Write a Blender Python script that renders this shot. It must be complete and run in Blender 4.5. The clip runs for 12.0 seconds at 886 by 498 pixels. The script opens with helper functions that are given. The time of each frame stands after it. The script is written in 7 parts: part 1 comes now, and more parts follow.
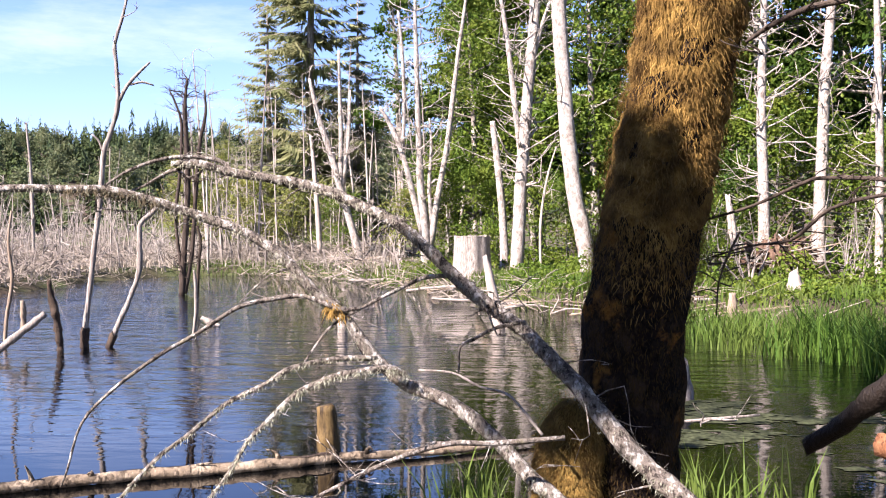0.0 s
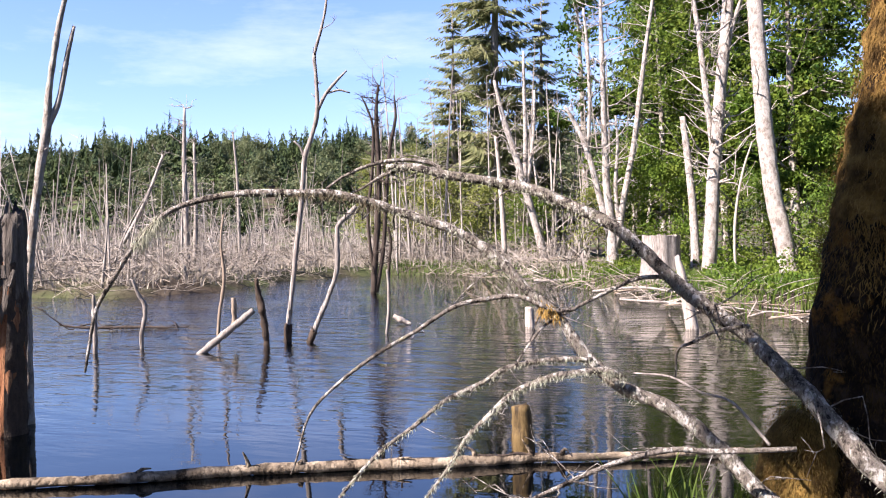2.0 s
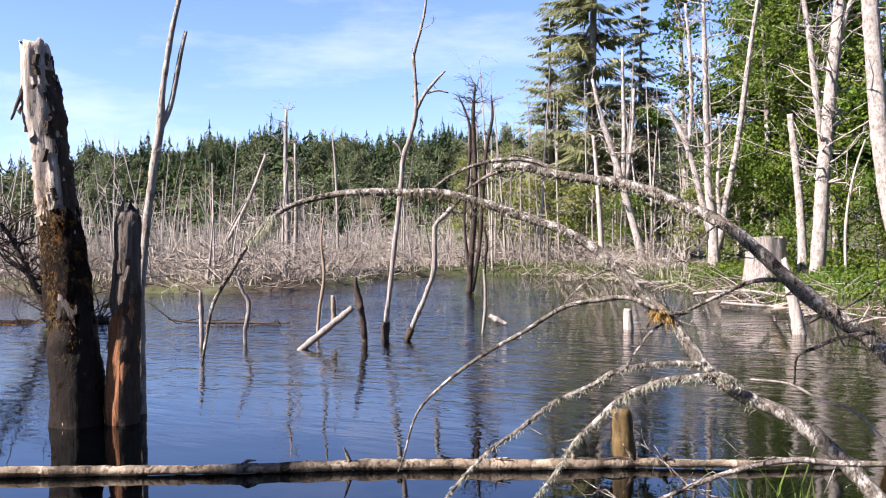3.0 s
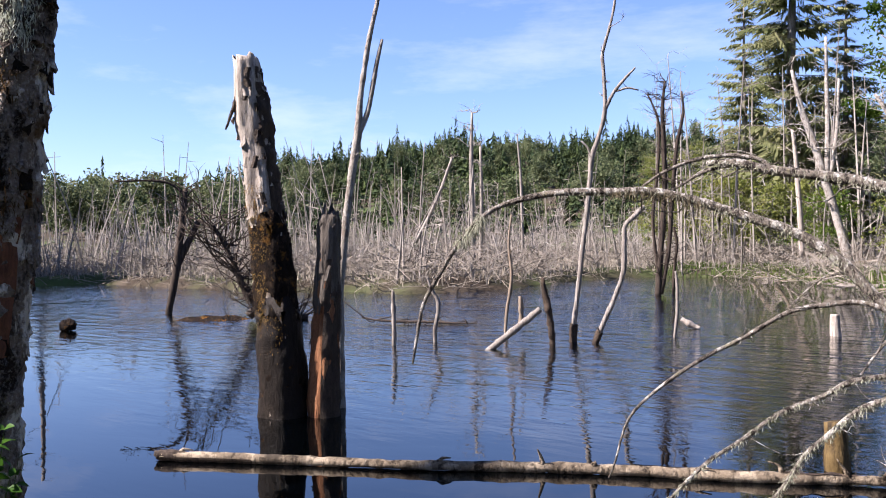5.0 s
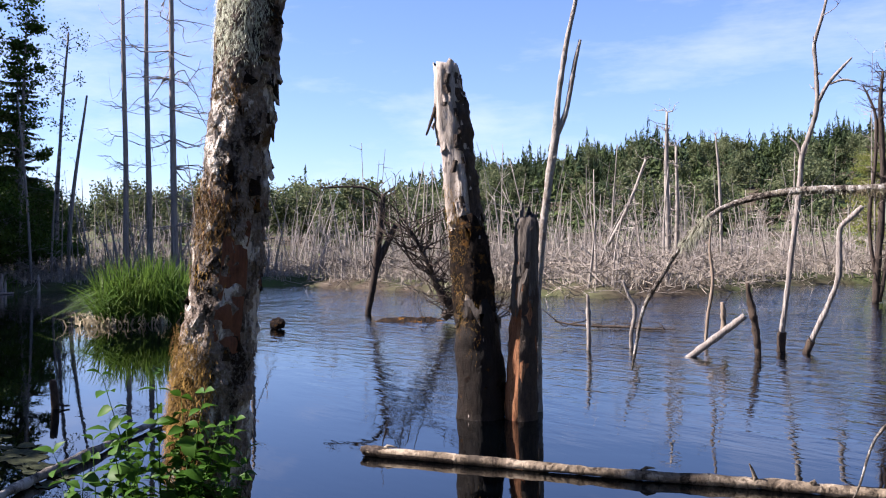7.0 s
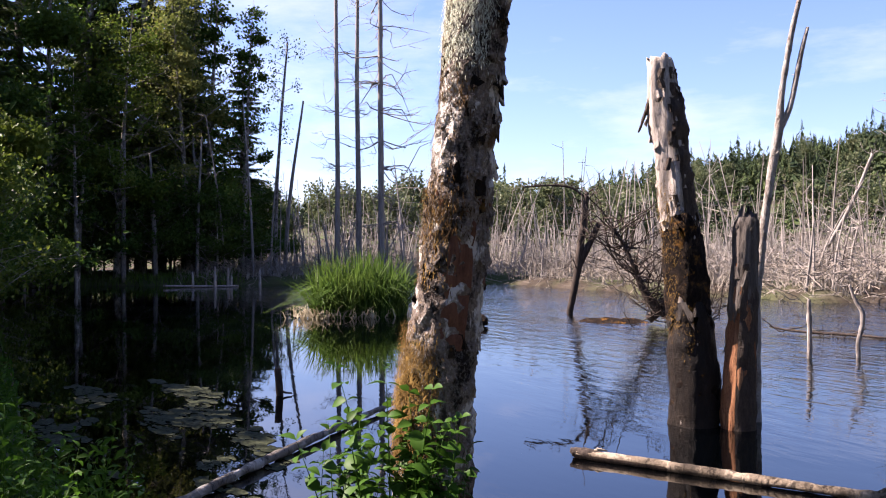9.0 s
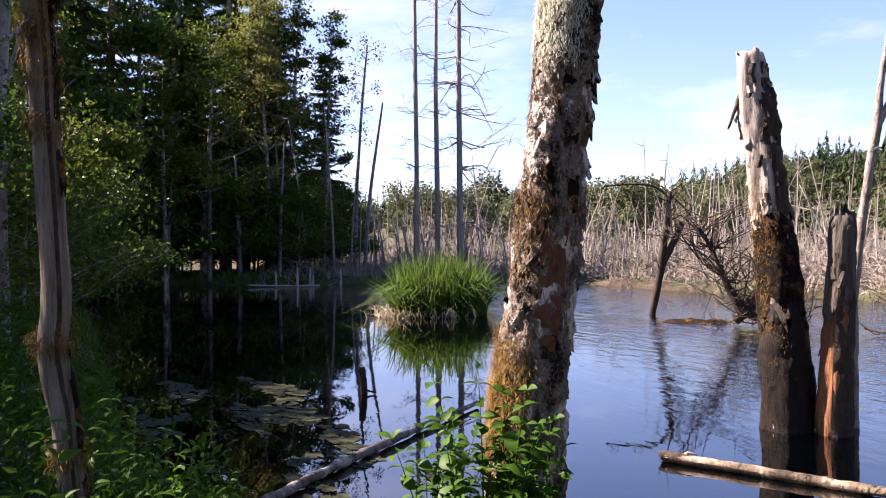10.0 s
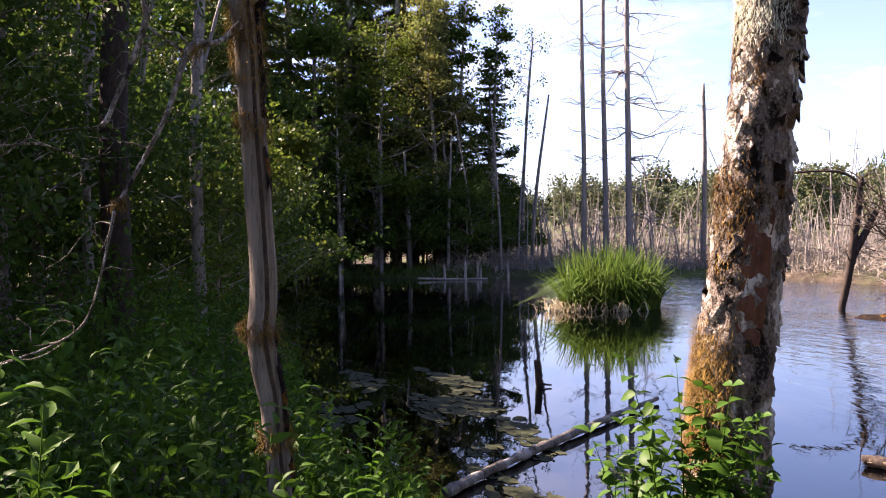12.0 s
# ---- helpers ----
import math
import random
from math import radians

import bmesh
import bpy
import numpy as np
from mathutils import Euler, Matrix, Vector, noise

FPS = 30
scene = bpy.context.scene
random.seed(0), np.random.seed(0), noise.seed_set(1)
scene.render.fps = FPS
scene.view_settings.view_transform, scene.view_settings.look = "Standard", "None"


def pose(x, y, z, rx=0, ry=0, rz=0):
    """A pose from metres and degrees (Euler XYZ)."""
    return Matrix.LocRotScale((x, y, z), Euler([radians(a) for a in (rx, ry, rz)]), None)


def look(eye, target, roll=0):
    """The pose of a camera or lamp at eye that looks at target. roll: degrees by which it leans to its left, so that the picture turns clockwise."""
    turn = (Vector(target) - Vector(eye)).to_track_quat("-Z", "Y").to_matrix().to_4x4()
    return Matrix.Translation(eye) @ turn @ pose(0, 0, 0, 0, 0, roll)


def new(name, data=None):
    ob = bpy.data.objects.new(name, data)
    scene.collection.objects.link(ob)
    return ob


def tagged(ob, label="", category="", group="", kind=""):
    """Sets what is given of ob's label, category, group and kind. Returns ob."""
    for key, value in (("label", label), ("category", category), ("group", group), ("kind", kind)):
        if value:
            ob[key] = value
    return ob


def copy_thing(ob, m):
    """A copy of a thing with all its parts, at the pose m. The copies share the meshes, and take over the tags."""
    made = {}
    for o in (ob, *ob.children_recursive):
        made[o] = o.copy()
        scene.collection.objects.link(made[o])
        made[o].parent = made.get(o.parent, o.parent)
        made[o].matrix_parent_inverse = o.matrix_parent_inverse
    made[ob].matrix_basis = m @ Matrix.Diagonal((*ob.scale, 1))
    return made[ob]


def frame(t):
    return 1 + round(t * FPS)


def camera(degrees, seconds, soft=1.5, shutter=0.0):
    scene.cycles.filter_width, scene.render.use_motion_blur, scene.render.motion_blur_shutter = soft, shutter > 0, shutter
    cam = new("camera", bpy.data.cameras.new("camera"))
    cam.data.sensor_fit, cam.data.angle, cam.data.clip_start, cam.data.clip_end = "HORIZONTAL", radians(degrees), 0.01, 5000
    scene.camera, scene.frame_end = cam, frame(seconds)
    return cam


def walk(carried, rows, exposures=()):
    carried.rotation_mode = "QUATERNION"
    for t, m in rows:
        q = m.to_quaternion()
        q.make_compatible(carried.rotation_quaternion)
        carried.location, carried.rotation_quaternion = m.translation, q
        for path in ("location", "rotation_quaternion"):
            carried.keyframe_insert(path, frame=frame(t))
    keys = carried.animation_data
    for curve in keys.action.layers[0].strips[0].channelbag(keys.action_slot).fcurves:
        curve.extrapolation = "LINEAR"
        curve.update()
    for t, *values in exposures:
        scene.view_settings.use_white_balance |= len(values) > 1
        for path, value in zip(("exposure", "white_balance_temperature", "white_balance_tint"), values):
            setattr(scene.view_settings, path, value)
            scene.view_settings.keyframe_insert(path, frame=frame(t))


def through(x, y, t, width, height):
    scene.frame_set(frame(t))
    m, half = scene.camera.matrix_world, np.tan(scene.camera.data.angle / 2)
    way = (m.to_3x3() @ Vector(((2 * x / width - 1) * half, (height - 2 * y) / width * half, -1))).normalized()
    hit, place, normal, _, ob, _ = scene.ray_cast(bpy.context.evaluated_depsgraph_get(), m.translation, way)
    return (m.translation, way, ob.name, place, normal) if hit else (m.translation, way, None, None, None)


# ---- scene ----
cam = camera(53.1, 12.0, 1.1)
EXPOSURES = [(0.0, 2.36, 6600, 26), (2.5, 2.12, 6500, 23), (5.0, 1.88, 6400, 22), (7.0, 1.88, 6400, 23), (9.5, 2.24, 7050, 31), (12.0, 2.64, 7700, 35)]
PATH = [
    (0, (-0.449, 0.313, 1.585), (-0.751, 2.29, 1.549), -0.8),
    (0.5, (-0.471, 0.312, 1.588), (-0.886, 2.268, 1.552), -0.9),
    (1, (-0.493, 0.318, 1.589), (-1.007, 2.25, 1.557), -1.0),
    (1.5, (-0.515, 0.311, 1.587), (-1.118, 2.217, 1.558), -1.1),
    (2, (-0.536, 0.301, 1.587), (-1.234, 2.175, 1.558), -1.1),
    (2.5, (-0.553, 0.299, 1.586), (-1.345, 2.135, 1.559), -1.1),
    (3, (-0.576, 0.295, 1.587), (-1.469, 2.084, 1.561), -0.7),
    (3.2, (-0.583, 0.292, 1.587), (-1.519, 2.059, 1.563), -0.8),
    (5, (-0.652, 0.278, 1.586), (-1.892, 1.848, 1.568), -0.8),
    (5.5, (-0.671, 0.263, 1.589), (-1.996, 1.761, 1.573), -0.8),
    (6, (-0.7, 0.262, 1.581), (-2.096, 1.694, 1.569), -0.7),
    (6.5, (-0.71, 0.261, 1.58), (-2.179, 1.618, 1.57), -0.9),
    (7, (-0.736, 0.249, 1.583), (-2.278, 1.522, 1.579), -0.8),
    (7.2, (-0.747, 0.242, 1.584), (-2.323, 1.474, 1.583), -0.7),
    (8.8, (-0.81, 0.189, 1.591), (-2.58, 1.12, 1.588), -0.3),
    (9, (-0.814, 0.179, 1.591), (-2.599, 1.081, 1.588), -0.3),
    (9.5, (-0.826, 0.158, 1.591), (-2.651, 0.975, 1.591), -0.3),
    (10, (-0.843, 0.129, 1.592), (-2.7, 0.872, 1.59), -0.4),
    (10.5, (-0.866, 0.093, 1.587), (-2.758, 0.741, 1.585), -0.5),
    (11, (-0.893, 0.072, 1.581), (-2.809, 0.645, 1.569), -0.7),
    (11.5, (-0.901, 0.054, 1.581), (-2.843, 0.534, 1.568), -0.7),
    (12, (-0.906, 0.039, 1.582), (-2.868, 0.427, 1.569), -0.8),
]
walk(cam, [(t, look(eye, target, roll)) for t, eye, target, roll in PATH], EXPOSURES)

# ---- world and light ----
SUN_AZ, SUN_EL = (-0.65, -0.76), 44.0
world = bpy.data.worlds.new("sky")
scene.world = world
world.use_nodes = True
wn, wl = world.node_tree.nodes, world.node_tree.links
wn.clear()
sky = wn.new("ShaderNodeTexSky")
sky.sky_type, sky.sun_disc = "NISHITA", False
sky.sun_elevation, sky.sun_rotation = radians(SUN_EL), math.atan2(SUN_AZ[0], SUN_AZ[1])
sky.air_density, sky.dust_density, sky.ozone_density = 1.0, 0.2, 3.0
geo = wn.new("ShaderNodeTexCoord")
stretch = wn.new("ShaderNodeMapping")
stretch.inputs["Scale"].default_value = (1.3, 2.0, 7.0)
stretch.inputs["Rotation"].default_value = (0.15, 0.1, 0.6)
cirrus = wn.new("ShaderNodeTexNoise")
cirrus.inputs["Scale"].default_value, cirrus.inputs["Detail"].default_value, cirrus.inputs["Roughness"].default_value = 1.6, 7.0, 0.62
ramp = wn.new("ShaderNodeValToRGB")
ramp.color_ramp.elements[0].position, ramp.color_ramp.elements[1].position = 0.51, 0.88
ramp.color_ramp.elements[0].color, ramp.color_ramp.elements[1].color = (0, 0, 0, 1), (0.5, 0.5, 0.5, 1)
blend = wn.new("ShaderNodeMix")
blend.data_type = "RGBA"
blend.inputs["B"].default_value = (8.0, 8.4, 9.0, 1)
back = wn.new("ShaderNodeBackground")
back.inputs["Strength"].default_value = 0.05
wout = wn.new("ShaderNodeOutputWorld")
wl.new(geo.outputs["Generated"], stretch.inputs["Vector"])
wl.new(stretch.outputs["Vector"], cirrus.inputs["Vector"])
wl.new(cirrus.outputs["Fac"], ramp.inputs["Fac"])
wl.new(ramp.outputs["Color"], blend.inputs["Factor"])
deepen = wn.new("ShaderNodeMix")
deepen.data_type, deepen.blend_type = "RGBA", "MULTIPLY"
deepen.inputs["Factor"].default_value = 1.0
deepen.inputs["B"].default_value = (0.86, 0.96, 1.21, 1)
wl.new(sky.outputs["Color"], deepen.inputs["A"])
wl.new(deepen.outputs["Result"], blend.inputs["A"])
wl.new(blend.outputs["Result"], back.inputs["Color"])
wl.new(back.outputs["Background"], wout.inputs["Surface"])

sun_data = bpy.data.lights.new("sun", "SUN")
sun_data.energy, sun_data.angle, sun_data.color = 5.0, radians(0.6), (1.0, 0.95, 0.86)
sun = new("sun", sun_data)
ce = math.cos(radians(SUN_EL))
n_az = math.hypot(*SUN_AZ)
sun.matrix_world = look((SUN_AZ[0] / n_az * ce * 60, SUN_AZ[1] / n_az * ce * 60, math.sin(radians(SUN_EL)) * 60), (0, 0, 0))


# ---- materials ----
class Nodes:
    """A small node graph for one material."""

    def __init__(self, name):
        self.mat = bpy.data.materials.new(name)
        self.mat.use_nodes = True
        self.t = self.mat.node_tree
        self.t.nodes.clear()
        self.out = self.t.nodes.new("ShaderNodeOutputMaterial")
        self.pos = self.t.nodes.new("ShaderNodeNewGeometry")

    def put(self, socket, value):
        if isinstance(value, bpy.types.NodeSocket):
            self.t.links.new(value, socket)
        elif isinstance(value, tuple) and len(value) == 3 and socket.type == "RGBA":
            socket.default_value = (*value, 1)
        else:
            socket.default_value = value

    def noise(self, scale, detail=4.0, rough=0.55, stretch=(1, 1, 1), turn=(0, 0, 0), distort=0.0, kind="ShaderNodeTexNoise"):
        m = self.t.nodes.new("ShaderNodeMapping")
        m.inputs["Scale"].default_value, m.inputs["Rotation"].default_value = stretch, turn
        self.put(m.inputs["Vector"], self.pos.outputs["Position"])
        n = self.t.nodes.new(kind)
        self.put(n.inputs["Vector"], m.outputs["Vector"])
        n.inputs["Scale"].default_value = scale
        if kind == "ShaderNodeTexNoise":
            n.inputs["Detail"].default_value, n.inputs["Roughness"].default_value, n.inputs["Distortion"].default_value = detail, rough, distort
            return n.outputs["Fac"]
        return n.outputs["Distance"]

    def ramp(self, fac, *stops):
        r = self.t.nodes.new("ShaderNodeValToRGB")
        e = r.color_ramp.elements
        while len(e) < len(stops):
            e.new(0.5)
        for k, (p, c) in zip(e, stops):
            k.position, k.color = p, ((*c, 1) if isinstance(c, tuple) else (c, c, c, 1))
        self.put(r.inputs["Fac"], fac)
        return r.outputs["Color"]

    def mix(self, fac, a, b, how="MIX"):
        m = self.t.nodes.new("ShaderNodeMix")
        m.data_type, m.blend_type = "RGBA", how
        self.put(m.inputs["Factor"], fac)
        self.put(m.inputs["A"], a)
        self.put(m.inputs["B"], b)
        return m.outputs["Result"]

    def math(self, op, a, b=0.0):
        m = self.t.nodes.new("ShaderNodeMath")
        m.operation = op
        self.put(m.inputs[0], a)
        self.put(m.inputs[1], b)
        return m.outputs[0]

    def random(self, island=False):
        if island:
            return self.pos.outputs["Random Per Island"]
        return self.t.nodes.new("ShaderNodeObjectInfo").outputs["Random"]

    def bump(self, height, strength=0.5, distance=0.01):
        b = self.t.nodes.new("ShaderNodeBump")
        b.inputs["Strength"].default_value, b.inputs["Distance"].default_value = strength, distance
        self.put(b.inputs["Height"], height)
        return b.outputs["Normal"]

    def surface(self, colour, rough=0.85, normal=None, specular=0.3, through=None, ior=None):
        p = self.t.nodes.new("ShaderNodeBsdfPrincipled")
        self.put(p.inputs["Base Color"], colour)
        self.put(p.inputs["Roughness"], rough)
        p.inputs["Specular IOR Level"].default_value = specular
        if ior:
            p.inputs["IOR"].default_value = ior
        if normal is not None:
            self.put(p.inputs["Normal"], normal)
        shader = p.outputs["BSDF"]
        if through:
            tr = self.t.nodes.new("ShaderNodeBsdfTranslucent")
            self.put(tr.inputs["Color"], colour)
            m = self.t.nodes.new("ShaderNodeMixShader")
            m.inputs["Fac"].default_value = through
            self.t.links.new(shader, m.inputs[1])
            self.t.links.new(tr.outputs[0], m.inputs[2])
            shader = m.outputs[0]
        self.t.links.new(shader, self.out.inputs["Surface"])
        return self.mat


def wood(name, pale, mid, dark, grain=14.0, along=0.12, rough=0.85, crack=0.5, relief=0.012, vary=0.0):
    """Weathered wood: long grain, cracks and blotches."""
    k = Nodes(name)
    g = k.noise(grain, 6, 0.65, (1, 1, along), distort=0.3)
    blotch = k.noise(2.2, 4, 0.6)
    fine = k.noise(grain * 5, 3, 0.6, (1, 1, along * 2))
    c = k.ramp(g, (0.28, dark), (0.47, mid), (0.68, pale))
    c = k.mix(k.ramp(blotch, (0.42, 0.0), (0.66, 0.65)), c, mid)
    c = k.mix(k.ramp(fine, (0.30, crack), (0.46, 0.0)), c, dark)
    if vary:
        c = k.mix(k.math("MULTIPLY", k.random(True), vary), c, dark)
    h = k.math("ADD", g, k.math("MULTIPLY", fine, 0.35))
    return k.surface(c, rough, k.bump(h, 0.9, relief), 0.14)


def leaf_material(name, low, high, warm, through=0.35, rough=0.5):
    """Leaves, each clump a little different, with light passing through."""
    k = Nodes(name)
    c = k.mix(k.random(True), low, high)
    c = k.mix(k.ramp(k.noise(0.7, 3), (0.4, 0.0), (0.7, 0.75)), c, warm)
    return k.surface(c, max(rough, 0.5), None, 0.10, through)


DEAD_WOOD = wood("weathered_dead_wood", (0.36, 0.325, 0.29), (0.18, 0.158, 0.14), (0.03, 0.025, 0.021), 38, 0.1, 0.85, 0.7, 0.008)
PALE_WOOD = wood("bleached_wood", (0.46, 0.41, 0.36), (0.29, 0.25, 0.215), (0.045, 0.035, 0.028), 30, 0.1, 0.85, 0.65, 0.012)
BROWN_WOOD = wood("brown_dead_wood", (0.30, 0.24, 0.18), (0.18, 0.14, 0.105), (0.05, 0.04, 0.03))
DARK_SNAG = wood("dark_brown_snag", (0.085, 0.066, 0.052), (0.04, 0.03, 0.024), (0.01, 0.008, 0.007), 30, 0.12, 0.85, 0.6, 0.015)
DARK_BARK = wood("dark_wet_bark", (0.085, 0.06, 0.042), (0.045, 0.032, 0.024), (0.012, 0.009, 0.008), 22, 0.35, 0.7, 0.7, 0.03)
THICKET = wood("grey_thicket_wood", (0.43, 0.395, 0.35), (0.30, 0.27, 0.235), (0.09, 0.075, 0.065), vary=0.6)
BRUSH = wood("dry_brush", (0.39, 0.345, 0.295), (0.27, 0.235, 0.195), (0.07, 0.056, 0.046), vary=0.7)
ORANGE_WOOD = wood("rotten_orange_wood", (0.38, 0.205, 0.105), (0.19, 0.082, 0.04), (0.035, 0.015, 0.009), 26, 0.12, 0.85, 0.9, 0.02)
YELLOW_WOOD = wood("wet_yellow_wood", (0.145, 0.10, 0.042), (0.085, 0.057, 0.024), (0.022, 0.015, 0.009), 30, 0.15, 0.7)
RED_BARK = wood("red_inner_bark", (0.17, 0.075, 0.042), (0.10, 0.042, 0.025), (0.03, 0.014, 0.01), 26, 0.2)


def mottled(name, base, pale, dark, scale=9.0, moss=None, moss_at=(0.6, 0.75), relief=0.02):
    """Bark with lichen blotches, dark cracks and, if wanted, moss."""
    k = Nodes(name)
    a = k.noise(scale, 6, 0.65, (1, 1, 0.7))
    b = k.noise(scale * 3.3, 4, 0.6, (1, 1, 0.45), distort=0.6)
    f = k.noise(scale * 12, 3, 0.6)
    c = k.ramp(a, (0.39, dark), (0.46, base), (0.53, base), (0.58, pale))
    c = k.mix(k.ramp(b, (0.36, 0.85), (0.46, 0.0)), c, dark)
    c = k.mix(k.ramp(f, (0.5, 0.0), (0.75, 0.35)), c, pale)
    if moss:
        c = k.mix(k.ramp(k.noise(scale * 0.55, 5, 0.65), (moss_at[0], 0.0), (moss_at[1], 0.9)), c, moss)
    h = k.math("ADD", b, k.math("MULTIPLY", f, 0.4))
    return k.surface(c, 0.92, k.bump(h, 1.0, relief), 0.10)


BIRCH_BARK = mottled("flaky_pale_bark", (0.15, 0.12, 0.098), (0.50, 0.465, 0.415), (0.016, 0.011, 0.009), 7.0, (0.08, 0.042, 0.014), (0.60, 0.67), 0.05)
LICHEN_BARK = mottled("lichened_branch_bark", (0.17, 0.145, 0.122), (0.45, 0.425, 0.39), (0.018, 0.013, 0.011), 34.0, (0.24, 0.22, 0.13), (0.6, 0.78))
ALDER_BARK = mottled("pale_alder_bark", (0.29, 0.262, 0.23), (0.36, 0.335, 0.305), (0.16, 0.132, 0.112), 9.0, (0.17, 0.125, 0.098), (0.62, 0.76), 0.03)
GREY_BARK = mottled("grey_live_bark", (0.17, 0.15, 0.125), (0.34, 0.32, 0.28), (0.05, 0.042, 0.035), 5.0)
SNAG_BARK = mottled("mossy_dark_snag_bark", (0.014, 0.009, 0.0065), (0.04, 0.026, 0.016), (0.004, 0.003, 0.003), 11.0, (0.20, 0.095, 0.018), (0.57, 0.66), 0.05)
LOG_BARK = mottled("floating_log_bark", (0.15, 0.118, 0.085), (0.30, 0.245, 0.18), (0.02, 0.015, 0.011), 6.0, (0.05, 0.04, 0.03), (0.52, 0.62), 0.02)
# near-black: carries shade in its colour as well as soaking
SOAKED_SHADED = wood("soaked_shaded_bark", (0.022, 0.016, 0.012), (0.011, 0.008, 0.006), (0.004, 0.003, 0.003), 22, 0.3, 0.6, 0.6, 0.03)
GREY_SNAG = wood("charred_grey_snag", (0.17, 0.148, 0.128), (0.078, 0.066, 0.056), (0.022, 0.018, 0.016), 24, 0.1, 0.8, 0.6, 0.03)


def moss_material():
    k = Nodes("orange_brown_moss")
    c = k.ramp(k.noise(14, 4, 0.6), (0.34, (0.032, 0.018, 0.006)), (0.5, (0.125, 0.074, 0.02)), (0.66, (0.27, 0.168, 0.048)))
    c = k.mix(k.ramp(k.noise(6, 4, 0.65), (0.5, 0.0), (0.66, 0.6)), c, (0.05, 0.026, 0.009))
    c = k.mix(k.math("MULTIPLY", k.random(True), 0.3), c, (0.24, 0.15, 0.05))
    return k.surface(c, 0.95, k.bump(k.noise(90, 3), 0.8, 0.01), 0.1, 0.2)


MOSS = moss_material()


def plain_moss(name, a, b):
    k = Nodes(name)
    return k.surface(k.mix(k.random(True), a, b), 0.95, None, 0.1, 0.25)


GREEN_MOSS = plain_moss("olive_moss", (0.07, 0.045, 0.014), (0.18, 0.12, 0.035))
LICHEN = plain_moss("pale_beard_lichen", (0.34, 0.36, 0.27), (0.55, 0.56, 0.45))
GREY_LICHEN = plain_moss("grey_green_lichen", (0.16, 0.165, 0.115), (0.32, 0.32, 0.25))

BROWN_MOSS = plain_moss("dark_brown_moss", (0.02, 0.011, 0.004), (0.07, 0.037, 0.011))
DARK_MOSS = plain_moss("dark_hanging_moss", (0.05, 0.042, 0.026), (0.12, 0.10, 0.065))
LEAF_LIGHT = leaf_material("bright_alder_leaves", (0.036, 0.076, 0.011), (0.098, 0.155, 0.02), (0.145, 0.17, 0.027), 0.36)
LEAF_DEEP = leaf_material("deep_green_leaves", (0.018, 0.05, 0.008), (0.05, 0.10, 0.015), (0.085, 0.12, 0.018), 0.4, 0.5)
LEAF_OLIVE = leaf_material("olive_spring_leaves", (0.10, 0.13, 0.03), (0.17, 0.19, 0.05), (0.21, 0.20, 0.06), 0.4)
NEEDLES = leaf_material("conifer_needles", (0.032, 0.060, 0.018), (0.068, 0.10, 0.03), (0.11, 0.12, 0.04), 0.15, 0.65)
NEEDLES_GREY = leaf_material("grey_green_needles", (0.09, 0.108, 0.045), (0.20, 0.22, 0.10), (0.23, 0.22, 0.115), 0.4, 0.7)
HERB = leaf_material("nettle_leaves", (0.013, 0.055, 0.006), (0.046, 0.125, 0.012), (0.065, 0.135, 0.014), 0.4, 0.5)
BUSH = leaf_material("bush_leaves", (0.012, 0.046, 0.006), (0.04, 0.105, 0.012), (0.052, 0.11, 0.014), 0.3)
GRASS = leaf_material("marsh_grass", (0.036, 0.072, 0.012), (0.078, 0.13, 0.024), (0.11, 0.135, 0.034), 0.35)
CATTAIL = leaf_material("cattail_blades", (0.022, 0.062, 0.009), (0.09, 0.165, 0.028), (0.115, 0.165, 0.035), 0.4)
FAR_LEAF = leaf_material("far_spring_leaves", (0.05, 0.075, 0.034), (0.105, 0.13, 0.06), (0.135, 0.135, 0.07), 0.3)
STRAW = leaf_material("dry_straw", (0.38, 0.32, 0.21), (0.56, 0.49, 0.35), (0.46, 0.40, 0.28), 0.25, 0.8)
DRY_GRASS = leaf_material("dry_marsh_grass", (0.20, 0.175, 0.14), (0.34, 0.305, 0.25), (0.29, 0.25, 0.20), 0.2, 0.8)


def far_forest_material():
    k = Nodes("far_conifers")
    c = k.mix(k.math("MULTIPLY", k.random(True), 0.6), (0.016, 0.031, 0.014), (0.068, 0.09, 0.036))
    c = k.mix(k.ramp(k.noise(0.03, 4, 0.6), (0.52, 0.0), (0.62, 0.6)), c, (0.10, 0.135, 0.042))
    return k.surface(c, 0.9, k.bump(k.noise(1.6, 4, 0.7), 1.0, 0.7), 0.1)


FAR_FOREST = far_forest_material()


def ground_material():
    k = Nodes("marsh_ground")
    c = k.ramp(k.noise(0.9, 6, 0.65), (0.3, (0.022, 0.017, 0.013)), (0.5, (0.045, 0.035, 0.026)), (0.65, (0.08, 0.064, 0.048)))
    c = k.mix(k.ramp(k.noise(0.12, 4, 0.6), (0.45, 0.0), (0.62, 0.8)), c, (0.06, 0.10, 0.025))
    c = k.mix(k.ramp(k.noise(7, 4, 0.7), (0.45, 0.0), (0.7, 0.5)), c, (0.05, 0.04, 0.025))
    return k.surface(c, 0.95, k.bump(k.noise(6, 5, 0.7), 0.8, 0.08), 0.1)


GROUND = ground_material()


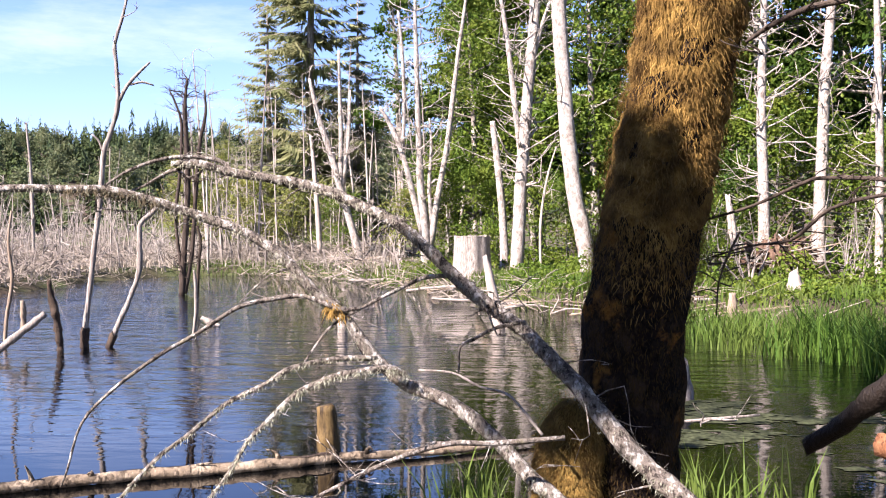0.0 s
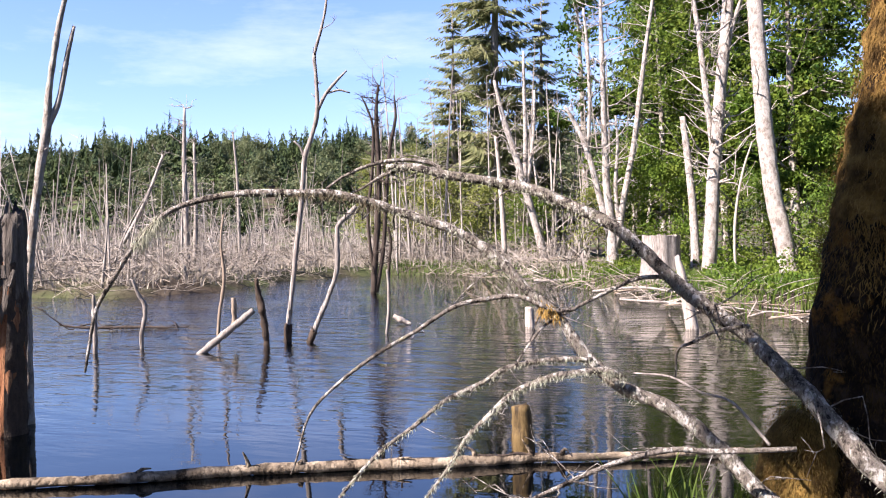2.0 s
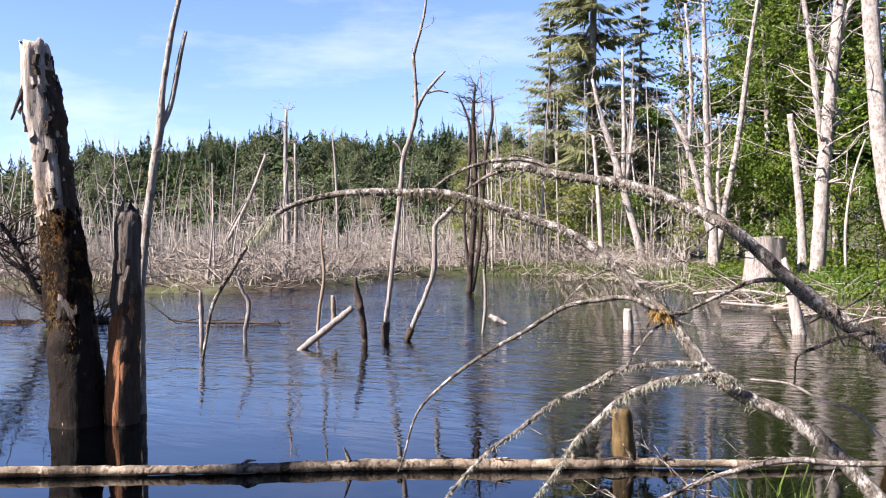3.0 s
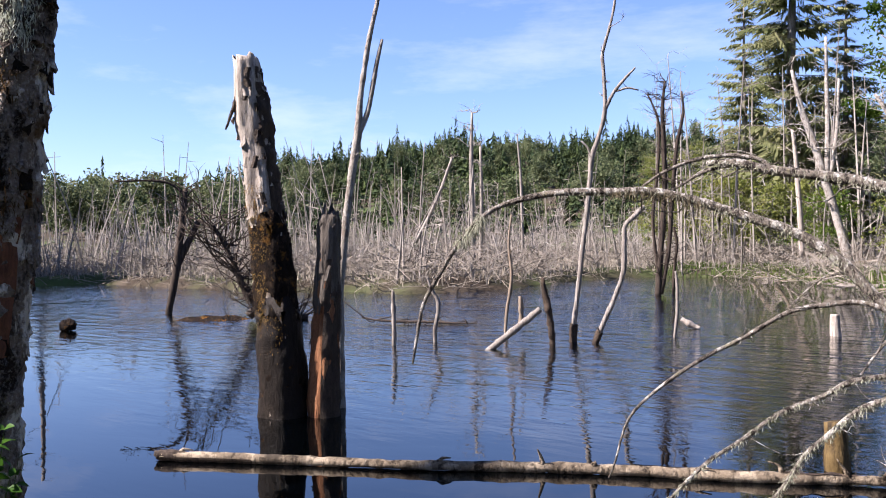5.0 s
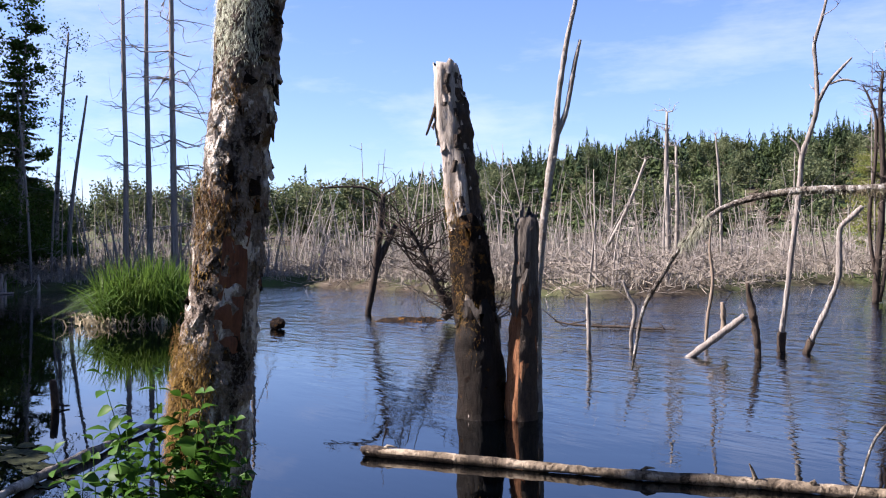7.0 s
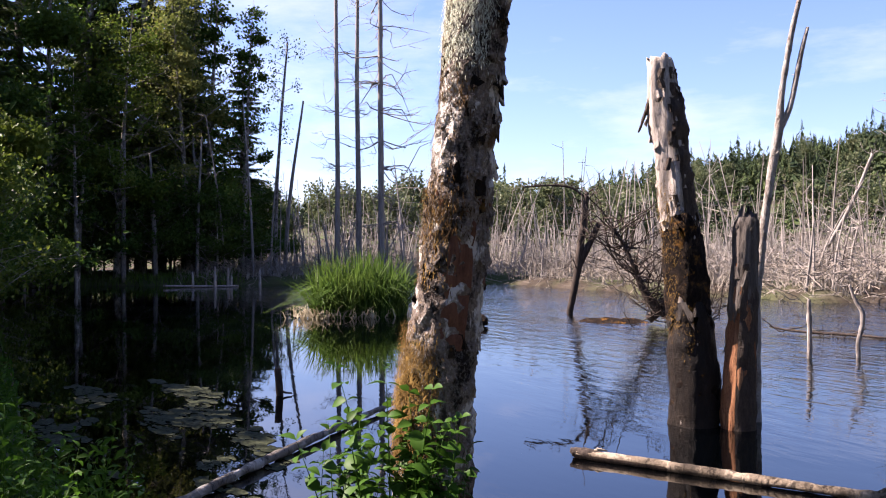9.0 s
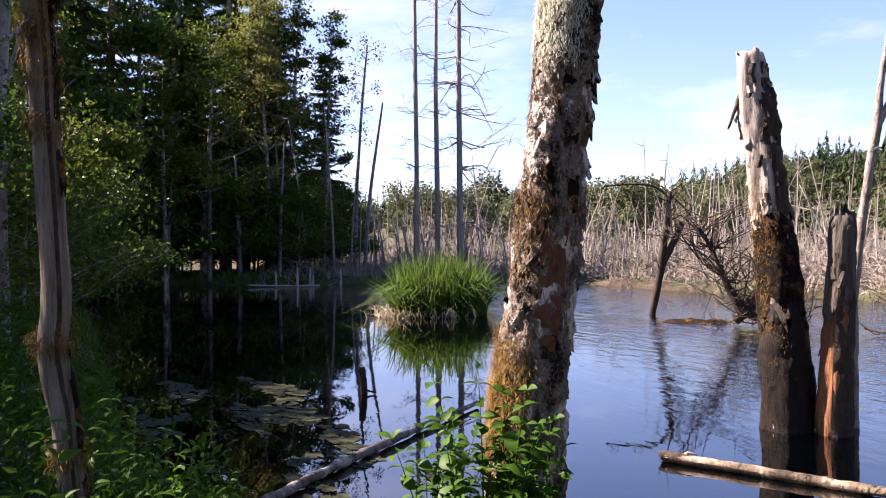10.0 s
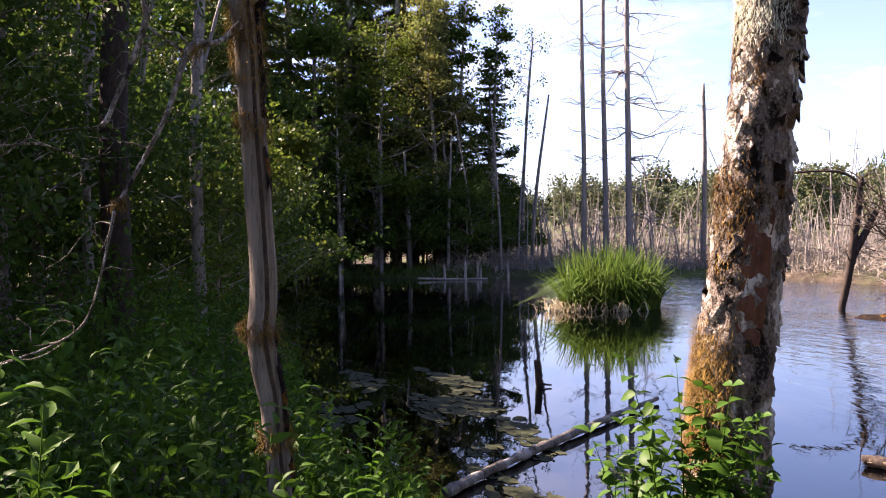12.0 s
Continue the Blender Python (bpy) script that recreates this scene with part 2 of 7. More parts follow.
def water_material():
    k = Nodes("pond_water")
    long_wave = k.noise(1.15, 3, 0.5, (1.0, 3.2, 1), (0, 0, 0.55), 0.3)
    cross = k.noise(3.1, 3, 0.55, (1.0, 3.0, 1), (0, 0, 0.75), 0.4)
    sep = k.t.nodes.new("ShaderNodeSeparateXYZ")
    k.put(sep.inputs[0], k.pos.outputs["Position"])
    open_water = k.ramp(k.math("ADD", k.math("MULTIPLY", sep.outputs["Y"], 0.08), k.math("MULTIPLY", k.noise(0.12, 2, 0.5), 0.5)), (0.70, 0.045), (1.05, 1.0))
    calm = k.math("MULTIPLY", open_water, k.ramp(k.noise(0.3, 2, 0.5), (0.35, 0.5), (0.6, 1.0)))
    h = k.math("ADD", long_wave, k.math("MULTIPLY", cross, 0.4))
    h = k.math("MULTIPLY", h, calm)
    h = k.math("MULTIPLY", h, k.ramp(k.math("MULTIPLY", sep.outputs["Y"], 0.05), (0.42, 0.5), (0.78, 1.4)))
    return k.surface((0.0002, 0.0004, 0.0006), 0.01, k.bump(h, 1.0, 0.05), 0.5, None, 1.66)


WATER = water_material()


def weed_material():
    k = Nodes("floating_weed")
    c = k.ramp(k.noise(24, 4, 0.6), (0.35, (0.010, 0.013, 0.006)), (0.65, (0.05, 0.058, 0.03)))
    return k.surface(c, 0.95, k.bump(k.noise(60, 3), 0.6, 0.005), 0.1)


WEED = weed_material()


# ---- mesh tools ----
class Mesh:
    """Gathers vertices and faces for one part."""

    def __init__(self):
        self.v, self.f = [], []

    def add(self, verts, faces):
        n = len(self.v)
        self.v.extend(verts)
        self.f.extend([tuple(i + n for i in face) for face in faces])
        return self

    def cards(self, arr):
        """arr: (n, 4, 3) corners of n leaves."""
        n = len(self.v)
        self.v.extend(map(tuple, arr.reshape(-1, 3)))
        self.f.extend([(n + i, n + i + 1, n + i + 2, n + i + 3) for i in range(0, len(arr) * 4, 4)])
        return self


def link(name, m, material, smooth=True):
    me = bpy.data.meshes.new(name)
    me.from_pydata(m.v, [], m.f)
    me.materials.append(material)
    if smooth:
        me.polygons.foreach_set("use_smooth", [True] * len(me.polygons))
    me.update()
    return new(name, me)


def thing(name, at, label, category, group="", kind=""):
    ob = new(name)
    ob.empty_display_size = 0.1
    ob.location = at
    return tagged(ob, label, category, group, kind)


def part(name, m, material, parent, label="", smooth=True, kind=""):
    """Links m, whose places are in the world, as one mesh under parent."""
    base = Vector(parent.location)
    if parent.parent:
        base += Vector(parent.parent.location)
    m.v = [(x - base.x, y - base.y, z - base.z) for x, y, z in m.v]
    ob = link(name, m, material, smooth)
    ob.parent = parent
    return tagged(ob, label, kind=kind)


def glide(pts, n):
    """A smooth line through pts (x, y, z, r), with n steps between two of them."""
    p = np.array(pts, float)
    q = np.vstack([2 * p[0] - p[1], p, 2 * p[-1] - p[-2]])
    out = []
    for i in range(1, len(q) - 2):
        a, b, c, d = q[i - 1], q[i], q[i + 1], q[i + 2]
        for s in np.arange(n) / n:
            out.append(0.5 * (2 * b + (c - a) * s + (2 * a - 5 * b + 4 * c - d) * s * s + (3 * b - a - 3 * c + d) * s ** 3))
    out.append(p[-1])
    out = np.array(out)
    out[:, 3] = np.maximum(out[:, 3], 0.0008)
    return out


def plain_tube(line, sides, swell):
    """A smooth thin tube along line."""
    p = line[:, :3]
    d = np.gradient(p, axis=0)
    d = d / np.maximum(np.linalg.norm(d, axis=1, keepdims=True), 1e-9)
    ref = np.array([0.31, 0.92, 0.23]) if abs(p[-1, 2] - p[0, 2]) > 0.6 * np.linalg.norm(p[-1] - p[0]) else np.array([0.05, 0.1, 1.0])
    u = np.cross(d, ref)
    u = u / np.maximum(np.linalg.norm(u, axis=1, keepdims=True), 1e-9)
    w = np.cross(d, u)
    ang = 2 * math.pi * np.arange(sides) / sides
    v = p[:, None] + (u[:, None] * np.cos(ang)[None, :, None] + w[:, None] * np.sin(ang)[None, :, None]) * (line[:, 3] * swell)[:, None, None]
    n = len(p)
    faces = [(i * sides + j, i * sides + (j + 1) % sides, (i + 1) * sides + (j + 1) % sides, (i + 1) * sides + j) for i in range(n - 1) for j in range(sides)]
    faces.append(tuple((n - 1) * sides + j for j in range(sides)))
    return v.reshape(-1, 3).tolist(), faces


def sweep(pts, sides=8, n=3, rough=0.0, seed=0.0, freq=3.0, arc=(0.0, 1.0), ragged=0.0, swell=1.0, fibre=1.0):
    """A round limb along pts, roughened; arc: the share of its girth that is made."""
    line = glide(pts, n)
    if not rough and not ragged and sides <= 8 and arc == (0.0, 1.0):
        return plain_tube(line, sides, swell)
    full = arc == (0.0, 1.0)
    count = sides if full else sides + 1
    verts, faces = [], []
    ref = Vector((0.31, 0.92, 0.23)) if abs(line[-1][2] - line[0][2]) > 0.6 * np.linalg.norm(line[-1][:3] - line[0][:3]) else Vector((0.05, 0.1, 1.0))
    last = len(line) - 1
    for i, row in enumerate(line):
        a, b = line[max(0, i - 1)], line[min(last, i + 1)]
        d = Vector((b - a)[:3]).normalized()
        u = d.cross(ref).normalized()
        w = d.cross(u)
        for j in range(count):
            ang = 2 * math.pi * (arc[0] + (arc[1] - arc[0]) * j / sides)
            out = u * math.cos(ang) + w * math.sin(ang)
            r = row[3] * swell
            c = Vector(row[:3])
            if rough:
                spot = c + out * r
                spot.z *= fibre
                r *= 1 + rough * (noise.noise(spot * freq + Vector((seed, 0, 0))) + 0.6 * noise.noise(spot * freq * 2.7 + Vector((0, seed, 0))))
            if ragged and i in (0, last):
                c = c + d * ragged * (noise.noise(out * 2.3 + Vector((seed, 3, 0))) + 0.5 * noise.noise(out * 7 + Vector((seed, 9, 0)))) * (1 if i else -1)
            verts.append(tuple(c + out * r))
    for i in range(last):
        for j in range(sides):
            k = (j + 1) % count if full else j + 1
            faces.append((i * count + j, i * count + k, (i + 1) * count + k, (i + 1) * count + j))
    if full:
        faces.append(tuple(range(count - 1, -1, -1)))
        faces.append(tuple(last * count + j for j in range(count)))
    return verts, faces


def limb(pts, sides=8, n=3, rough=0.12, seed=0.0, freq=3.0, ragged=0.0, fibre=1.0):
    return Mesh().add(*sweep(pts, sides, n, rough, seed, freq, (0.0, 1.0), ragged, 1.0, fibre))


def unit(a):
    return a / np.maximum(np.linalg.norm(a, axis=-1, keepdims=True), 1e-9)


def leaves(rng, centres, size, wide=0.5, droop=0.3, flat=0.5):
    """Pointed leaves at the centres: (n, 4, 3) corners."""
    n = len(centres)
    d = rng.normal(size=(n, 3))
    d[:, 2] -= droop
    d = unit(d)
    up = rng.normal(size=(n, 3)) * (1 - flat) + np.array([0, 0, 1.0]) * flat
    s = unit(np.cross(d, up))
    k = np.asarray(size * rng.uniform(0.65, 1.25, (n, 1)))
    lift = np.cross(s, d) * k * 0.12
    return np.stack([centres - d * k * 0.5, centres + s * k * wide * 0.5 + lift, centres + d * k * 0.5, centres - s * k * wide * 0.5 + lift], 1)


def blades(rng, roots, height, width, lean=0.35, segs=2):
    """Curved grass blades: vertices and faces."""
    p = np.asarray(roots, float)
    n = len(p)
    h = height * rng.uniform(0.55, 1.15, (n, 1))
    a = rng.uniform(0, 2 * math.pi, n)
    out = np.stack([np.cos(a), np.sin(a), 0 * a], 1) * lean * h * rng.uniform(0.2, 1.3, (n, 1))
    b = a + rng.uniform(-1, 1, n)
    side = np.stack([-np.sin(b), np.cos(b), 0 * b], 1) * width * 0.5
    rise = np.array([[0, 0, 1.0]])
    mid = p + out * 0.25 + rise * h * (0.5 - 0.09 * lean)
    tip = p + out + rise * h * (1 - 0.36 * lean)
    v = np.stack([p - side, p + side, mid - side * 0.75, mid + side * 0.75, tip], 1).reshape(-1, 3)
    faces = []
    for k in range(0, 5 * n, 5):
        faces += [(k, k + 1, k + 3, k + 2), (k + 2, k + 3, k + 4)]
    return list(map(tuple, v)), faces


def twigs(rng, line, count, length, radius, up=0.5, start=0.3, sub=2, sides=4):
    """Bare side twigs, each with its forks, along a limb: a list of meshes."""
    made = []
    line = glide(line, 3)
    for _ in range(count):
        m = Mesh()
        made.append(m)
        k = min(len(line) - 1, int(len(line) * (start + (1 - start) * rng.random())))
        p = line[k][:3]
        a = rng.uniform(0, 2 * math.pi)
        d = np.array([math.cos(a), math.sin(a), up * rng.uniform(0.2, 1.6)])
        d /= np.linalg.norm(d)
        l = length * rng.uniform(0.35, 1.0)
        r = min(radius * rng.uniform(0.6, 1.1), line[k][3] * 0.7)
        bend = rng.normal(size=3) * 0.16 * l
        kink = rng.normal(size=3) * 0.13 * l
        q = [(*p, r), (*(p + d * l * 0.3 + kink * 0.8), r * 0.8), (*(p + d * l * 0.62 + bend), r * 0.55), (*(p + d * l + bend * 0.4 - kink + np.array([0, 0, 0.08 * l])), r * 0.2)]
        m.add(*sweep(q, sides, 2))
        for _ in range(sub):
            s = rng.uniform(0.3, 0.85)
            e = p + d * l * s + (kink * 0.8 * s / 0.3 if s < 0.3 else kink * 0.8 * (0.62 - s) / 0.32 + bend * (s - 0.3) / 0.32 if s < 0.62 else bend * (1 - 0.6 * (s - 0.62) / 0.38) - kink * (s - 0.62) / 0.38)
            g = d + rng.normal(size=3) * 0.7
            g /= np.linalg.norm(g)
            h = l * rng.uniform(0.2, 0.45)
            m.add(*sweep([(*e, r * 0.5), (*(e + g * h * 0.5 + rng.normal(size=3) * 0.04 * h), r * 0.35), (*(e + g * h), r * 0.12)], 3, 1))
    return made


def add_twigs(made, material, parent):
    for m in made:
        part("twig", m, material, parent)


# ---- plan: lines through the limbs (x, y, z, radius) ----
MOSSY = [(-0.073, 3.038, 2.514, 0.1622), (-0.102, 3.041, 2.267, 0.1622), (-0.156, 3.048, 1.969, 0.1561), (-0.209, 3.053, 1.717, 0.1596), (-0.261, 3.057, 1.462, 0.1684), (-0.292, 3.059, 1.221, 0.1736), (-0.311, 3.06, 0.996, 0.1798), (-0.336, 3.061, 0.769, 0.1885), (-0.352, 3.062, 0.35, 0.2192)]
BULGE = [(-0.452, 2.933, 1.075, 0.035), (-0.462, 2.933, 1.05, 0.066), (-0.474, 2.933, 0.985, 0.094), (-0.487, 2.933, 0.88, 0.108), (-0.48, 2.933, 0.736, 0.112), (-0.45, 2.933, 0.52, 0.105)]
BR1 = [(-0.404, 2.663, 0.766, 0.0225), (-0.514, 2.68, 0.874, 0.0211), (-0.582, 2.696, 0.924, 0.0198), (-0.688, 2.705, 1.034, 0.0192), (-0.796, 2.71, 1.117, 0.0185), (-0.921, 2.707, 1.17, 0.0187), (-1.015, 2.705, 1.248, 0.0172), (-1.101, 2.702, 1.366, 0.0142), (-1.173, 2.7, 1.421, 0.0143), (-1.265, 2.689, 1.525, 0.0144), (-1.372, 2.669, 1.597, 0.0137), (-1.477, 2.645, 1.638, 0.0138), (-1.586, 2.614, 1.678, 0.0131), (-1.704, 2.572, 1.713, 0.0115), (-1.823, 2.523, 1.718, 0.0108), (-1.959, 2.454, 1.718, 0.01)]
BR1B = [(-2.004, 2.481, 1.716, 0.0092), (-2.096, 2.424, 1.695, 0.0084), (-2.163, 2.38, 1.655, 0.0076), (-2.223, 2.34, 1.576, 0.0067), (-2.27, 2.308, 1.488, 0.0067), (-2.31, 2.281, 1.401, 0.0059), (-2.329, 2.272, 1.305, 0.0051), (-2.343, 2.267, 1.225, 0.0034)]
BR2 = [(-0.114, 2.589, 0.818, 0.0293), (-0.19, 2.637, 0.897, 0.0283), (-0.256, 2.682, 0.944, 0.0273), (-0.326, 2.725, 1.007, 0.0262), (-0.398, 2.766, 1.089, 0.025), (-0.474, 2.804, 1.175, 0.0254), (-0.553, 2.841, 1.248, 0.0226), (-0.619, 2.875, 1.309, 0.0213), (-0.736, 2.903, 1.389, 0.0208), (-0.823, 2.931, 1.463, 0.0202), (-0.912, 2.955, 1.548, 0.0188), (-1.002, 2.977, 1.618, 0.0173), (-1.112, 2.991, 1.672, 0.0176), (-1.239, 2.996, 1.728, 0.0161), (-1.367, 2.996, 1.757, 0.0154), (-1.526, 2.977, 1.786, 0.0137), (-1.636, 2.972, 1.815, 0.0121), (-1.723, 2.974, 1.818, 0.0085)]
BR2A = [(-1.548, 3.029, 1.794, 0.0075), (-1.575, 3.029, 1.822, 0.0075), (-1.652, 3.007, 1.84, 0.0066), (-1.75, 2.972, 1.833, 0.0066), (-1.846, 2.934, 1.797, 0.0057), (-1.918, 2.906, 1.747, 0.0038)]
BR2B = [(-1.636, 3.014, 1.815, 0.0066), (-1.738, 2.985, 1.792, 0.0057), (-1.816, 2.965, 1.748, 0.0048), (-1.884, 2.948, 1.721, 0.0038)]
TW1 = [(-0.913, 2.668, 1.2, 0.0084), (-0.956, 2.649, 1.222, 0.0099), (-1.027, 2.622, 1.218, 0.0091), (-1.083, 2.597, 1.21, 0.0091), (-1.138, 2.571, 1.191, 0.0083), (-1.191, 2.543, 1.165, 0.0075), (-1.243, 2.514, 1.111, 0.0067), (-1.294, 2.484, 1.058, 0.0059), (-1.331, 2.459, 0.99, 0.0052), (-1.38, 2.427, 0.918, 0.0037), (-1.427, 2.395, 0.834, 0.0029)]
TW2 = [(-0.995, 2.671, 1.246, 0.0069), (-1.092, 2.631, 1.25, 0.0069), (-1.202, 2.581, 1.233, 0.0069), (-1.268, 2.543, 1.194, 0.0068), (-1.357, 2.492, 1.15, 0.006), (-1.429, 2.443, 1.086, 0.006), (-1.498, 2.394, 1.032, 0.0052), (-1.569, 2.339, 0.946, 0.0044), (-1.613, 2.297, 0.874, 0.0029)]
TW3 = [(-1.042, 2.69, 1.382, 0.0062), (-1.104, 2.684, 1.378, 0.0055), (-1.195, 2.668, 1.416, 0.0071), (-1.286, 2.648, 1.41, 0.0071), (-1.375, 2.625, 1.388, 0.0064), (-1.476, 2.592, 1.322, 0.0056), (-1.574, 2.557, 1.264, 0.0056), (-1.682, 2.511, 1.179, 0.0048), (-1.755, 2.48, 1.094, 0.004), (-1.791, 2.469, 0.975, 0.0032), (-1.811, 2.469, 0.927, 0.0024)]
TW4 = [(-0.845, 3.085, 1.45, 0.008), (-0.928, 3.038, 1.446, 0.0071), (-1.008, 2.989, 1.409, 0.0061), (-1.085, 2.937, 1.37, 0.0052), (-1.176, 2.879, 1.316, 0.0043), (-1.215, 2.833, 1.262, 0.0034), (-1.238, 2.791, 1.218, 0.0025)]
TW5 = [(-0.489, 2.613, 1.052, 0.0066), (-0.676, 2.577, 1.042, 0.0073), (-0.773, 2.54, 1.049, 0.0072), (-0.882, 2.496, 1.028, 0.0064), (-0.974, 2.45, 0.995, 0.0063), (-1.035, 2.408, 0.97, 0.0055), (-1.119, 2.356, 0.934, 0.0041)]
TW6 = [(-0.599, 2.809, 1.332, 0.0056), (-0.68, 2.828, 1.314, 0.0056), (-0.748, 2.846, 1.279, 0.0049), (-0.792, 2.865, 1.252, 0.0041), (-0.801, 2.889, 1.174, 0.0025)]
TW7 = [(-0.551, 2.711, 1.036, 0.0046), (-0.582, 2.73, 1.07, 0.0046), (-0.644, 2.746, 1.136, 0.0039), (-0.723, 2.758, 1.156, 0.0039), (-0.803, 2.768, 1.193, 0.0032), (-0.901, 2.772, 1.199, 0.0024)]
RTW1 = [(0.472, 2.638, 1.668, 0.0096), (0.338, 2.75, 1.707, 0.009), (0.214, 2.848, 1.72, 0.0075), (0.173, 2.92, 1.71, 0.0068), (0.052, 3.007, 1.651, 0.0061), (-0.098, 3.091, 1.605, 0.0045)]
RTW2 = [(0.435, 2.545, 1.677, 0.0077), (0.307, 2.655, 1.665, 0.0071), (0.201, 2.748, 1.634, 0.0064), (0.121, 2.83, 1.553, 0.0058), (0.033, 2.909, 1.538, 0.0042), (-0.064, 2.986, 1.505, 0.0034)]
RTW3 = [(0.21, 2.621, 2.143, 0.0107), (0.131, 2.677, 2.14, 0.0109), (0.053, 2.729, 2.113, 0.0094), (-0.003, 2.773, 2.081, 0.0064)]
RTW4 = [(-0.004, 2.875, 1.578, 0.0041), (-0.034, 2.88, 1.515, 0.0041), (-0.061, 2.884, 1.436, 0.0033), (-0.068, 2.885, 1.341, 0.0025)]
RLOG = [(0.575, 2.703, 1.358, 0.0663), (0.378, 2.884, 1.14, 0.0603), (0.313, 3.008, 1.027, 0.0536), (0.234, 3.132, 0.922, 0.0416)]
REDEND = [(0.355, 2.681, 1.019, 0.0319), (0.294, 2.7, 1.034, 0.0287)]
BIRCH = [(-3.888, 1.953, 2.92, 0.1223), (-3.911, 1.913, 2.582, 0.1245), (-3.923, 1.892, 2.356, 0.12), (-3.932, 1.875, 2.13, 0.12), (-3.946, 1.85, 1.904, 0.1245), (-3.957, 1.829, 1.678, 0.129), (-3.968, 1.808, 1.452, 0.1313), (-3.984, 1.777, 1.226, 0.1404), (-3.995, 1.753, 0.999, 0.1472), (-4, 1.744, 0.773, 0.1562), (-4.004, 1.737, 0.479, 0.1698)]
TSNAG = [(-7.071, 5.535, 3.275, 0.118), (-7.055, 5.555, 2.988, 0.1534), (-7.038, 5.575, 2.731, 0.1693), (-7.012, 5.607, 2.473, 0.1534), (-6.989, 5.634, 2.163, 0.1534), (-6.963, 5.665, 1.8, 0.164), (-6.933, 5.699, 1.436, 0.1746), (-6.911, 5.725, 1.019, 0.1799), (-6.888, 5.751, 0.601, 0.1905), (-6.877, 5.763, 0, 0.1958), (-6.871, 5.771, -0.34, 0.2064)]
OSNAG = [(-6.51, 6.036, 1.854, 0.0786), (-6.518, 6.028, 1.74, 0.1048), (-6.529, 6.017, 1.429, 0.11), (-6.544, 6.001, 1.013, 0.1205), (-6.563, 5.982, 0.598, 0.1362), (-6.576, 5.968, 0, 0.1571), (-6.58, 5.965, -0.338, 0.1624)]
FORKT = [(-6.708, 6.333, -0.101, 0.0492), (-6.706, 6.335, 0.442, 0.0464), (-6.703, 6.338, 1.094, 0.0437), (-6.676, 6.366, 1.528, 0.0437), (-6.64, 6.401, 1.962, 0.0437), (-6.606, 6.434, 2.287, 0.0464), (-6.567, 6.471, 2.639, 0.0464), (-6.548, 6.489, 2.938, 0.0328), (-6.513, 6.522, 3.263, 0.03), (-6.47, 6.563, 3.589, 0.0273), (-6.415, 6.614, 3.914, 0.0218), (-6.379, 6.646, 4.24, 0.0109)]
FORKB = [(-6.567, 6.471, 2.612, 0.0328), (-6.498, 6.537, 2.829, 0.0273), (-6.455, 6.576, 3.1, 0.0246), (-6.425, 6.604, 3.317, 0.0218), (-6.386, 6.639, 3.535, 0.0137)]
LOG = [(-6.341, 4.085, 0.05, 0.0436), (-5.695, 4.432, 0.05, 0.0458), (-5.119, 4.715, 0.05, 0.0401), (-4.534, 5.009, 0.05, 0.041), (-4.054, 5.309, 0.05, 0.0484), (-3.401, 5.658, 0.05, 0.0462), (-2.8, 5.906, 0.05, 0.048), (-2.43, 6.099, 0.05, 0.0485), (-2.113, 6.27, 0.05, 0.0394), (-1.436, 6.529, 0.05, 0.0341), (-0.751, 6.906, 0.05, 0.0231)]
POST = [(-2.292, 6.584, 0.325, 0.0709), (-2.283, 6.586, 0.158, 0.0792), (-2.274, 6.589, -0.009, 0.0875), (-2.272, 6.59, -0.134, 0.0875)]
STUB = [(-4.477, 15.072, 0.342, 0.0731), (-4.471, 15.074, 0.146, 0.0828), (-4.466, 15.075, -0.098, 0.0877)]
STAKE = [(-2.01, 15.19, 1.187, 0.0381), (-1.942, 15.197, 0.859, 0.0763), (-1.859, 15.205, 0.392, 0.0954), (-1.767, 15.213, -0.075, 0.1144)]
SAPA = [(-7.588, 12.26, -0.131, 0.0618), (-7.569, 12.27, 0.219, 0.0574), (-7.494, 12.313, 0.918, 0.053), (-7.419, 12.356, 1.615, 0.053), (-7.344, 12.398, 2.311, 0.053), (-7.301, 12.421, 2.831, 0.053), (-7.199, 12.477, 3.175, 0.0486), (-7.12, 12.519, 3.561, 0.0486), (-7.129, 12.514, 4.124, 0.0397), (-7.14, 12.508, 4.428, 0.0353), (-7.046, 12.558, 4.811, 0.0309), (-6.966, 12.599, 5.237, 0.0265), (-6.929, 12.618, 5.837, 0.0177)]
SAPA1 = [(-7.12, 12.519, 3.561, 0.0397), (-7.004, 12.58, 3.815, 0.0353), (-6.85, 12.657, 4.023, 0.0309), (-6.705, 12.729, 4.186, 0.0177)]
SAPA2 = [(-6.966, 12.599, 3.839, 0.0221), (-6.814, 12.676, 3.883, 0.0221), (-6.663, 12.749, 3.84, 0.0132)]
SAPA3 = [(-7.301, 12.421, 2.788, 0.0265), (-7.352, 12.393, 2.989, 0.0221), (-7.441, 12.344, 3.097, 0.0132)]
SAPB = [(-7.207, 12.229, -0.06, 0.0435), (-7.13, 12.271, 0.155, 0.0522), (-7.015, 12.332, 0.455, 0.0565), (-6.901, 12.392, 0.754, 0.0522), (-6.8, 12.443, 1.095, 0.0522), (-6.788, 12.449, 1.521, 0.0522), (-6.771, 12.458, 1.776, 0.0478), (-6.665, 12.51, 1.901, 0.0608), (-6.514, 12.584, 2.068, 0.0478)]
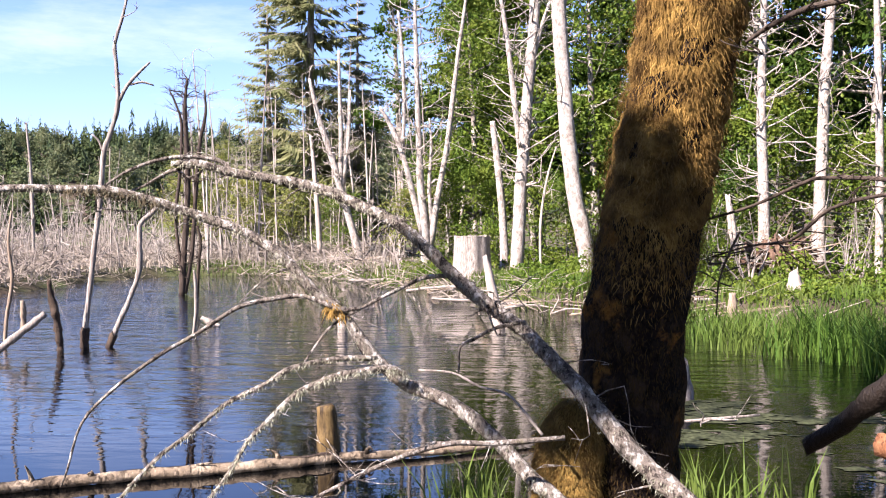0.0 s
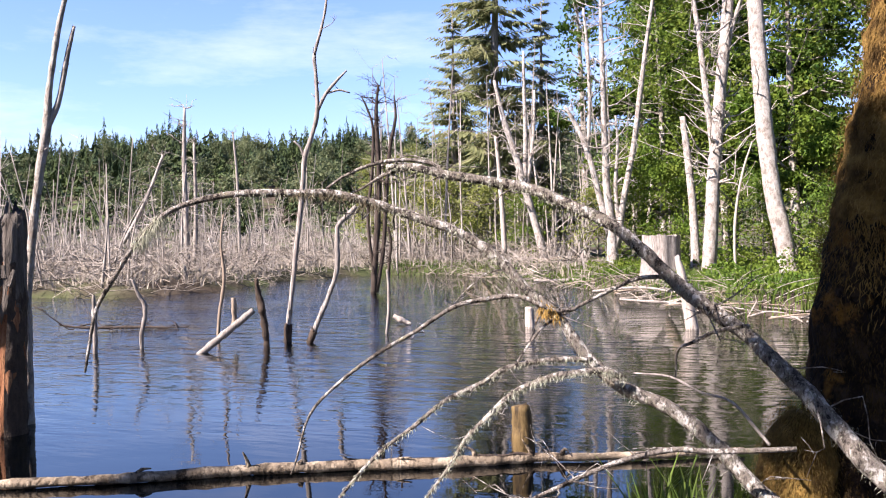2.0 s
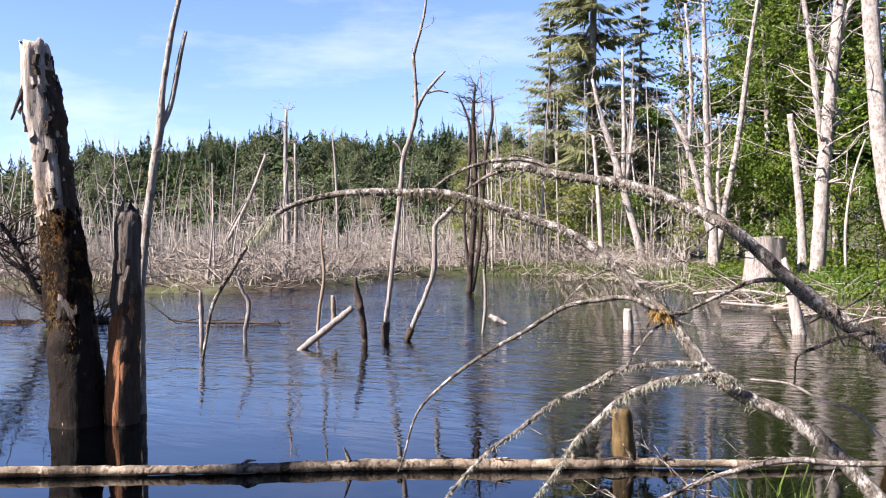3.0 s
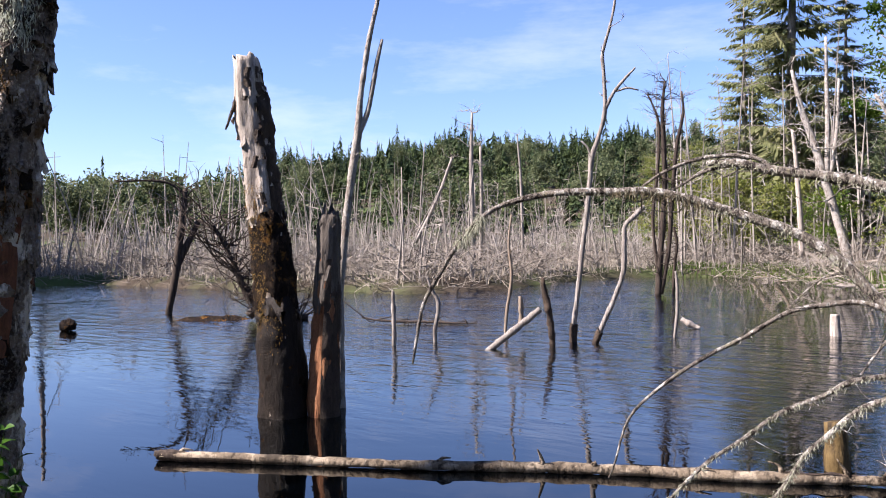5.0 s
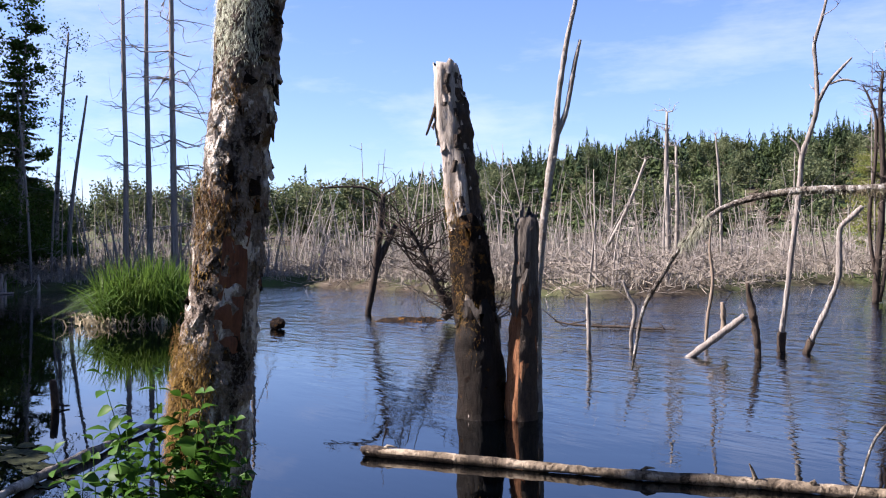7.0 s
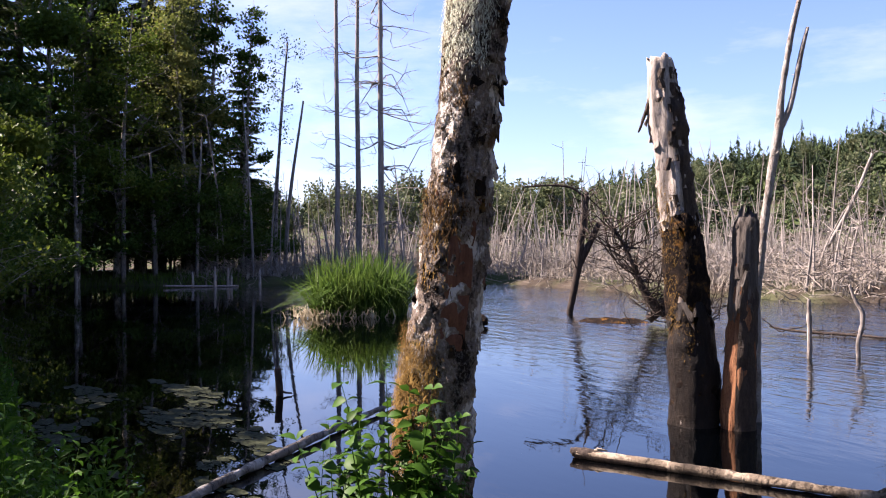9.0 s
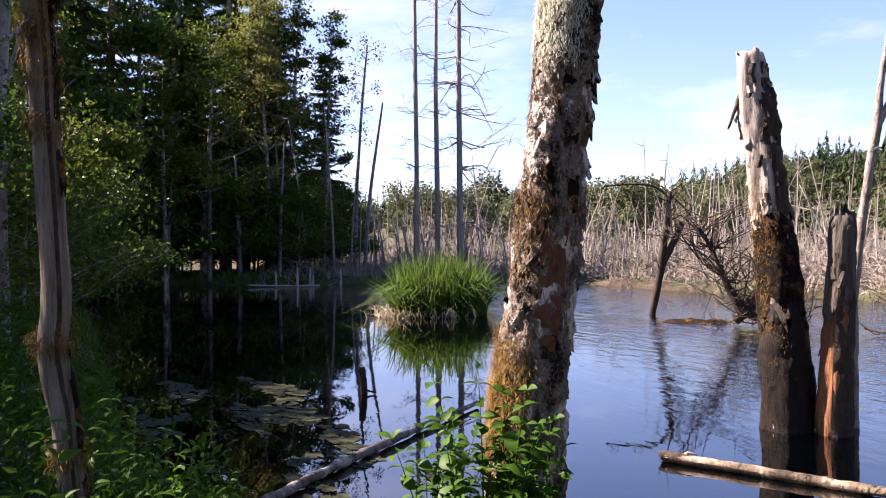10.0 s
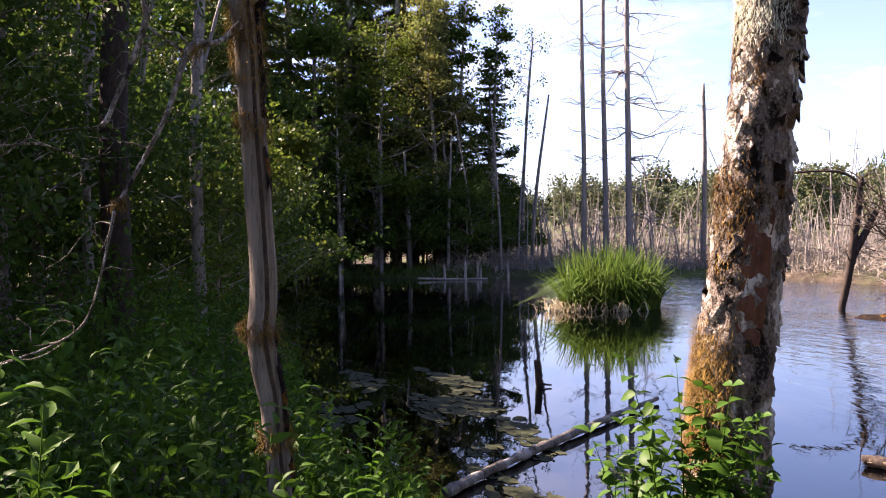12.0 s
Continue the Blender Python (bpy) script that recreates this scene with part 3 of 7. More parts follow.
DSTUB = [(-7.723, 11.913, -0.104, 0.0608), (-7.742, 11.902, 0.155, 0.0651), (-7.782, 11.877, 0.501, 0.0695), (-7.83, 11.848, 0.804, 0.0608), (-7.85, 11.835, 1.002, 0.026)]
LLEAN = [(-8.171, 10.806, -0.033, 0.0578), (-7.912, 10.986, 0.213, 0.0619), (-7.705, 11.124, 0.409, 0.0578), (-7.531, 11.235, 0.572, 0.0495)]
DSTUB2 = [(-8.31, 11.923, 0.256, 0.0444), (-8.307, 11.925, 0.522, 0.0533), (-8.32, 11.917, 0.7, 0.0356)]
STKA = [(-9.63, 10.404, -0.026, 0.0388), (-9.627, 10.407, 0.276, 0.0388), (-9.629, 10.405, 0.621, 0.0388), (-9.633, 10.401, 0.837, 0.0259)]
STKB = [(-9.371, 11.087, -0.018, 0.0354), (-9.369, 11.09, 0.231, 0.0354), (-9.323, 11.126, 0.585, 0.0399), (-9.397, 11.067, 0.808, 0.031), (-9.463, 11.013, 1.03, 0.0221)]
STKC = [(-8.848, 12.25, -0.046, 0.0278), (-8.813, 12.275, 0.434, 0.0324), (-8.746, 12.32, 0.988, 0.0324), (-8.778, 12.299, 1.542, 0.0231), (-8.734, 12.328, 2.002, 0.0185)]
STKD = [(-6.495, 13.564, -0.018, 0.0278), (-6.451, 13.583, 0.386, 0.0324), (-6.447, 13.585, 0.79, 0.0324), (-6.468, 13.576, 1.058, 0.0231)]
DUCKWOOD = [(-6.982, 14.966, 0.166, 0.0459), (-6.834, 15.028, 0.069, 0.0663), (-6.695, 15.086, 0.002, 0.0408)]
CHUNK = [(-16.536, 8.802, 0.092, 0.0805), (-16.467, 8.931, 0.095, 0.138), (-16.396, 9.059, 0.067, 0.069)]
CLUS1 = [(-11.187, 23.161, -0.045, 0.1127), (-11.133, 23.186, 0.804, 0.1046), (-11.047, 23.226, 1.885, 0.0966), (-10.986, 23.254, 3.121, 0.0885), (-11.006, 23.245, 4.354, 0.0805), (-11.02, 23.239, 5.124, 0.0644), (-10.954, 23.269, 5.896, 0.0402)]
CLUS2 = [(-11.105, 23.199, 0.029, 0.0885), (-10.925, 23.282, 1.109, 0.0805), (-10.839, 23.321, 2.192, 0.0805), (-10.75, 23.361, 3.431, 0.0805), (-10.669, 23.397, 4.206, 0.0724), (-10.519, 23.463, 4.982, 0.0563), (-10.55, 23.45, 5.601, 0.0322)]
CLUS3 = [(-11.077, 23.212, 0.106, 0.0724), (-11.221, 23.145, 1.115, 0.0644), (-11.283, 23.115, 2.196, 0.0644), (-11.156, 23.176, 3.428, 0.0644), (-11.109, 23.198, 4.66, 0.0563), (-11.259, 23.127, 5.27, 0.0402), (-11.386, 23.066, 5.572, 0.0241)]
CLUS4 = [(-11.012, 23.792, -0.012, 0.0739), (-10.971, 23.81, 0.779, 0.0739), (-10.905, 23.84, 1.411, 0.0657), (-10.981, 23.806, 1.887, 0.0493)]
FSN1 = [(-18.2, 12.303, -0.051, 0.0746), (-18.161, 12.359, 0.336, 0.0814), (-18.091, 12.46, 0.982, 0.0882), (-18.043, 12.529, 1.63, 0.0882), (-18.002, 12.587, 2.15, 0.0814), (-17.959, 12.647, 2.866, 0.0543)]
FSN2 = [(-18.084, 12.471, 1.047, 0.0678), (-17.972, 12.63, 1.498, 0.0746), (-17.881, 12.756, 1.822, 0.0746), (-17.789, 12.882, 2.147, 0.061)]
FSN3 = [(-17.967, 12.635, 2.735, 0.0339), (-18.158, 12.364, 2.994, 0.0339), (-18.432, 11.957, 3.055, 0.0271), (-18.788, 11.396, 3.024, 0.0203)]
FALL1 = [(-14.203, 12.903, 0.047, 0.0709), (-14.535, 12.508, 0.109, 0.0826), (-14.815, 12.152, 0.275, 0.0825), (-14.997, 11.901, 0.688, 0.0706), (-15.096, 11.747, 1.152, 0.0529), (-15.213, 11.565, 1.613, 0.0352), (-15.328, 11.383, 1.956, 0.0235)]
FALL2 = [(-15.11, 12.098, 0.093, 0.0953), (-14.811, 12.454, 0.547, 0.131), (-14.658, 12.63, 0.776, 0.1072), (-14.88, 12.373, 1.134, 0.0476)]
LOWLOG = [(-12.594, 12.816, 0.122, 0.0331), (-12.138, 12.965, 0.064, 0.0491), (-11.351, 13.379, 0.045, 0.0539), (-10.653, 13.67, 0.021, 0.032)]
LLOG = [(-6.285, 1.102, 0.04, 0.0566), (-6.918, 1.664, 0.04, 0.0561), (-7.382, 2.122, 0.04, 0.0568), (-8.107, 2.843, 0.04, 0.0495), (-8.964, 3.738, 0.04, 0.034)]
LSTUB = [(-10.186, 2.93, -0.031, 0.028), (-10.189, 2.919, 0.122, 0.0311), (-10.194, 2.903, 0.27, 0.028)]
LSTUB2 = [(-10.189, 2.919, 0.061, 0.0156), (-10.17, 2.982, 0.028, 0.0156), (-10.149, 3.052, 0.02, 0.0125)]
POLE = [(-4.256, -0.014, 2.615, 0.0641), (-4.255, -0.036, 2.489, 0.0555), (-4.255, -0.024, 2.365, 0.0513), (-4.255, -0.016, 2.198, 0.0491), (-4.256, -0.009, 2.011, 0.047), (-4.256, 0.004, 1.802, 0.0491), (-4.256, 0.015, 1.593, 0.0491), (-4.256, 0.021, 1.384, 0.0513), (-4.256, 0.01, 1.258, 0.0534), (-4.256, 0.025, 1.132, 0.0534), (-4.256, 0.048, 1.005, 0.0491), (-4.256, 0.058, 0.857, 0.047), (-4.256, 0.079, 0.603, 0.0534)]
PTW1 = [(-4.205, -0.047, 2.383, 0.0168), (-4.17, -0.086, 2.339, 0.0125), (-4.135, -0.124, 2.303, 0.0103), (-4.098, -0.189, 2.283, 0.0122), (-4.062, -0.224, 2.245, 0.0121), (-4.023, -0.279, 2.054, 0.009), (-3.983, -0.34, 1.912, 0.0079), (-3.937, -0.425, 1.745, 0.0068), (-3.902, -0.437, 1.716, 0.0068), (-3.861, -0.476, 1.509, 0.0038), (-3.819, -0.521, 1.353, 0.0038), (-3.765, -0.617, 1.284, 0.0037), (-3.701, -0.735, 1.246, 0.0037)]
PTW2 = [(-3.881, -0.346, 2.411, 0.0086), (-3.883, -0.333, 2.322, 0.0105), (-3.879, -0.366, 2.202, 0.0096), (-3.87, -0.427, 2.055, 0.0077), (-3.865, -0.456, 1.983, 0.0086), (-3.86, -0.486, 1.955, 0.0057)]
PTW3 = [(-3.775, -0.838, 1.886, 0.0038), (-3.8, -0.751, 1.896, 0.0038), (-3.827, -0.646, 1.905, 0.0038), (-3.849, -0.544, 1.87, 0.0019)]
PTW4 = [(-4.095, -0.227, 2.252, 0.0061), (-4.09, -0.282, 2.288, 0.0051), (-4.083, -0.346, 2.333, 0.0041)]
FARLOG = [(-38.325, 6.313, 0.091, 0.0727), (-38.079, 7.662, 0.047, 0.0848), (-37.723, 9.251, 0.002, 0.0727)]
DT1 = [(-38.878, 14.026, -0.122, 0.1356), (-38.875, 14.034, 1.63, 0.1266), (-38.86, 14.074, 5.237, 0.1059), (-38.871, 14.044, 9.101, 0.0969), (-38.873, 14.037, 12.965, 0.0775), (-38.876, 14.03, 16.83, 0.0491)]
DT2 = [(-38.811, 15.05, -0.142, 0.1457), (-38.808, 15.058, 1.626, 0.1366), (-38.811, 15.05, 5.264, 0.1171), (-38.823, 15.019, 9.163, 0.0976), (-38.806, 15.061, 13.061, 0.0781), (-38.79, 15.103, 16.96, 0.0494)]
DT3 = [(-37.866, 15.78, -0.123, 0.1641), (-37.863, 15.787, 1.62, 0.1538), (-37.866, 15.78, 5.208, 0.1346), (-37.869, 15.773, 9.053, 0.1154), (-37.862, 15.791, 12.898, 0.0961), (-37.852, 15.814, 18.024, 0.0487)]
DT4 = [(-39.017, 19.928, -0.256, 0.1234), (-39.01, 19.941, 1.507, 0.1234), (-38.971, 20.017, 5.301, 0.1097), (-38.982, 19.996, 8.825, 0.0686)]
RT_M = [(-2.204, 25.252, 0.174, 0.2073), (-2.109, 25.258, 1.445, 0.1913), (-2.029, 25.263, 2.872, 0.1833), (-1.919, 25.27, 4.136, 0.1754), (-1.773, 25.278, 5.711, 0.1594), (-1.613, 25.286, 7.28, 0.1515), (-1.545, 25.289, 9.004, 0.1275), (-1.41, 25.295, 11.188, 0.0797)]
RT_M1 = [(-1.974, 25.267, 3.504, 0.1036), (-2.117, 25.258, 4.615, 0.0877), (-2.257, 25.248, 6.041, 0.0797), (-2.399, 25.237, 7.307, 0.0717), (-2.617, 25.219, 8.732, 0.0478)]
RT_M2 = [(-1.707, 25.282, 6.024, 0.0717), (-1.458, 25.293, 7.117, 0.0638), (-1.134, 25.304, 8.045, 0.0478)]
RT_R = [(-0.137, 23.811, 0.245, 0.2398), (-0.286, 23.813, 1.283, 0.2248), (-0.494, 23.813, 2.322, 0.2173), (-0.655, 23.812, 3.657, 0.2098), (-0.757, 23.811, 4.989, 0.2023), (-0.843, 23.81, 6.467, 0.1948), (-0.903, 23.809, 7.648, 0.1873), (-0.97, 23.808, 9.415, 0.1349)]
RT_S = [(-2.601, 26.224, 0.287, 0.199), (-2.591, 26.225, 1.114, 0.1326), (-2.656, 26.219, 2.438, 0.1161), (-2.771, 26.209, 3.761, 0.1078), (-2.888, 26.199, 4.835, 0.0829)]
MULT1 = [(-5.508, 29.884, 0.312, 0.2104), (-5.581, 29.871, 1.843, 0.1722), (-5.694, 29.851, 3.182, 0.1339), (-5.742, 29.843, 5.089, 0.1052), (-5.769, 29.838, 7.181, 0.0861), (-5.798, 29.833, 9.079, 0.0574), (-5.744, 29.842, 10.215, 0.0287)]
MULT2 = [(-5.403, 29.901, 1.076, 0.1339), (-5.134, 29.945, 2.793, 0.1148), (-4.83, 29.992, 4.315, 0.1052), (-4.62, 30.022, 5.836, 0.0957), (-4.368, 30.056, 7.732, 0.0765), (-4.099, 30.09, 9.433, 0.0574), (-3.987, 30.104, 10.755, 0.0287)]
MULT3 = [(-5.624, 29.864, 1.462, 0.1244), (-5.978, 29.799, 2.995, 0.1148), (-6.296, 29.738, 4.333, 0.1052), (-6.693, 29.656, 5.288, 0.0861), (-7.019, 29.585, 5.86, 0.0478)]
MULT4 = [(-6.278, 29.742, 4.333, 0.0765), (-6.197, 29.757, 6.045, 0.067), (-6.247, 29.748, 7.754, 0.067), (-6.358, 29.726, 9.081, 0.0383)]
MULT5 = [(-5.336, 29.913, 1.84, 0.0861), (-5.412, 29.9, 3.178, 0.0765), (-5.318, 29.916, 4.512, 0.0574), (-5.38, 29.905, 5.466, 0.0287)]
LEAN1 = [(-8.394, 32.342, 0.35, 0.1684), (-8.698, 32.266, 1.696, 0.1473), (-9.077, 32.165, 3.163, 0.1368), (-9.454, 32.061, 4.624, 0.1263), (-9.831, 31.951, 5.871, 0.1052), (-10.143, 31.857, 7.319, 0.0526)]
LEAN2 = [(-9.117, 32.154, 3.164, 0.1052), (-9.068, 32.168, 5.04, 0.0947), (-9.083, 32.164, 6.705, 0.0737), (-9.097, 32.16, 8.366, 0.0421)]
LEAN3 = [(-9.014, 32.182, 3.371, 0.0842), (-8.784, 32.243, 5.247, 0.0737), (-8.719, 32.26, 6.914, 0.0421)]
LEAN4 = [(-10.155, 32.898, 0.857, 0.0976), (-10.23, 32.876, 2.575, 0.0976), (-10.342, 32.842, 4.504, 0.0759), (-10.43, 32.815, 5.359, 0.0542)]
RW1 = [(3.826, 21.894, 0.729, 0.1543), (3.837, 21.892, 2.312, 0.1263), (3.799, 21.899, 3.892, 0.1122), (3.823, 21.895, 5.595, 0.0982), (3.867, 21.886, 6.638, 0.0772), (3.878, 21.884, 8.202, 0.0491)]
RW2 = [(4.965, 21.637, 0.729, 0.1684), (4.994, 21.629, 1.892, 0.1403), (5.059, 21.613, 3.177, 0.1263), (5.126, 21.595, 4.841, 0.1193), (5.248, 21.563, 6.361, 0.1052), (5.345, 21.537, 7.745, 0.0631)]
RW3 = [(5.557, 19.39, 0.466, 0.0893), (5.583, 19.382, 1.84, 0.0829), (5.589, 19.38, 3.323, 0.0765), (5.568, 19.387, 5.031, 0.0701), (5.536, 19.397, 6.624, 0.051)]
RW4 = [(2.857, 20.038, 1.171, 0.0893), (2.815, 20.045, 1.657, 0.0893), (2.729, 20.059, 2.265, 0.051)]
THIN = [(-1.452, 24.292, 0.225, 0.0459), (-1.449, 24.292, 1.747, 0.0459), (-1.269, 24.299, 2.959, 0.0383), (-1.002, 24.307, 3.861, 0.023)]
WSTUMP = [(3.394, 16.873, -0.187, 0.1626), (3.379, 16.877, 0.318, 0.1626), (3.354, 16.883, 0.621, 0.1193), (3.345, 16.885, 0.802, 0.0759)]
BSTUMP = [(2.077, 15.606, -0.054, 0.089), (2.08, 15.606, 0.276, 0.084), (2.072, 15.607, 0.512, 0.0593)]
GSTUMP = [(0.461, 8.865, -0.079, 0.1645), (0.462, 8.865, 0.081, 0.1481), (0.439, 8.867, 0.347, 0.1097)]
SHLOG1 = [(-3.894, 21.029, 0.021, 0.0469), (-2.638, 20.025, 0.031, 0.0506), (-1.447, 18.953, 0.018, 0.0536), (-0.451, 17.813, 0.013, 0.0391)]
SHLOG2 = [(-7.811, 28.363, 0.083, 0.074), (-6.038, 27.069, 0.179, 0.0697), (-4.085, 25.721, 0.289, 0.0737), (-2.331, 24.239, 0.233, 0.0536)]
SHLOG3 = [(-5.061, 23.866, 0.039, 0.0536), (-3.663, 22.751, 0.209, 0.0578), (-2.395, 21.558, 0.141, 0.0544), (-1.263, 20.297, 0.197, 0.0446)]
SHLOG4 = [(1.605, 16.685, 0.337, 0.0526), (2.326, 16.916, 0.267, 0.0644), (3.332, 17.058, 0.151, 0.0602), (4.145, 17.2, 0.189, 0.0502)]
NEARSTK = [(0.257, 7.579, 0.034, 0.0186), (0.601, 7.689, 0.053, 0.0214), (0.99, 7.776, 0.074, 0.0145)]
STUMP = [(-3.406, 25.138, 0.267, 0.6776), (-3.419, 25.136, 0.507, 0.574), (-3.412, 25.137, 0.985, 0.5261), (-3.405, 25.138, 1.495, 0.4942)]
DEADM1 = [(-20.798, 27.667, 0.635, 0.1084), (-20.811, 27.658, 2.585, 0.0976), (-20.824, 27.648, 4.534, 0.0867), (-20.785, 27.677, 6.479, 0.0434)]
DEADM2 = [(-21.174, 28.631, 0.603, 0.0893), (-21.113, 28.675, 2.832, 0.0781), (-21.122, 28.668, 5.282, 0.0446)]
DEADM3 = [(-22.542, 26.294, 1.533, 0.0759), (-21.94, 26.79, 3.039, 0.0759), (-21.41, 27.207, 4.762, 0.0542)]
DEADM4 = [(-20.346, 30.414, 0.783, 0.0689), (-20.37, 30.398, 3.755, 0.0689), (-20.481, 30.326, 5.813, 0.0344)]
YOUNG = [(-43.114, 12.383, 0.739, 0.1263), (-43.09, 12.465, 4.102, 0.1122), (-43.016, 12.715, 8.305, 0.0982), (-42.926, 13.011, 11.668, 0.0561)]


# ---- the large structure ----
POND = [(4.5, 8.2), (1.6, 5.6), (0.2, 4.9), (-1.2, 4.2), (-2.6, 3.3), (-3.6, 2.75), (-4.6, 2.0), (-5.2, 1.2), (-6.0, 0.55), (-8.0, 0.35), (-12, 0.35), (-20, 0.1),
        (-33, -0.6), (-41, 1.0), (-42.2, 3.8), (-40, 7.5), (-39, 12), (-35.5, 17.5), (-34.5, 20), (-29, 19.8), (-24.3, 19.6), (-20.5, 20.7), (-17.9, 20.4),
        (-16.8, 24), (-17.8, 29.4), (-16.5, 34), (-13, 34.8), (-8.4, 30.5), (-5.7, 25.6), (-3.9, 24.2), (-1.6, 18.8), (0, 17.2), (1.8, 16), (4.5, 14.5), (8, 12), (8.5, 9.5)]


def pond_distance(x, y):
    """Distance to the pond's edge, negative over the water."""
    x, y = np.asarray(x, float), np.asarray(y, float)
    best = np.full(x.shape, 1e9)
    inside = np.zeros(x.shape, bool)
    for (ax, ay), (bx, by) in zip(POND, POND[1:] + POND[:1]):
        dx, dy = bx - ax, by - ay
        s = np.clip(((x - ax) * dx + (y - ay) * dy) / (dx * dx + dy * dy), 0, 1)
        best = np.minimum(best, np.hypot(x - ax - s * dx, y - ay - s * dy))
        inside ^= ((ay > y) != (by > y)) & (x < dx * (y - ay) / (dy if dy else 1e-9) + ax)
    return np.where(inside, -best, best)


def ease(a, b, v):
    s = np.clip((v - a) / (b - a), 0, 1)
    return s * s * (3 - 2 * s)


def height(x, y):
    """The ground: pond bed, low banks, flat marsh and a wooded hill behind it."""
    x, y = np.asarray(x, float), np.asarray(y, float)
    d = pond_distance(x, y)
    z = np.where(d < 0, np.maximum(-0.7, d * 0.45) - 0.03, np.minimum(0.34, 0.03 + d * 0.42) + 0.008 * np.minimum(d, 40))
    z = z + 0.05 * np.sin(x * 1.9 + 1.3 * np.sin(y * 0.8)) * np.cos(y * 1.6) * (d > 0.4)
    r = np.hypot(x, y)
    turn = np.degrees(np.arctan2(-x, y))
    ridge = 31 - 17 * ease(38, 58, turn) - 7 * ease(60, 80, turn)
    ridge = ridge * (1 - 0.9 * ease(85, 130, np.abs(turn)))
    ridge = ridge + 1.6 * np.sin(turn * 0.55) + 1.0 * np.sin(turn * 1.7 + 1)
    return z + ridge * ease(95, 340, r) * (1 - 0.5 * ease(380, 1200, r))


def make_ground():
    def axis(lo, hi, step):
        inner = np.arange(lo, hi, step)
        out = []
        s = step
        v = hi
        while v < 1500:
            out.append(v)
            s *= 1.22
            v += s
        low = []
        s, v = step, lo
        while v > -1500:
            s *= 1.22
            v -= s
            low.append(v)
        return np.array(low[::-1] + list(inner) + out)

    xs, ys = axis(-45, 12, 0.45), axis(-6, 38, 0.45)
    gx, gy = np.meshgrid(xs, ys)
    gz = height(gx, gy)
    m = Mesh()
    m.v = list(map(tuple, np.stack([gx, gy, gz], -1).reshape(-1, 3)))
    w = len(xs)
    m.f = [(j * w + i, j * w + i + 1, (j + 1) * w + i + 1, (j + 1) * w + i) for j in range(len(ys) - 1) for i in range(w - 1)]
    return tagged(link("ground", m, GROUND), "brown and green marshy ground round the pond", "ground", kind="structure")


def make_water():
    m = Mesh()
    m.v = [(-46, -4, 0), (11, -4, 0), (11, 38, 0), (-46, 38, 0)]
    m.f = [(0, 1, 2, 3)]
    return tagged(link("water", m, WATER, False), "dark rippled pond water reflecting blue sky", "water", kind="structure")


make_ground()
make_water()


GRID_X, GRID_Y = np.arange(-84, 30, 0.2), np.arange(-30, 84, 0.2)
_gx, _gy = np.meshgrid(GRID_X, GRID_Y)
GRID_D, GRID_Z = pond_distance(_gx, _gy).tolist(), height(_gx, _gy).tolist()


def lookup(table, x, y):
    u, v = (x + 84) / 0.2, (y + 30) / 0.2
    i, j = int(u), int(v)
    u, v = u - i, v - j
    a, b = table[j], table[j + 1]
    return (a[i] * (1 - u) + a[i + 1] * u) * (1 - v) + (b[i] * (1 - u) + b[i + 1] * u) * v


def near_grid(x, y):
    return -84 < x < 29.7 and -30 < y < 83.7


def zat(x, y):
    return lookup(GRID_Z, x, y) if near_grid(x, y) else float(height(x, y))


def shore(x, y):
    """Distance to the pond's edge at one place."""
    return lookup(GRID_D, x, y) if near_grid(x, y) else float(pond_distance(x, y))


# ---- far woods ----
def far_conifers(rng, spots, sprays):
    """Far conifers at spots (x, y, z, h): ragged crowns of drooping sprays."""
    s = np.repeat(np.array(spots), sprays, axis=0)
    n = len(s)
    h = s[:, 3]
    f = rng.random(n) ** 0.8
    wide = np.repeat(rng.uniform(0.13, 0.24, len(spots)), sprays) * h
    cone = (1.07 - f) ** 0.8
    dome = 1.25 * np.sqrt(np.maximum(0.04, 1 - (2 * f - 0.9) ** 2))
    is_round = np.repeat(rng.random(len(spots)) < 0.14, sprays)
    reach = wide * np.where(is_round, dome, cone) * rng.uniform(0.35, 1.35, n)
    a = rng.uniform(0, 2 * math.pi, n)
    z = s[:, 2] + h * np.where(is_round, 0.8, 1.0) * (0.04 + 0.93 * f)
    half = reach * rng.uniform(0.15, 0.4, n)
    ca, sa = np.cos(a), np.sin(a)
    top = np.stack([s[:, 0], s[:, 1], z + 0.06 * h], 1)
    low = z - h * rng.uniform(0.0, 0.06, n)
    left = np.stack([s[:, 0] + reach * ca - half * sa, s[:, 1] + reach * sa + half * ca, low], 1)
    right = np.stack([s[:, 0] + reach * ca + half * sa, s[:, 1] + reach * sa - half * ca, low - 0.02 * h], 1)
    m = Mesh()
    m.v = list(map(tuple, np.stack([top, left, right], 1).reshape(-1, 3)))
    m.f = [(k, k + 1, k + 2) for k in range(0, 3 * n, 3)]
    return m


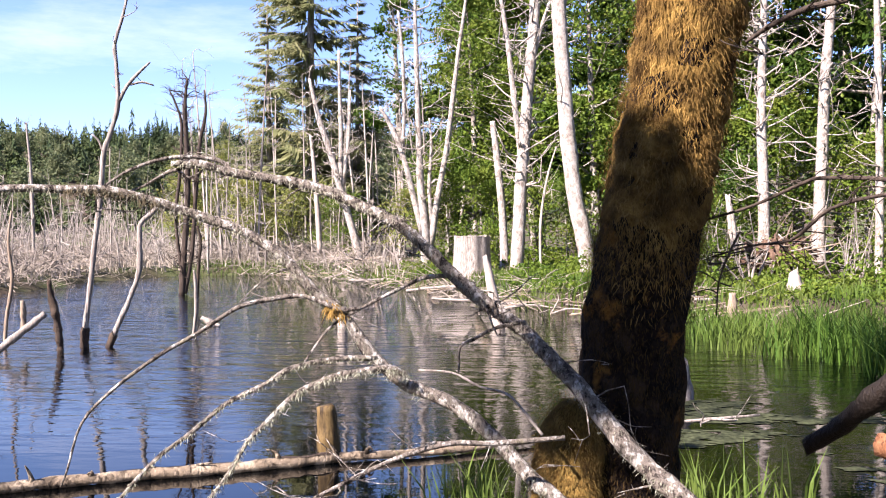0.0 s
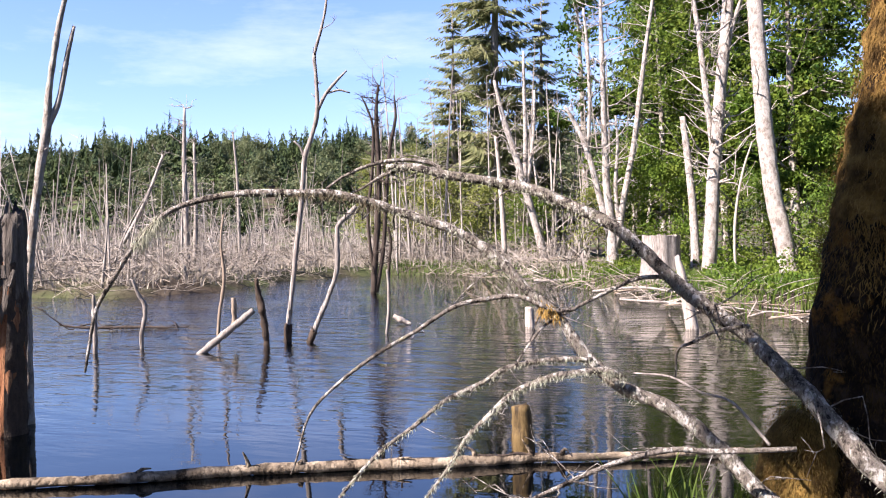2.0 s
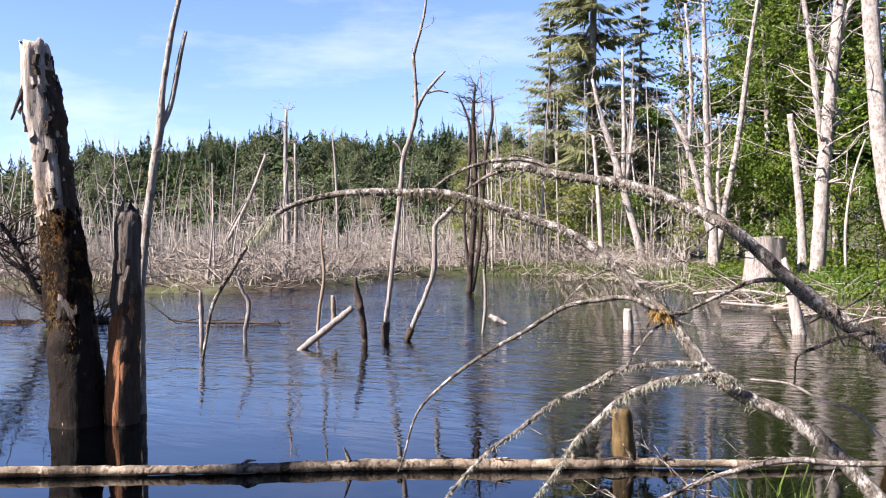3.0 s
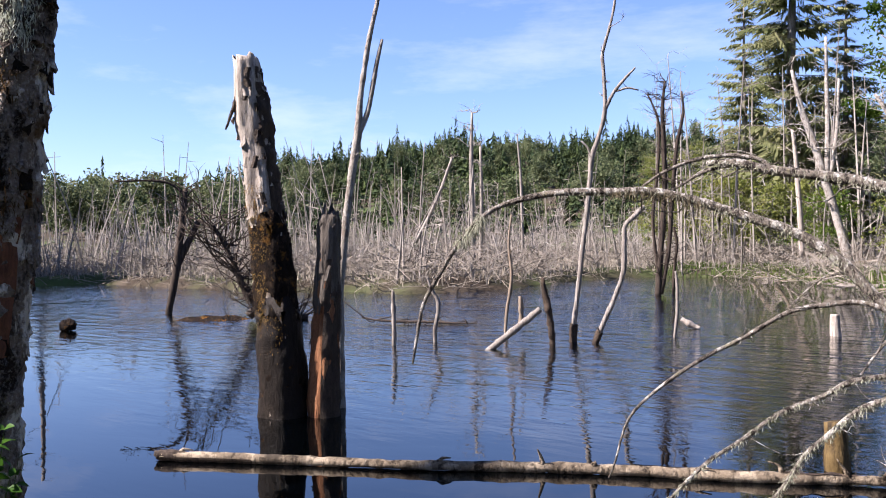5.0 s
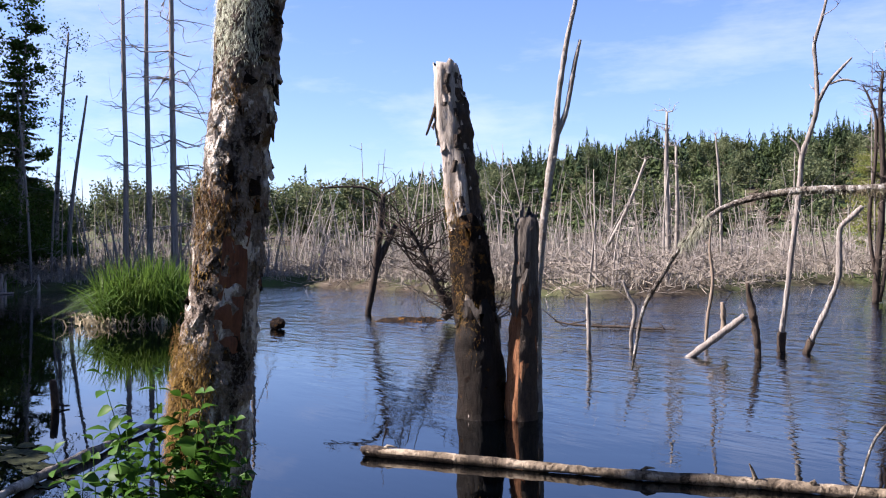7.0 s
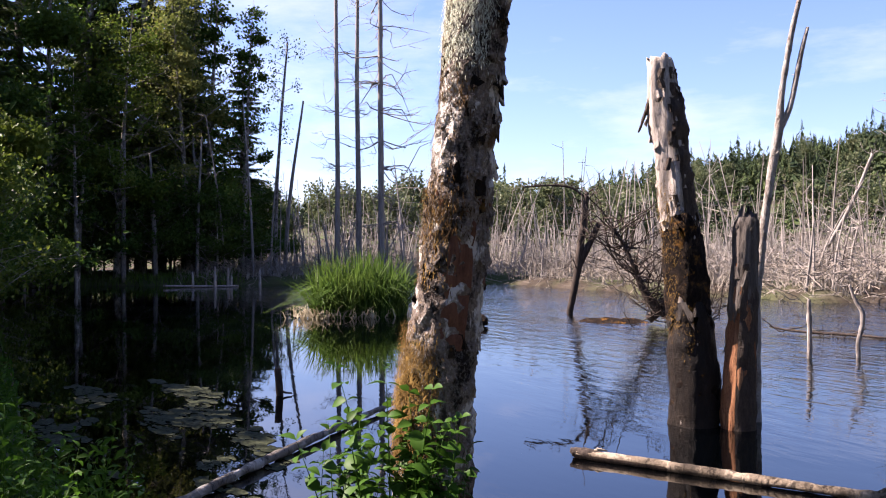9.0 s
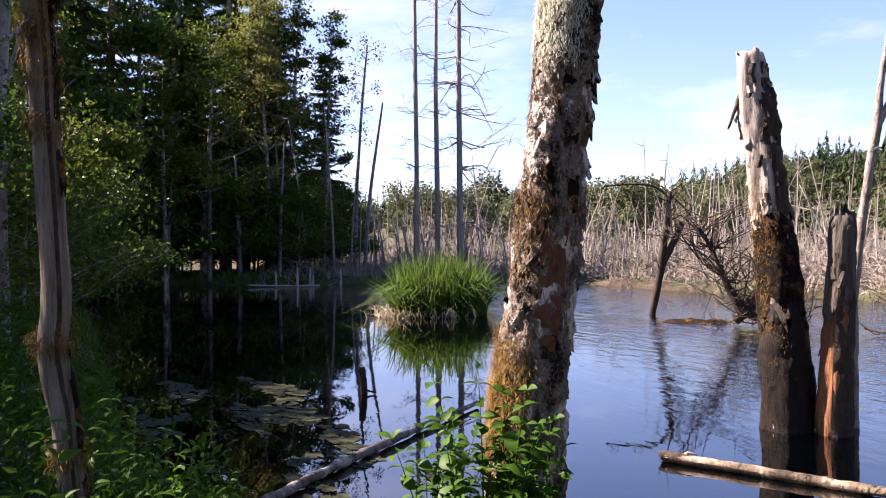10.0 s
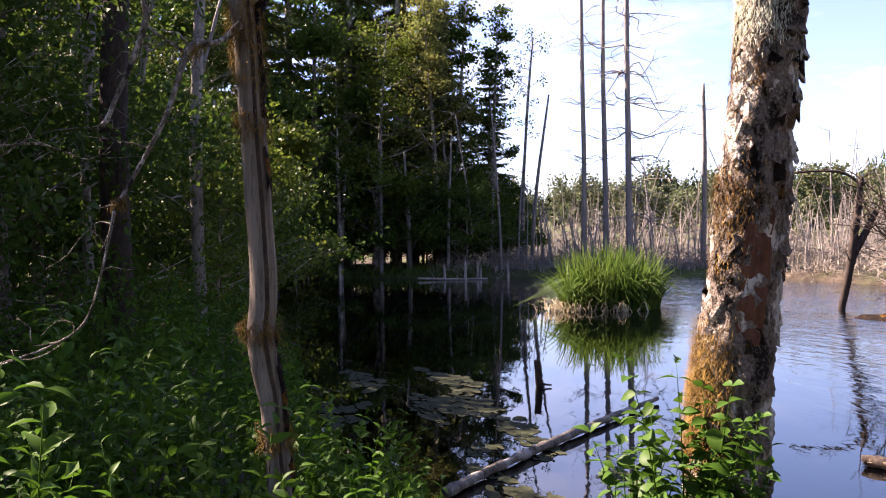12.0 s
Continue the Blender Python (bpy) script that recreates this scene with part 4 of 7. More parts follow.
def make_far_forest():
    rng = np.random.default_rng(5)
    spots = []
    while len(spots) < 11500:
        turn = rng.uniform(-14, 100)
        r = math.sqrt(rng.uniform(130 ** 2, 390 ** 2))
        if turn > 52 and r < 230 or r < 200 and rng.random() < 0.3:
            continue
        x, y = -r * math.sin(radians(turn)), r * math.cos(radians(turn))
        spots.append((x, y, 0.0, (3.2 + rng.gamma(2.0, 1.25)) * (1.0 if r > 200 else 0.85)))
    arr = np.array(spots)
    arr[:, 2] = height(arr[:, 0], arr[:, 1]) - 0.4
    m = far_conifers(rng, arr, 64)
    tagged(link("far_conifer_wood", m, FAR_FOREST, False), "dark green conifer forest covering the far hillside", "forest", kind="stuff")
    c = Mesh()
    for k in range(430):
        turn = rng.uniform(46, 100) if k % 2 else rng.uniform(-10, 60)
        r = rng.uniform(92, 180) if turn > 50 else rng.uniform(110, 260)
        x, y = -r * math.sin(radians(turn)), r * math.cos(radians(turn))
        h = (3.4 + rng.gamma(2.0, 1.8)) * (1.45 if 54 < turn < 78 and k % 6 == 1 else 1)
        h = min(h, 10.5)
        n = int(520 * max(1.0, h / 5.5) ** 1.6)
        a = np.clip(rng.normal(size=(n, 3)), -1.8, 1.8) * np.array([0.16 * h, 0.16 * h, 0.19 * h]) * rng.uniform(0.7, 1.1, (n, 1))
        lobes = np.clip(rng.normal(size=(11, 3)), -1.7, 1.7) * np.array([0.12, 0.12, 0.15]) * h
        pts = a * 0.42 + lobes[rng.integers(0, 11, n)] + np.array([x, y, zat(x, y) + h * 0.6])
        c.cards(leaves(rng, pts, 0.43, 0.8, 0.2, 0.4))
    tagged(link("far_leafy_wood", c, FAR_LEAF, False), "light green spring trees behind the marsh", "forest", kind="stuff")


make_far_forest()


# ---- living trees, built once and then copied ----
def leafy_tree(seed, h, spread, count, size, leaf, bark, low=0.25, slim=False):
    """A broad-leaved tree at the origin: trunk with limbs, and a crown of leaf clumps with gaps."""
    rng = np.random.default_rng(seed)
    ob = thing("leafy_tree", (0, 0, 0), "leafy green tree with a grey trunk on the bank", "tree", "leafy trees round the pond")
    lean = rng.normal(size=2) * 0.035 * h
    axis = [(lean[0] * s * s, lean[1] * s * s, h * s * 0.93 - 0.4 * (s == 0), 0.013 * h * (1.05 - s)) for s in (0, 0.2, 0.4, 0.6, 0.8, 1.0)]
    m = Mesh().add(*sweep(axis, 8, 2, 0.1, seed))
    tips = []
    for k in range(26):
        s = low + (0.97 - low) * (k + rng.random()) / 26
        p = np.array([lean[0] * s * s, lean[1] * s * s, h * 0.93 * s])
        a = k * 2.4 + rng.uniform(-0.5, 0.5)
        l = spread * (1.12 - s) ** 0.6 * rng.uniform(0.55, 1.1) * (0.55 if slim else 1)
        if not slim:
            l *= min(1, 0.5 + 1.6 * (s - low) / (1 - low) + 0.2)
        d = np.array([math.cos(a), math.sin(a), rng.uniform(0.15, 0.75)])
        e = p + d * l
        r = 0.005 * h * (1.15 - s)
        m.add(*sweep([(*p, r), (*(p + d * l * 0.5 + np.array([0, 0, -0.05 * l])), r * 0.7), (*e, r * 0.25)], 5, 2))
        for j in range(5):
            f = rng.uniform(0.35, 1.05)
            q = p + d * l * f
            g = rng.normal(size=3) * 0.42 * l * (0.6 if slim else 0.75)
            g[2] = abs(g[2]) * 0.5
            m.add(*sweep([(*q, r * 0.4), (*(q + g), r * 0.12)], 3, 1))
            tips.append(q + g)
    tips = np.array(tips)
    per = rng.pareto(1.3, len(tips)) + 0.2
    per = per / per.sum()
    pick = rng.choice(len(tips), count, p=per)
    blob = spread * (0.115 if not slim else 0.10) * rng.uniform(0.6, 1.5, (len(tips), 1))
    off = rng.normal(size=(count, 3)) * blob[pick] * np.array([1, 1, 0.6])
    part("trunk", m, bark, ob)
    part("crown", Mesh().cards(leaves(rng, tips[pick] + off, size, 0.62, 0.35, 0.55)), leaf, ob, "", False)
    return ob


def conifer_tree(seed, h, reach, leaf, bark, sparse=1.0, low=0.12, label="tall dark green conifer with drooping boughs", spray=1.0):
    """A conifer at the origin: straight trunk, whorls of boughs with hanging sprays."""
    rng = np.random.default_rng(seed)
    ob = thing("conifer_tree", (0, 0, 0), label, "tree", "conifers round the pond")
    m = Mesh().add(*sweep([(0, 0, -0.4, 0.014 * h), (0.02 * h * 0.2, 0, h * 0.5, 0.009 * h), (0, 0, h, 0.001 * h)], 8, 3, 0.08, seed))
    cards = []
    z = low * h
    while z < h * 0.985:
        s = z / h
        for _ in range(rng.integers(4, 7)):
            a = rng.uniform(0, 2 * math.pi)
            l = reach * (1.03 - s) ** 0.75 * rng.uniform(0.45, 1.15)
            sag = rng.uniform(0.1, 0.38)
            d = np.array([math.cos(a), math.sin(a), 0.0])
            side = np.array([-math.sin(a), math.cos(a), 0.0])
            pts = []
            for f in (0, 0.33, 0.66, 1.0):
                pts.append((*(d * l * f + np.array([0, 0, z + l * (0.12 * f - sag * f * f * 1.2 + 0.12 * f ** 4)])), 0.0016 * h * (1.1 - f) * (1.1 - s)))
            m.add(*sweep(pts, 3, 2))
            line = glide(pts, 11)[:, :3]
            k = len(line)
            for i in range(3, k):
                f = i / (k - 1)
                if rng.random() > sparse:
                    continue
                w = (l * 0.30 * (1.15 - f) + 0.05 * reach) * spray
                for sg in (-1, 1):
                    tip = line[i] + side * sg * w * rng.uniform(0.6, 1.15) + d * w * 0.55 - np.array([0, 0, w * rng.uniform(0.15, 0.75)])
                    mid = (line[i] + tip) / 2
                    th = d * w * 0.13
                    cards.append([line[i], mid + th, tip, mid - th])
                tip = line[i] - np.array([0, 0, w * rng.uniform(0.4, 1.0)]) + d * 0.1 * w
                mid = (line[i] + tip) / 2
                cards.append([line[i], mid + side * w * 0.06, tip, mid - side * w * 0.06])
        z += h * rng.uniform(0.016, 0.028) / (0.6 + 0.4 * sparse)
    part("trunk", m, bark, ob)
    part("crown", Mesh().cards(np.array(cards)), leaf, ob, "", False)
    return ob


def plant_out(kinds, spots):
    """Sets copies of the kinds, in turn, on the spots (x, y, kind, size, turn); the first use of a kind is the original."""
    used = set()
    for x, y, k, size, *turn in spots:
        rng = np.random.default_rng(int(abs(x * 1310 + y * 170)))
        at = pose(x, y, zat(x, y), rng.uniform(-2, 2), rng.uniform(-2, 2), rng.uniform(0, 360))
        if turn:
            at = pose(x, y, zat(x, y), 0, 0, turn[0])
        ob = kinds[k]
        if k in used:
            ob = copy_thing(ob, at @ Matrix.Scale(size, 4))
        else:
            used.add(k)
            ob.matrix_basis = at @ Matrix.Scale(size, 4)
            continue
        ob.scale = (size, size, size)


KINDS = {
    "light": leafy_tree(11, 13.0, 3.4, 17000, 0.165, LEAF_LIGHT, GREY_BARK, 0.12),
    "light_b": leafy_tree(12, 11.0, 3.0, 15000, 0.155, LEAF_LIGHT, GREY_BARK, 0.10),
    "deep": leafy_tree(13, 14.0, 3.3, 16000, 0.17, LEAF_DEEP, GREY_BARK, 0.12),
    "deep_b": leafy_tree(14, 12.0, 3.2, 15000, 0.16, LEAF_DEEP, GREY_BARK, 0.08),
    "olive": leafy_tree(15, 12.0, 2.6, 11000, 0.14, LEAF_OLIVE, GREY_BARK, 0.2),
    "slim": leafy_tree(16, 15.0, 2.4, 3000, 0.20, LEAF_DEEP, GREY_BARK, 0.35, True),
    "shrub": leafy_tree(17, 3.4, 1.7, 5200, 0.10, LEAF_LIGHT, GREY_BARK, 0.08),
    "shrub_deep": leafy_tree(18, 3.2, 1.8, 5200, 0.105, LEAF_DEEP, GREY_BARK, 0.08),
    "shrub_fine": leafy_tree(20, 3.2, 1.6, 9500, 0.066, LEAF_DEEP, GREY_BARK, 0.06),
    "shrub_olive": leafy_tree(19, 2.6, 1.5, 2200, 0.10, LEAF_OLIVE, GREY_BARK, 0.1),
    "conifer": conifer_tree(21, 19.0, 3.6, NEEDLES, GREY_BARK, 0.9),
    "conifer_b": conifer_tree(22, 22.0, 3.4, NEEDLES, GREY_BARK, 0.85),
    "grey_conifer": conifer_tree(23, 21.0, 5.6, NEEDLES_GREY, DEAD_WOOD, 0.62, 0.1, "tall thin conifer with sparse grey-green boughs", 0.75),
}
SPOTS = [
    # the sparse conifers and mixed wood at the pond's far corner
    (-14.0, 43.8, "grey_conifer", 1.0), (-12.2, 46.5, "grey_conifer", 0.66), (-17.6, 48.0, "grey_conifer", 0.7), (-9.0, 43.0, "slim", 1.1), (-6.8, 44.0, "deep", 1.15),
    (-4.6, 43.5, "conifer", 1.25), (-2.5, 47.0, "conifer_b", 1.25), (-6.4, 49.0, "conifer", 1.1), (1.5, 49.0, "conifer_b", 1.2),
    (-14.5, 38.5, "shrub_olive", 1.2), (-12.0, 38.0, "shrub_olive", 1.4), (-10.2, 36.5, "shrub", 0.9), (-18.5, 40.5, "shrub_olive", 1.5), (-20.5, 44.0, "olive", 0.5), (-16.0, 41.0, "shrub_olive", 1.6),
    (-24.0, 52.0, "olive", 0.55), (-21.5, 50.0, "olive", 0.6), (-27.0, 57.0, "olive", 0.6),
    # the bright leafy wood on the bank that the sun strikes
    (-4.4, 34.5, "light", 0.95), (-2.0, 32.0, "light_b", 0.95), (0.2, 30.0, "light", 1.0), (2.6, 29.5, "light_b", 1.15), (5.0, 28.0, "light", 1.1), (7.4, 26.0, "deep_b", 1.1), (9.6, 23.5, "deep", 0.95),
    (12.0, 21.0, "deep_b", 1.1), (-0.6, 36.5, "deep", 1.15), (3.4, 35.0, "deep_b", 1.3), (7.2, 33.0, "deep", 1.2), (11.0, 30.0, "deep_b", 1.35), (14.5, 26.0, "deep", 1.2), (5.5, 40.0, "conifer", 1.1), (10.0, 38.0, "conifer_b", 1.0),
    (-5.0, 31.5, "shrub", 1.1), (-3.0, 29.3, "shrub", 1.0), (-0.8, 27.5, "shrub", 0.9), (1.4, 26.0, "shrub", 1.1), (3.2, 23.5, "shrub_deep", 1.0), (4.6, 24.5, "shrub", 1.3), (6.2, 22.0, "shrub", 1.0), (8.4, 20.5, "shrub_deep", 1.2), (10.5, 17.5, "shrub_deep", 1.2), (-6.6, 33.0, "shrub_olive", 1.2), (6.8, 18.0, "shrub_olive", 0.8),
    # the shaded wood along the other side
    (-43.6, 11.0, "slim", 0.95), (-44.6, 9.3, "slim", 1.05), (-43.8, 8.4, "olive", 1.2), (-45.6, 6.4, "conifer_b", 0.95), (-42.6, 5.0, "light", 1.0), (-43.8, 2.4, "deep", 1.2), (-42.0, -0.4, "conifer", 1.0), (-39.0, -2.2, "deep_b", 1.2),
    (-36.0, -3.6, "olive", 1.25), (-33.0, -3.0, "deep", 0.85), (-29.5, -4.4, "light", 0.8), (-27.0, -3.4, "deep_b", 0.75), (-23.5, -4.6, "deep", 1.0), (-20.0, -4.0, "light", 0.8), (-14.0, -4.4, "deep", 0.9), (-11.5, -5.0, "deep_b", 0.62),
    (-47.5, 9.0, "conifer", 1.05), (-48.0, 4.0, "conifer_b", 1.05), (-52.0, 8.5, "conifer", 1.0), (-53.0, 4.0, "conifer_b", 1.0), (-44.5, -9.5, "conifer", 1.0), (-50.5, -3.0, "conifer", 1.1), (-49.0, 9.4, "conifer_b", 0.85), (-46.0, -1.0, "conifer", 1.1), (-41.0, -6.0, "conifer_b", 0.85), (-35.0, -8.0, "conifer", 0.7), (-30.0, -9.0, "conifer_b", 0.7), (-25.0, -9.5, "conifer", 0.55), (-20.0, -10.0, "conifer_b", 0.45), (-15.0, -10.5, "conifer", 0.45), (-10.5, -9.5, "deep", 0.7),
    # the deep_b at (-9.6, -4.2) is added, mostly unseen, to shade the bank herbs
    (-41.0, 1.8, "shrub_deep", 1.1), (-38.0, -1.2, "shrub_deep", 1.2), (-34.5, -1.8, "shrub", 1.1), (-31.0, -2.0, "shrub_deep", 1.3), (-27.5, -2.3, "shrub", 1.2), (-24.0, -2.6, "shrub_deep", 1.3), (-20.5, -2.7, "shrub", 1.2), (-17.0, -2.7, "shrub_deep", 1.3), (-13.5, -2.9, "shrub_fine", 1.3), (-10.5, -3.0, "shrub_fine", 1.5), (-8.4, -2.9, "shrub_fine", 1.3), (-9.6, -4.2, "deep_b", 0.62), (-10.8, -6.8, "deep", 0.6), (-39.6, 1.2, "shrub", 1.3), (-36.5, 0.0, "shrub", 1.3), (-33.0, -0.8, "shrub", 1.2), (-29.5, -0.7, "shrub", 1.3), (-26.0, -0.5, "shrub", 1.2), (-22.5, -0.4, "shrub", 1.2), (-19.0, -0.2, "shrub_deep", 1.1), (-15.5, -0.3, "shrub", 1.0), (-12.6, -0.6, "shrub", 0.7),
    (-42.5, 6.6, "shrub_deep", 1.5), (-41.5, 9.2, "shrub_deep", 1.3), (-44.5, 4.0, "shrub_deep", 1.8), (-45.0, 0.0, "shrub_deep", 1.9), (-40.5, -3.4, "shrub_deep", 2.0), (-36.0, -5.5, "shrub_deep", 2.0), (-31.5, -5.5, "shrub_deep", 2.0), (-27.0, -6.0, "shrub_deep", 2.0), (-22.0, -6.0, "shrub_deep", 2.0), (-17.5, -6.4, "shrub_deep", 2.0), (-13.0, -6.4, "shrub_deep", 2.0), (-9.5, -5.6, "shrub_fine", 1.9), (-46.5, 8.0, "shrub_deep", 2.0), (-47.0, 12.2, "shrub_deep", 1.5), (-43.5, 10.8, "shrub_deep", 1.2),
    (-45.5, 11.3, "conifer", 0.6), (-46.4, 9.2, "conifer_b", 0.66), (-47.4, 6.8, "olive", 1.1), (-49.5, 6.0, "conifer", 1.1), (-50.5, 1.0, "conifer_b", 1.1), (-38.0, -9.5, "conifer_b", 0.75), (-28.0, -12.0, "conifer", 0.7), (-33.0, -12.5, "deep", 1.0), (-22.0, -12.5, "deep", 0.8), (-43.5, -5.0, "deep", 1.3), (-40.2, 3.2, "slim", 0.7),
    (1.8, 19.8, "shrub", 0.55), (6.6, 17.0, "shrub", 0.55), (6.4, 20.0, "shrub", 0.8), (2.0, 21.5, "shrub", 0.7), (7.0, 15.6, "shrub", 0.6), (0.8, 23.0, "shrub", 0.7),
    # behind the viewer, casting the foreground's shade
    (-5.6, -3.8, "shrub_fine", 1.1), (-6.8, -3.6, "slim", 0.55), (-3.2, -6.5, "deep", 0.6), (-1.5, -6.5, "light", 0.7), (-8.5, -7.5, "deep_b", 0.75), (3.0, -5.0, "deep", 0.7), (6.5, -1.0, "light_b", 0.75), (8.5, 3.5, "deep_b", 0.8), (1.0, -11.0, "deep_b", 1.0), (-6.0, -13.0, "conifer", 0.8), (12.0, 9.0, "light", 0.85), (14.5, 14.5, "light", 1.0),
]
_rng = np.random.default_rng(78)
while len(SPOTS) < 189:
    _x, _y = _rng.uniform(-56, -9), _rng.uniform(-15, 15)
    if 2.5 < shore(_x, _y) < 12 and (_y < 7 or _x < -42 and _y < 10) and math.hypot(_x + 7, _y + 5) > 4:
        SPOTS.append((_x, _y, "shrub_fine" if _x > -18 else "shrub_deep", _rng.uniform(0.9, 1.7)))
while len(SPOTS) < 243:
    _x, _y = _rng.uniform(-55, -42.5), _rng.uniform(-5, 12.5)
    if shore(_x, _y) > 1.2:
        SPOTS.append((_x, _y, "shrub_deep", _rng.uniform(1.0, 1.7)))
plant_out(KINDS, SPOTS)


# ---- the marsh: thicket of dead poles, brush and grass ----
def in_marsh(rng, lo, hi, a0, a1, edge=0.3):
    while True:
        turn = rng.uniform(a0, a1)
        r = rng.uniform(lo, hi)
        x, y = -r * math.sin(radians(turn)), r * math.cos(radians(turn))
        if shore(x, y) > edge:
            return x, y, r


def make_thicket():
    rng = np.random.default_rng(31)
    crowd, single = Mesh(), 0
    for _ in range(2300):
        m = Mesh()
        x, y, r = in_marsh(rng, 26, 80, 12, 76)
        h = (0.7 + 1.1 * rng.gamma(1.6, 0.75)) * (0.8 if r < 36 else 1.2)
        h = min(h, 6.0)
        z = zat(x, y) - 0.2
        rad = rng.uniform(0.018, 0.05)
        lean = rng.normal(size=2) * 0.17 * h
        q = [(x, y, z, rad), (x + lean[0] * 0.4 + rng.normal() * 0.06, y + lean[1] * 0.4, z + h * 0.5, rad * 0.75), (x + lean[0], y + lean[1], z + h, rad * 0.3)]
        if single < 230 and shore(x, y) < 7 and h > 1.6 and r < 42:
            single += 1
            stem = Mesh().add(*sweep([(a - x, b - y, c - z, d) for a, b, c, d in q], 5, 3))
            pole = link("dead_pole", stem, THICKET)
            pole.location = (x, y, z)
            tagged(pole, "thin grey dead trunk standing in the marsh edge", "dead tree", "dead poles at the marsh edge")
        else:
            m.add(*sweep(q, 4, 2))
        for _ in range(rng.integers(1, 8)):
            s = rng.uniform(0.3, 0.98)
            p = np.array([x + lean[0] * s, y + lean[1] * s, z + h * s])
            a = rng.uniform(0, 6.3)
            l = rng.uniform(0.2, 0.75)
            m.add(*sweep([(*p, rad * 0.45), (p[0] + math.cos(a) * l, p[1] + math.sin(a) * l, p[2] + l * rng.uniform(-0.2, 0.9), rad * 0.12)], 3, 1))
        crowd.add(m.v, m.f)
    m = crowd
    for _ in range(60):
        turn, r = rng.uniform(6, 26), rng.uniform(36, 52)
        x, y = -r * math.sin(radians(turn)), r * math.cos(radians(turn))
        z, h, rad = zat(x, y) - 0.2, rng.uniform(4.5, 10.5), rng.uniform(0.035, 0.075)
        lean = rng.normal(size=2) * 0.06 * h
        stem = [(x, y, z, rad), (x + lean[0] * 0.4, y + lean[1] * 0.4, z + h * 0.5, rad * 0.75), (x + lean[0], y + lean[1], z + h, rad * 0.25)]
        m.add(*sweep(stem, 5, 2))
        for t in twigs(rng, stem, 15, 1.1, 0.016, 0.6, 0.3, 2, 3):
            m.add(t.v, t.f)
    tagged(link("dead_pole_thicket", m, THICKET, False), "thicket of thin grey dead trunks standing in the marsh", "thicket", kind="stuff")


def make_brush():
    rng = np.random.default_rng(32)
    m = Mesh()
    for _ in range(17000):
        x, y, r = in_marsh(rng, 25, 60, 14, 78, -0.35)
        d = shore(x, y)
        if rng.random() < 0.8 and d > 3.5:
            continue
        z = max(-0.1, zat(x, y))
        l = rng.uniform(0.35, 1.6)
        a = rng.uniform(0, 6.3)
        up = rng.uniform(-0.05, 0.9) * l * 0.75
        rad = rng.uniform(0.005, 0.017)
        b = z + rng.uniform(0, 0.7)
        bow = rng.normal(size=3) * 0.12 * l
        m.add(*sweep([(x, y, b, rad), (x + math.cos(a) * l * 0.5 + bow[0], y + math.sin(a) * l * 0.5 + bow[1], b + up * 0.6 + bow[2], rad * 0.8), (x + math.cos(a) * l, y + math.sin(a) * l, b + up, rad * 0.3)], 3, 1))
    tagged(link("dry_brush_tangle", m, BRUSH, False), "tangle of dry grey-brown sticks along the far shore", "brush", kind="stuff")
    sticks = Mesh()
    count = 0
    while count < 480:
        x, y = rng.uniform(-14, 3.0), rng.uniform(13, 35)
        if not -0.7 < shore(x, y) < 1.6:
            continue
        count += 1
        z, l, a = max(0.01, zat(x, y)), rng.uniform(0.25, 1.3), rng.uniform(0, 6.3)
        r, up = rng.uniform(0.006, 0.018), rng.uniform(-0.02, 0.45)
        bow = rng.normal(size=3) * 0.07 * l
        sticks.add(*sweep([(x, y, z, r), (x + math.cos(a) * l * 0.5 + bow[0], y + math.sin(a) * l * 0.5 + bow[1], z + up * l * 0.5 + abs(bow[2]), r * 0.8), (x + math.cos(a) * l, y + math.sin(a) * l, z + up * l, r * 0.4)], 3, 1))
    tagged(link("shore_sticks", sticks, BRUSH, False), "broken grey sticks littering the sunny shore", "brush", kind="stuff")
    roots = []
    for _ in range(16000):
        x, y, r = in_marsh(rng, 24, 62, 12, 80)
        roots.append((x, y, zat(x, y)))
    v, f = blades(rng, roots, 0.55, 0.05, 0.5)
    tagged(link("dry_marsh_grass", Mesh().add(v, f), DRY_GRASS, False), "dry grey-brown grass between the dead wood", "grass", kind="stuff")


def grass_field(name, label, rng, count, spot, tall, width, material, lean=0.4):
    roots = []
    while len(roots) < count:
        p = spot()
        if p:
            roots.append(p)
    v, f = blades(rng, roots, tall, width, lean)
    return tagged(link(name, Mesh().add(v, f), material, False), label, "grass", kind="stuff")


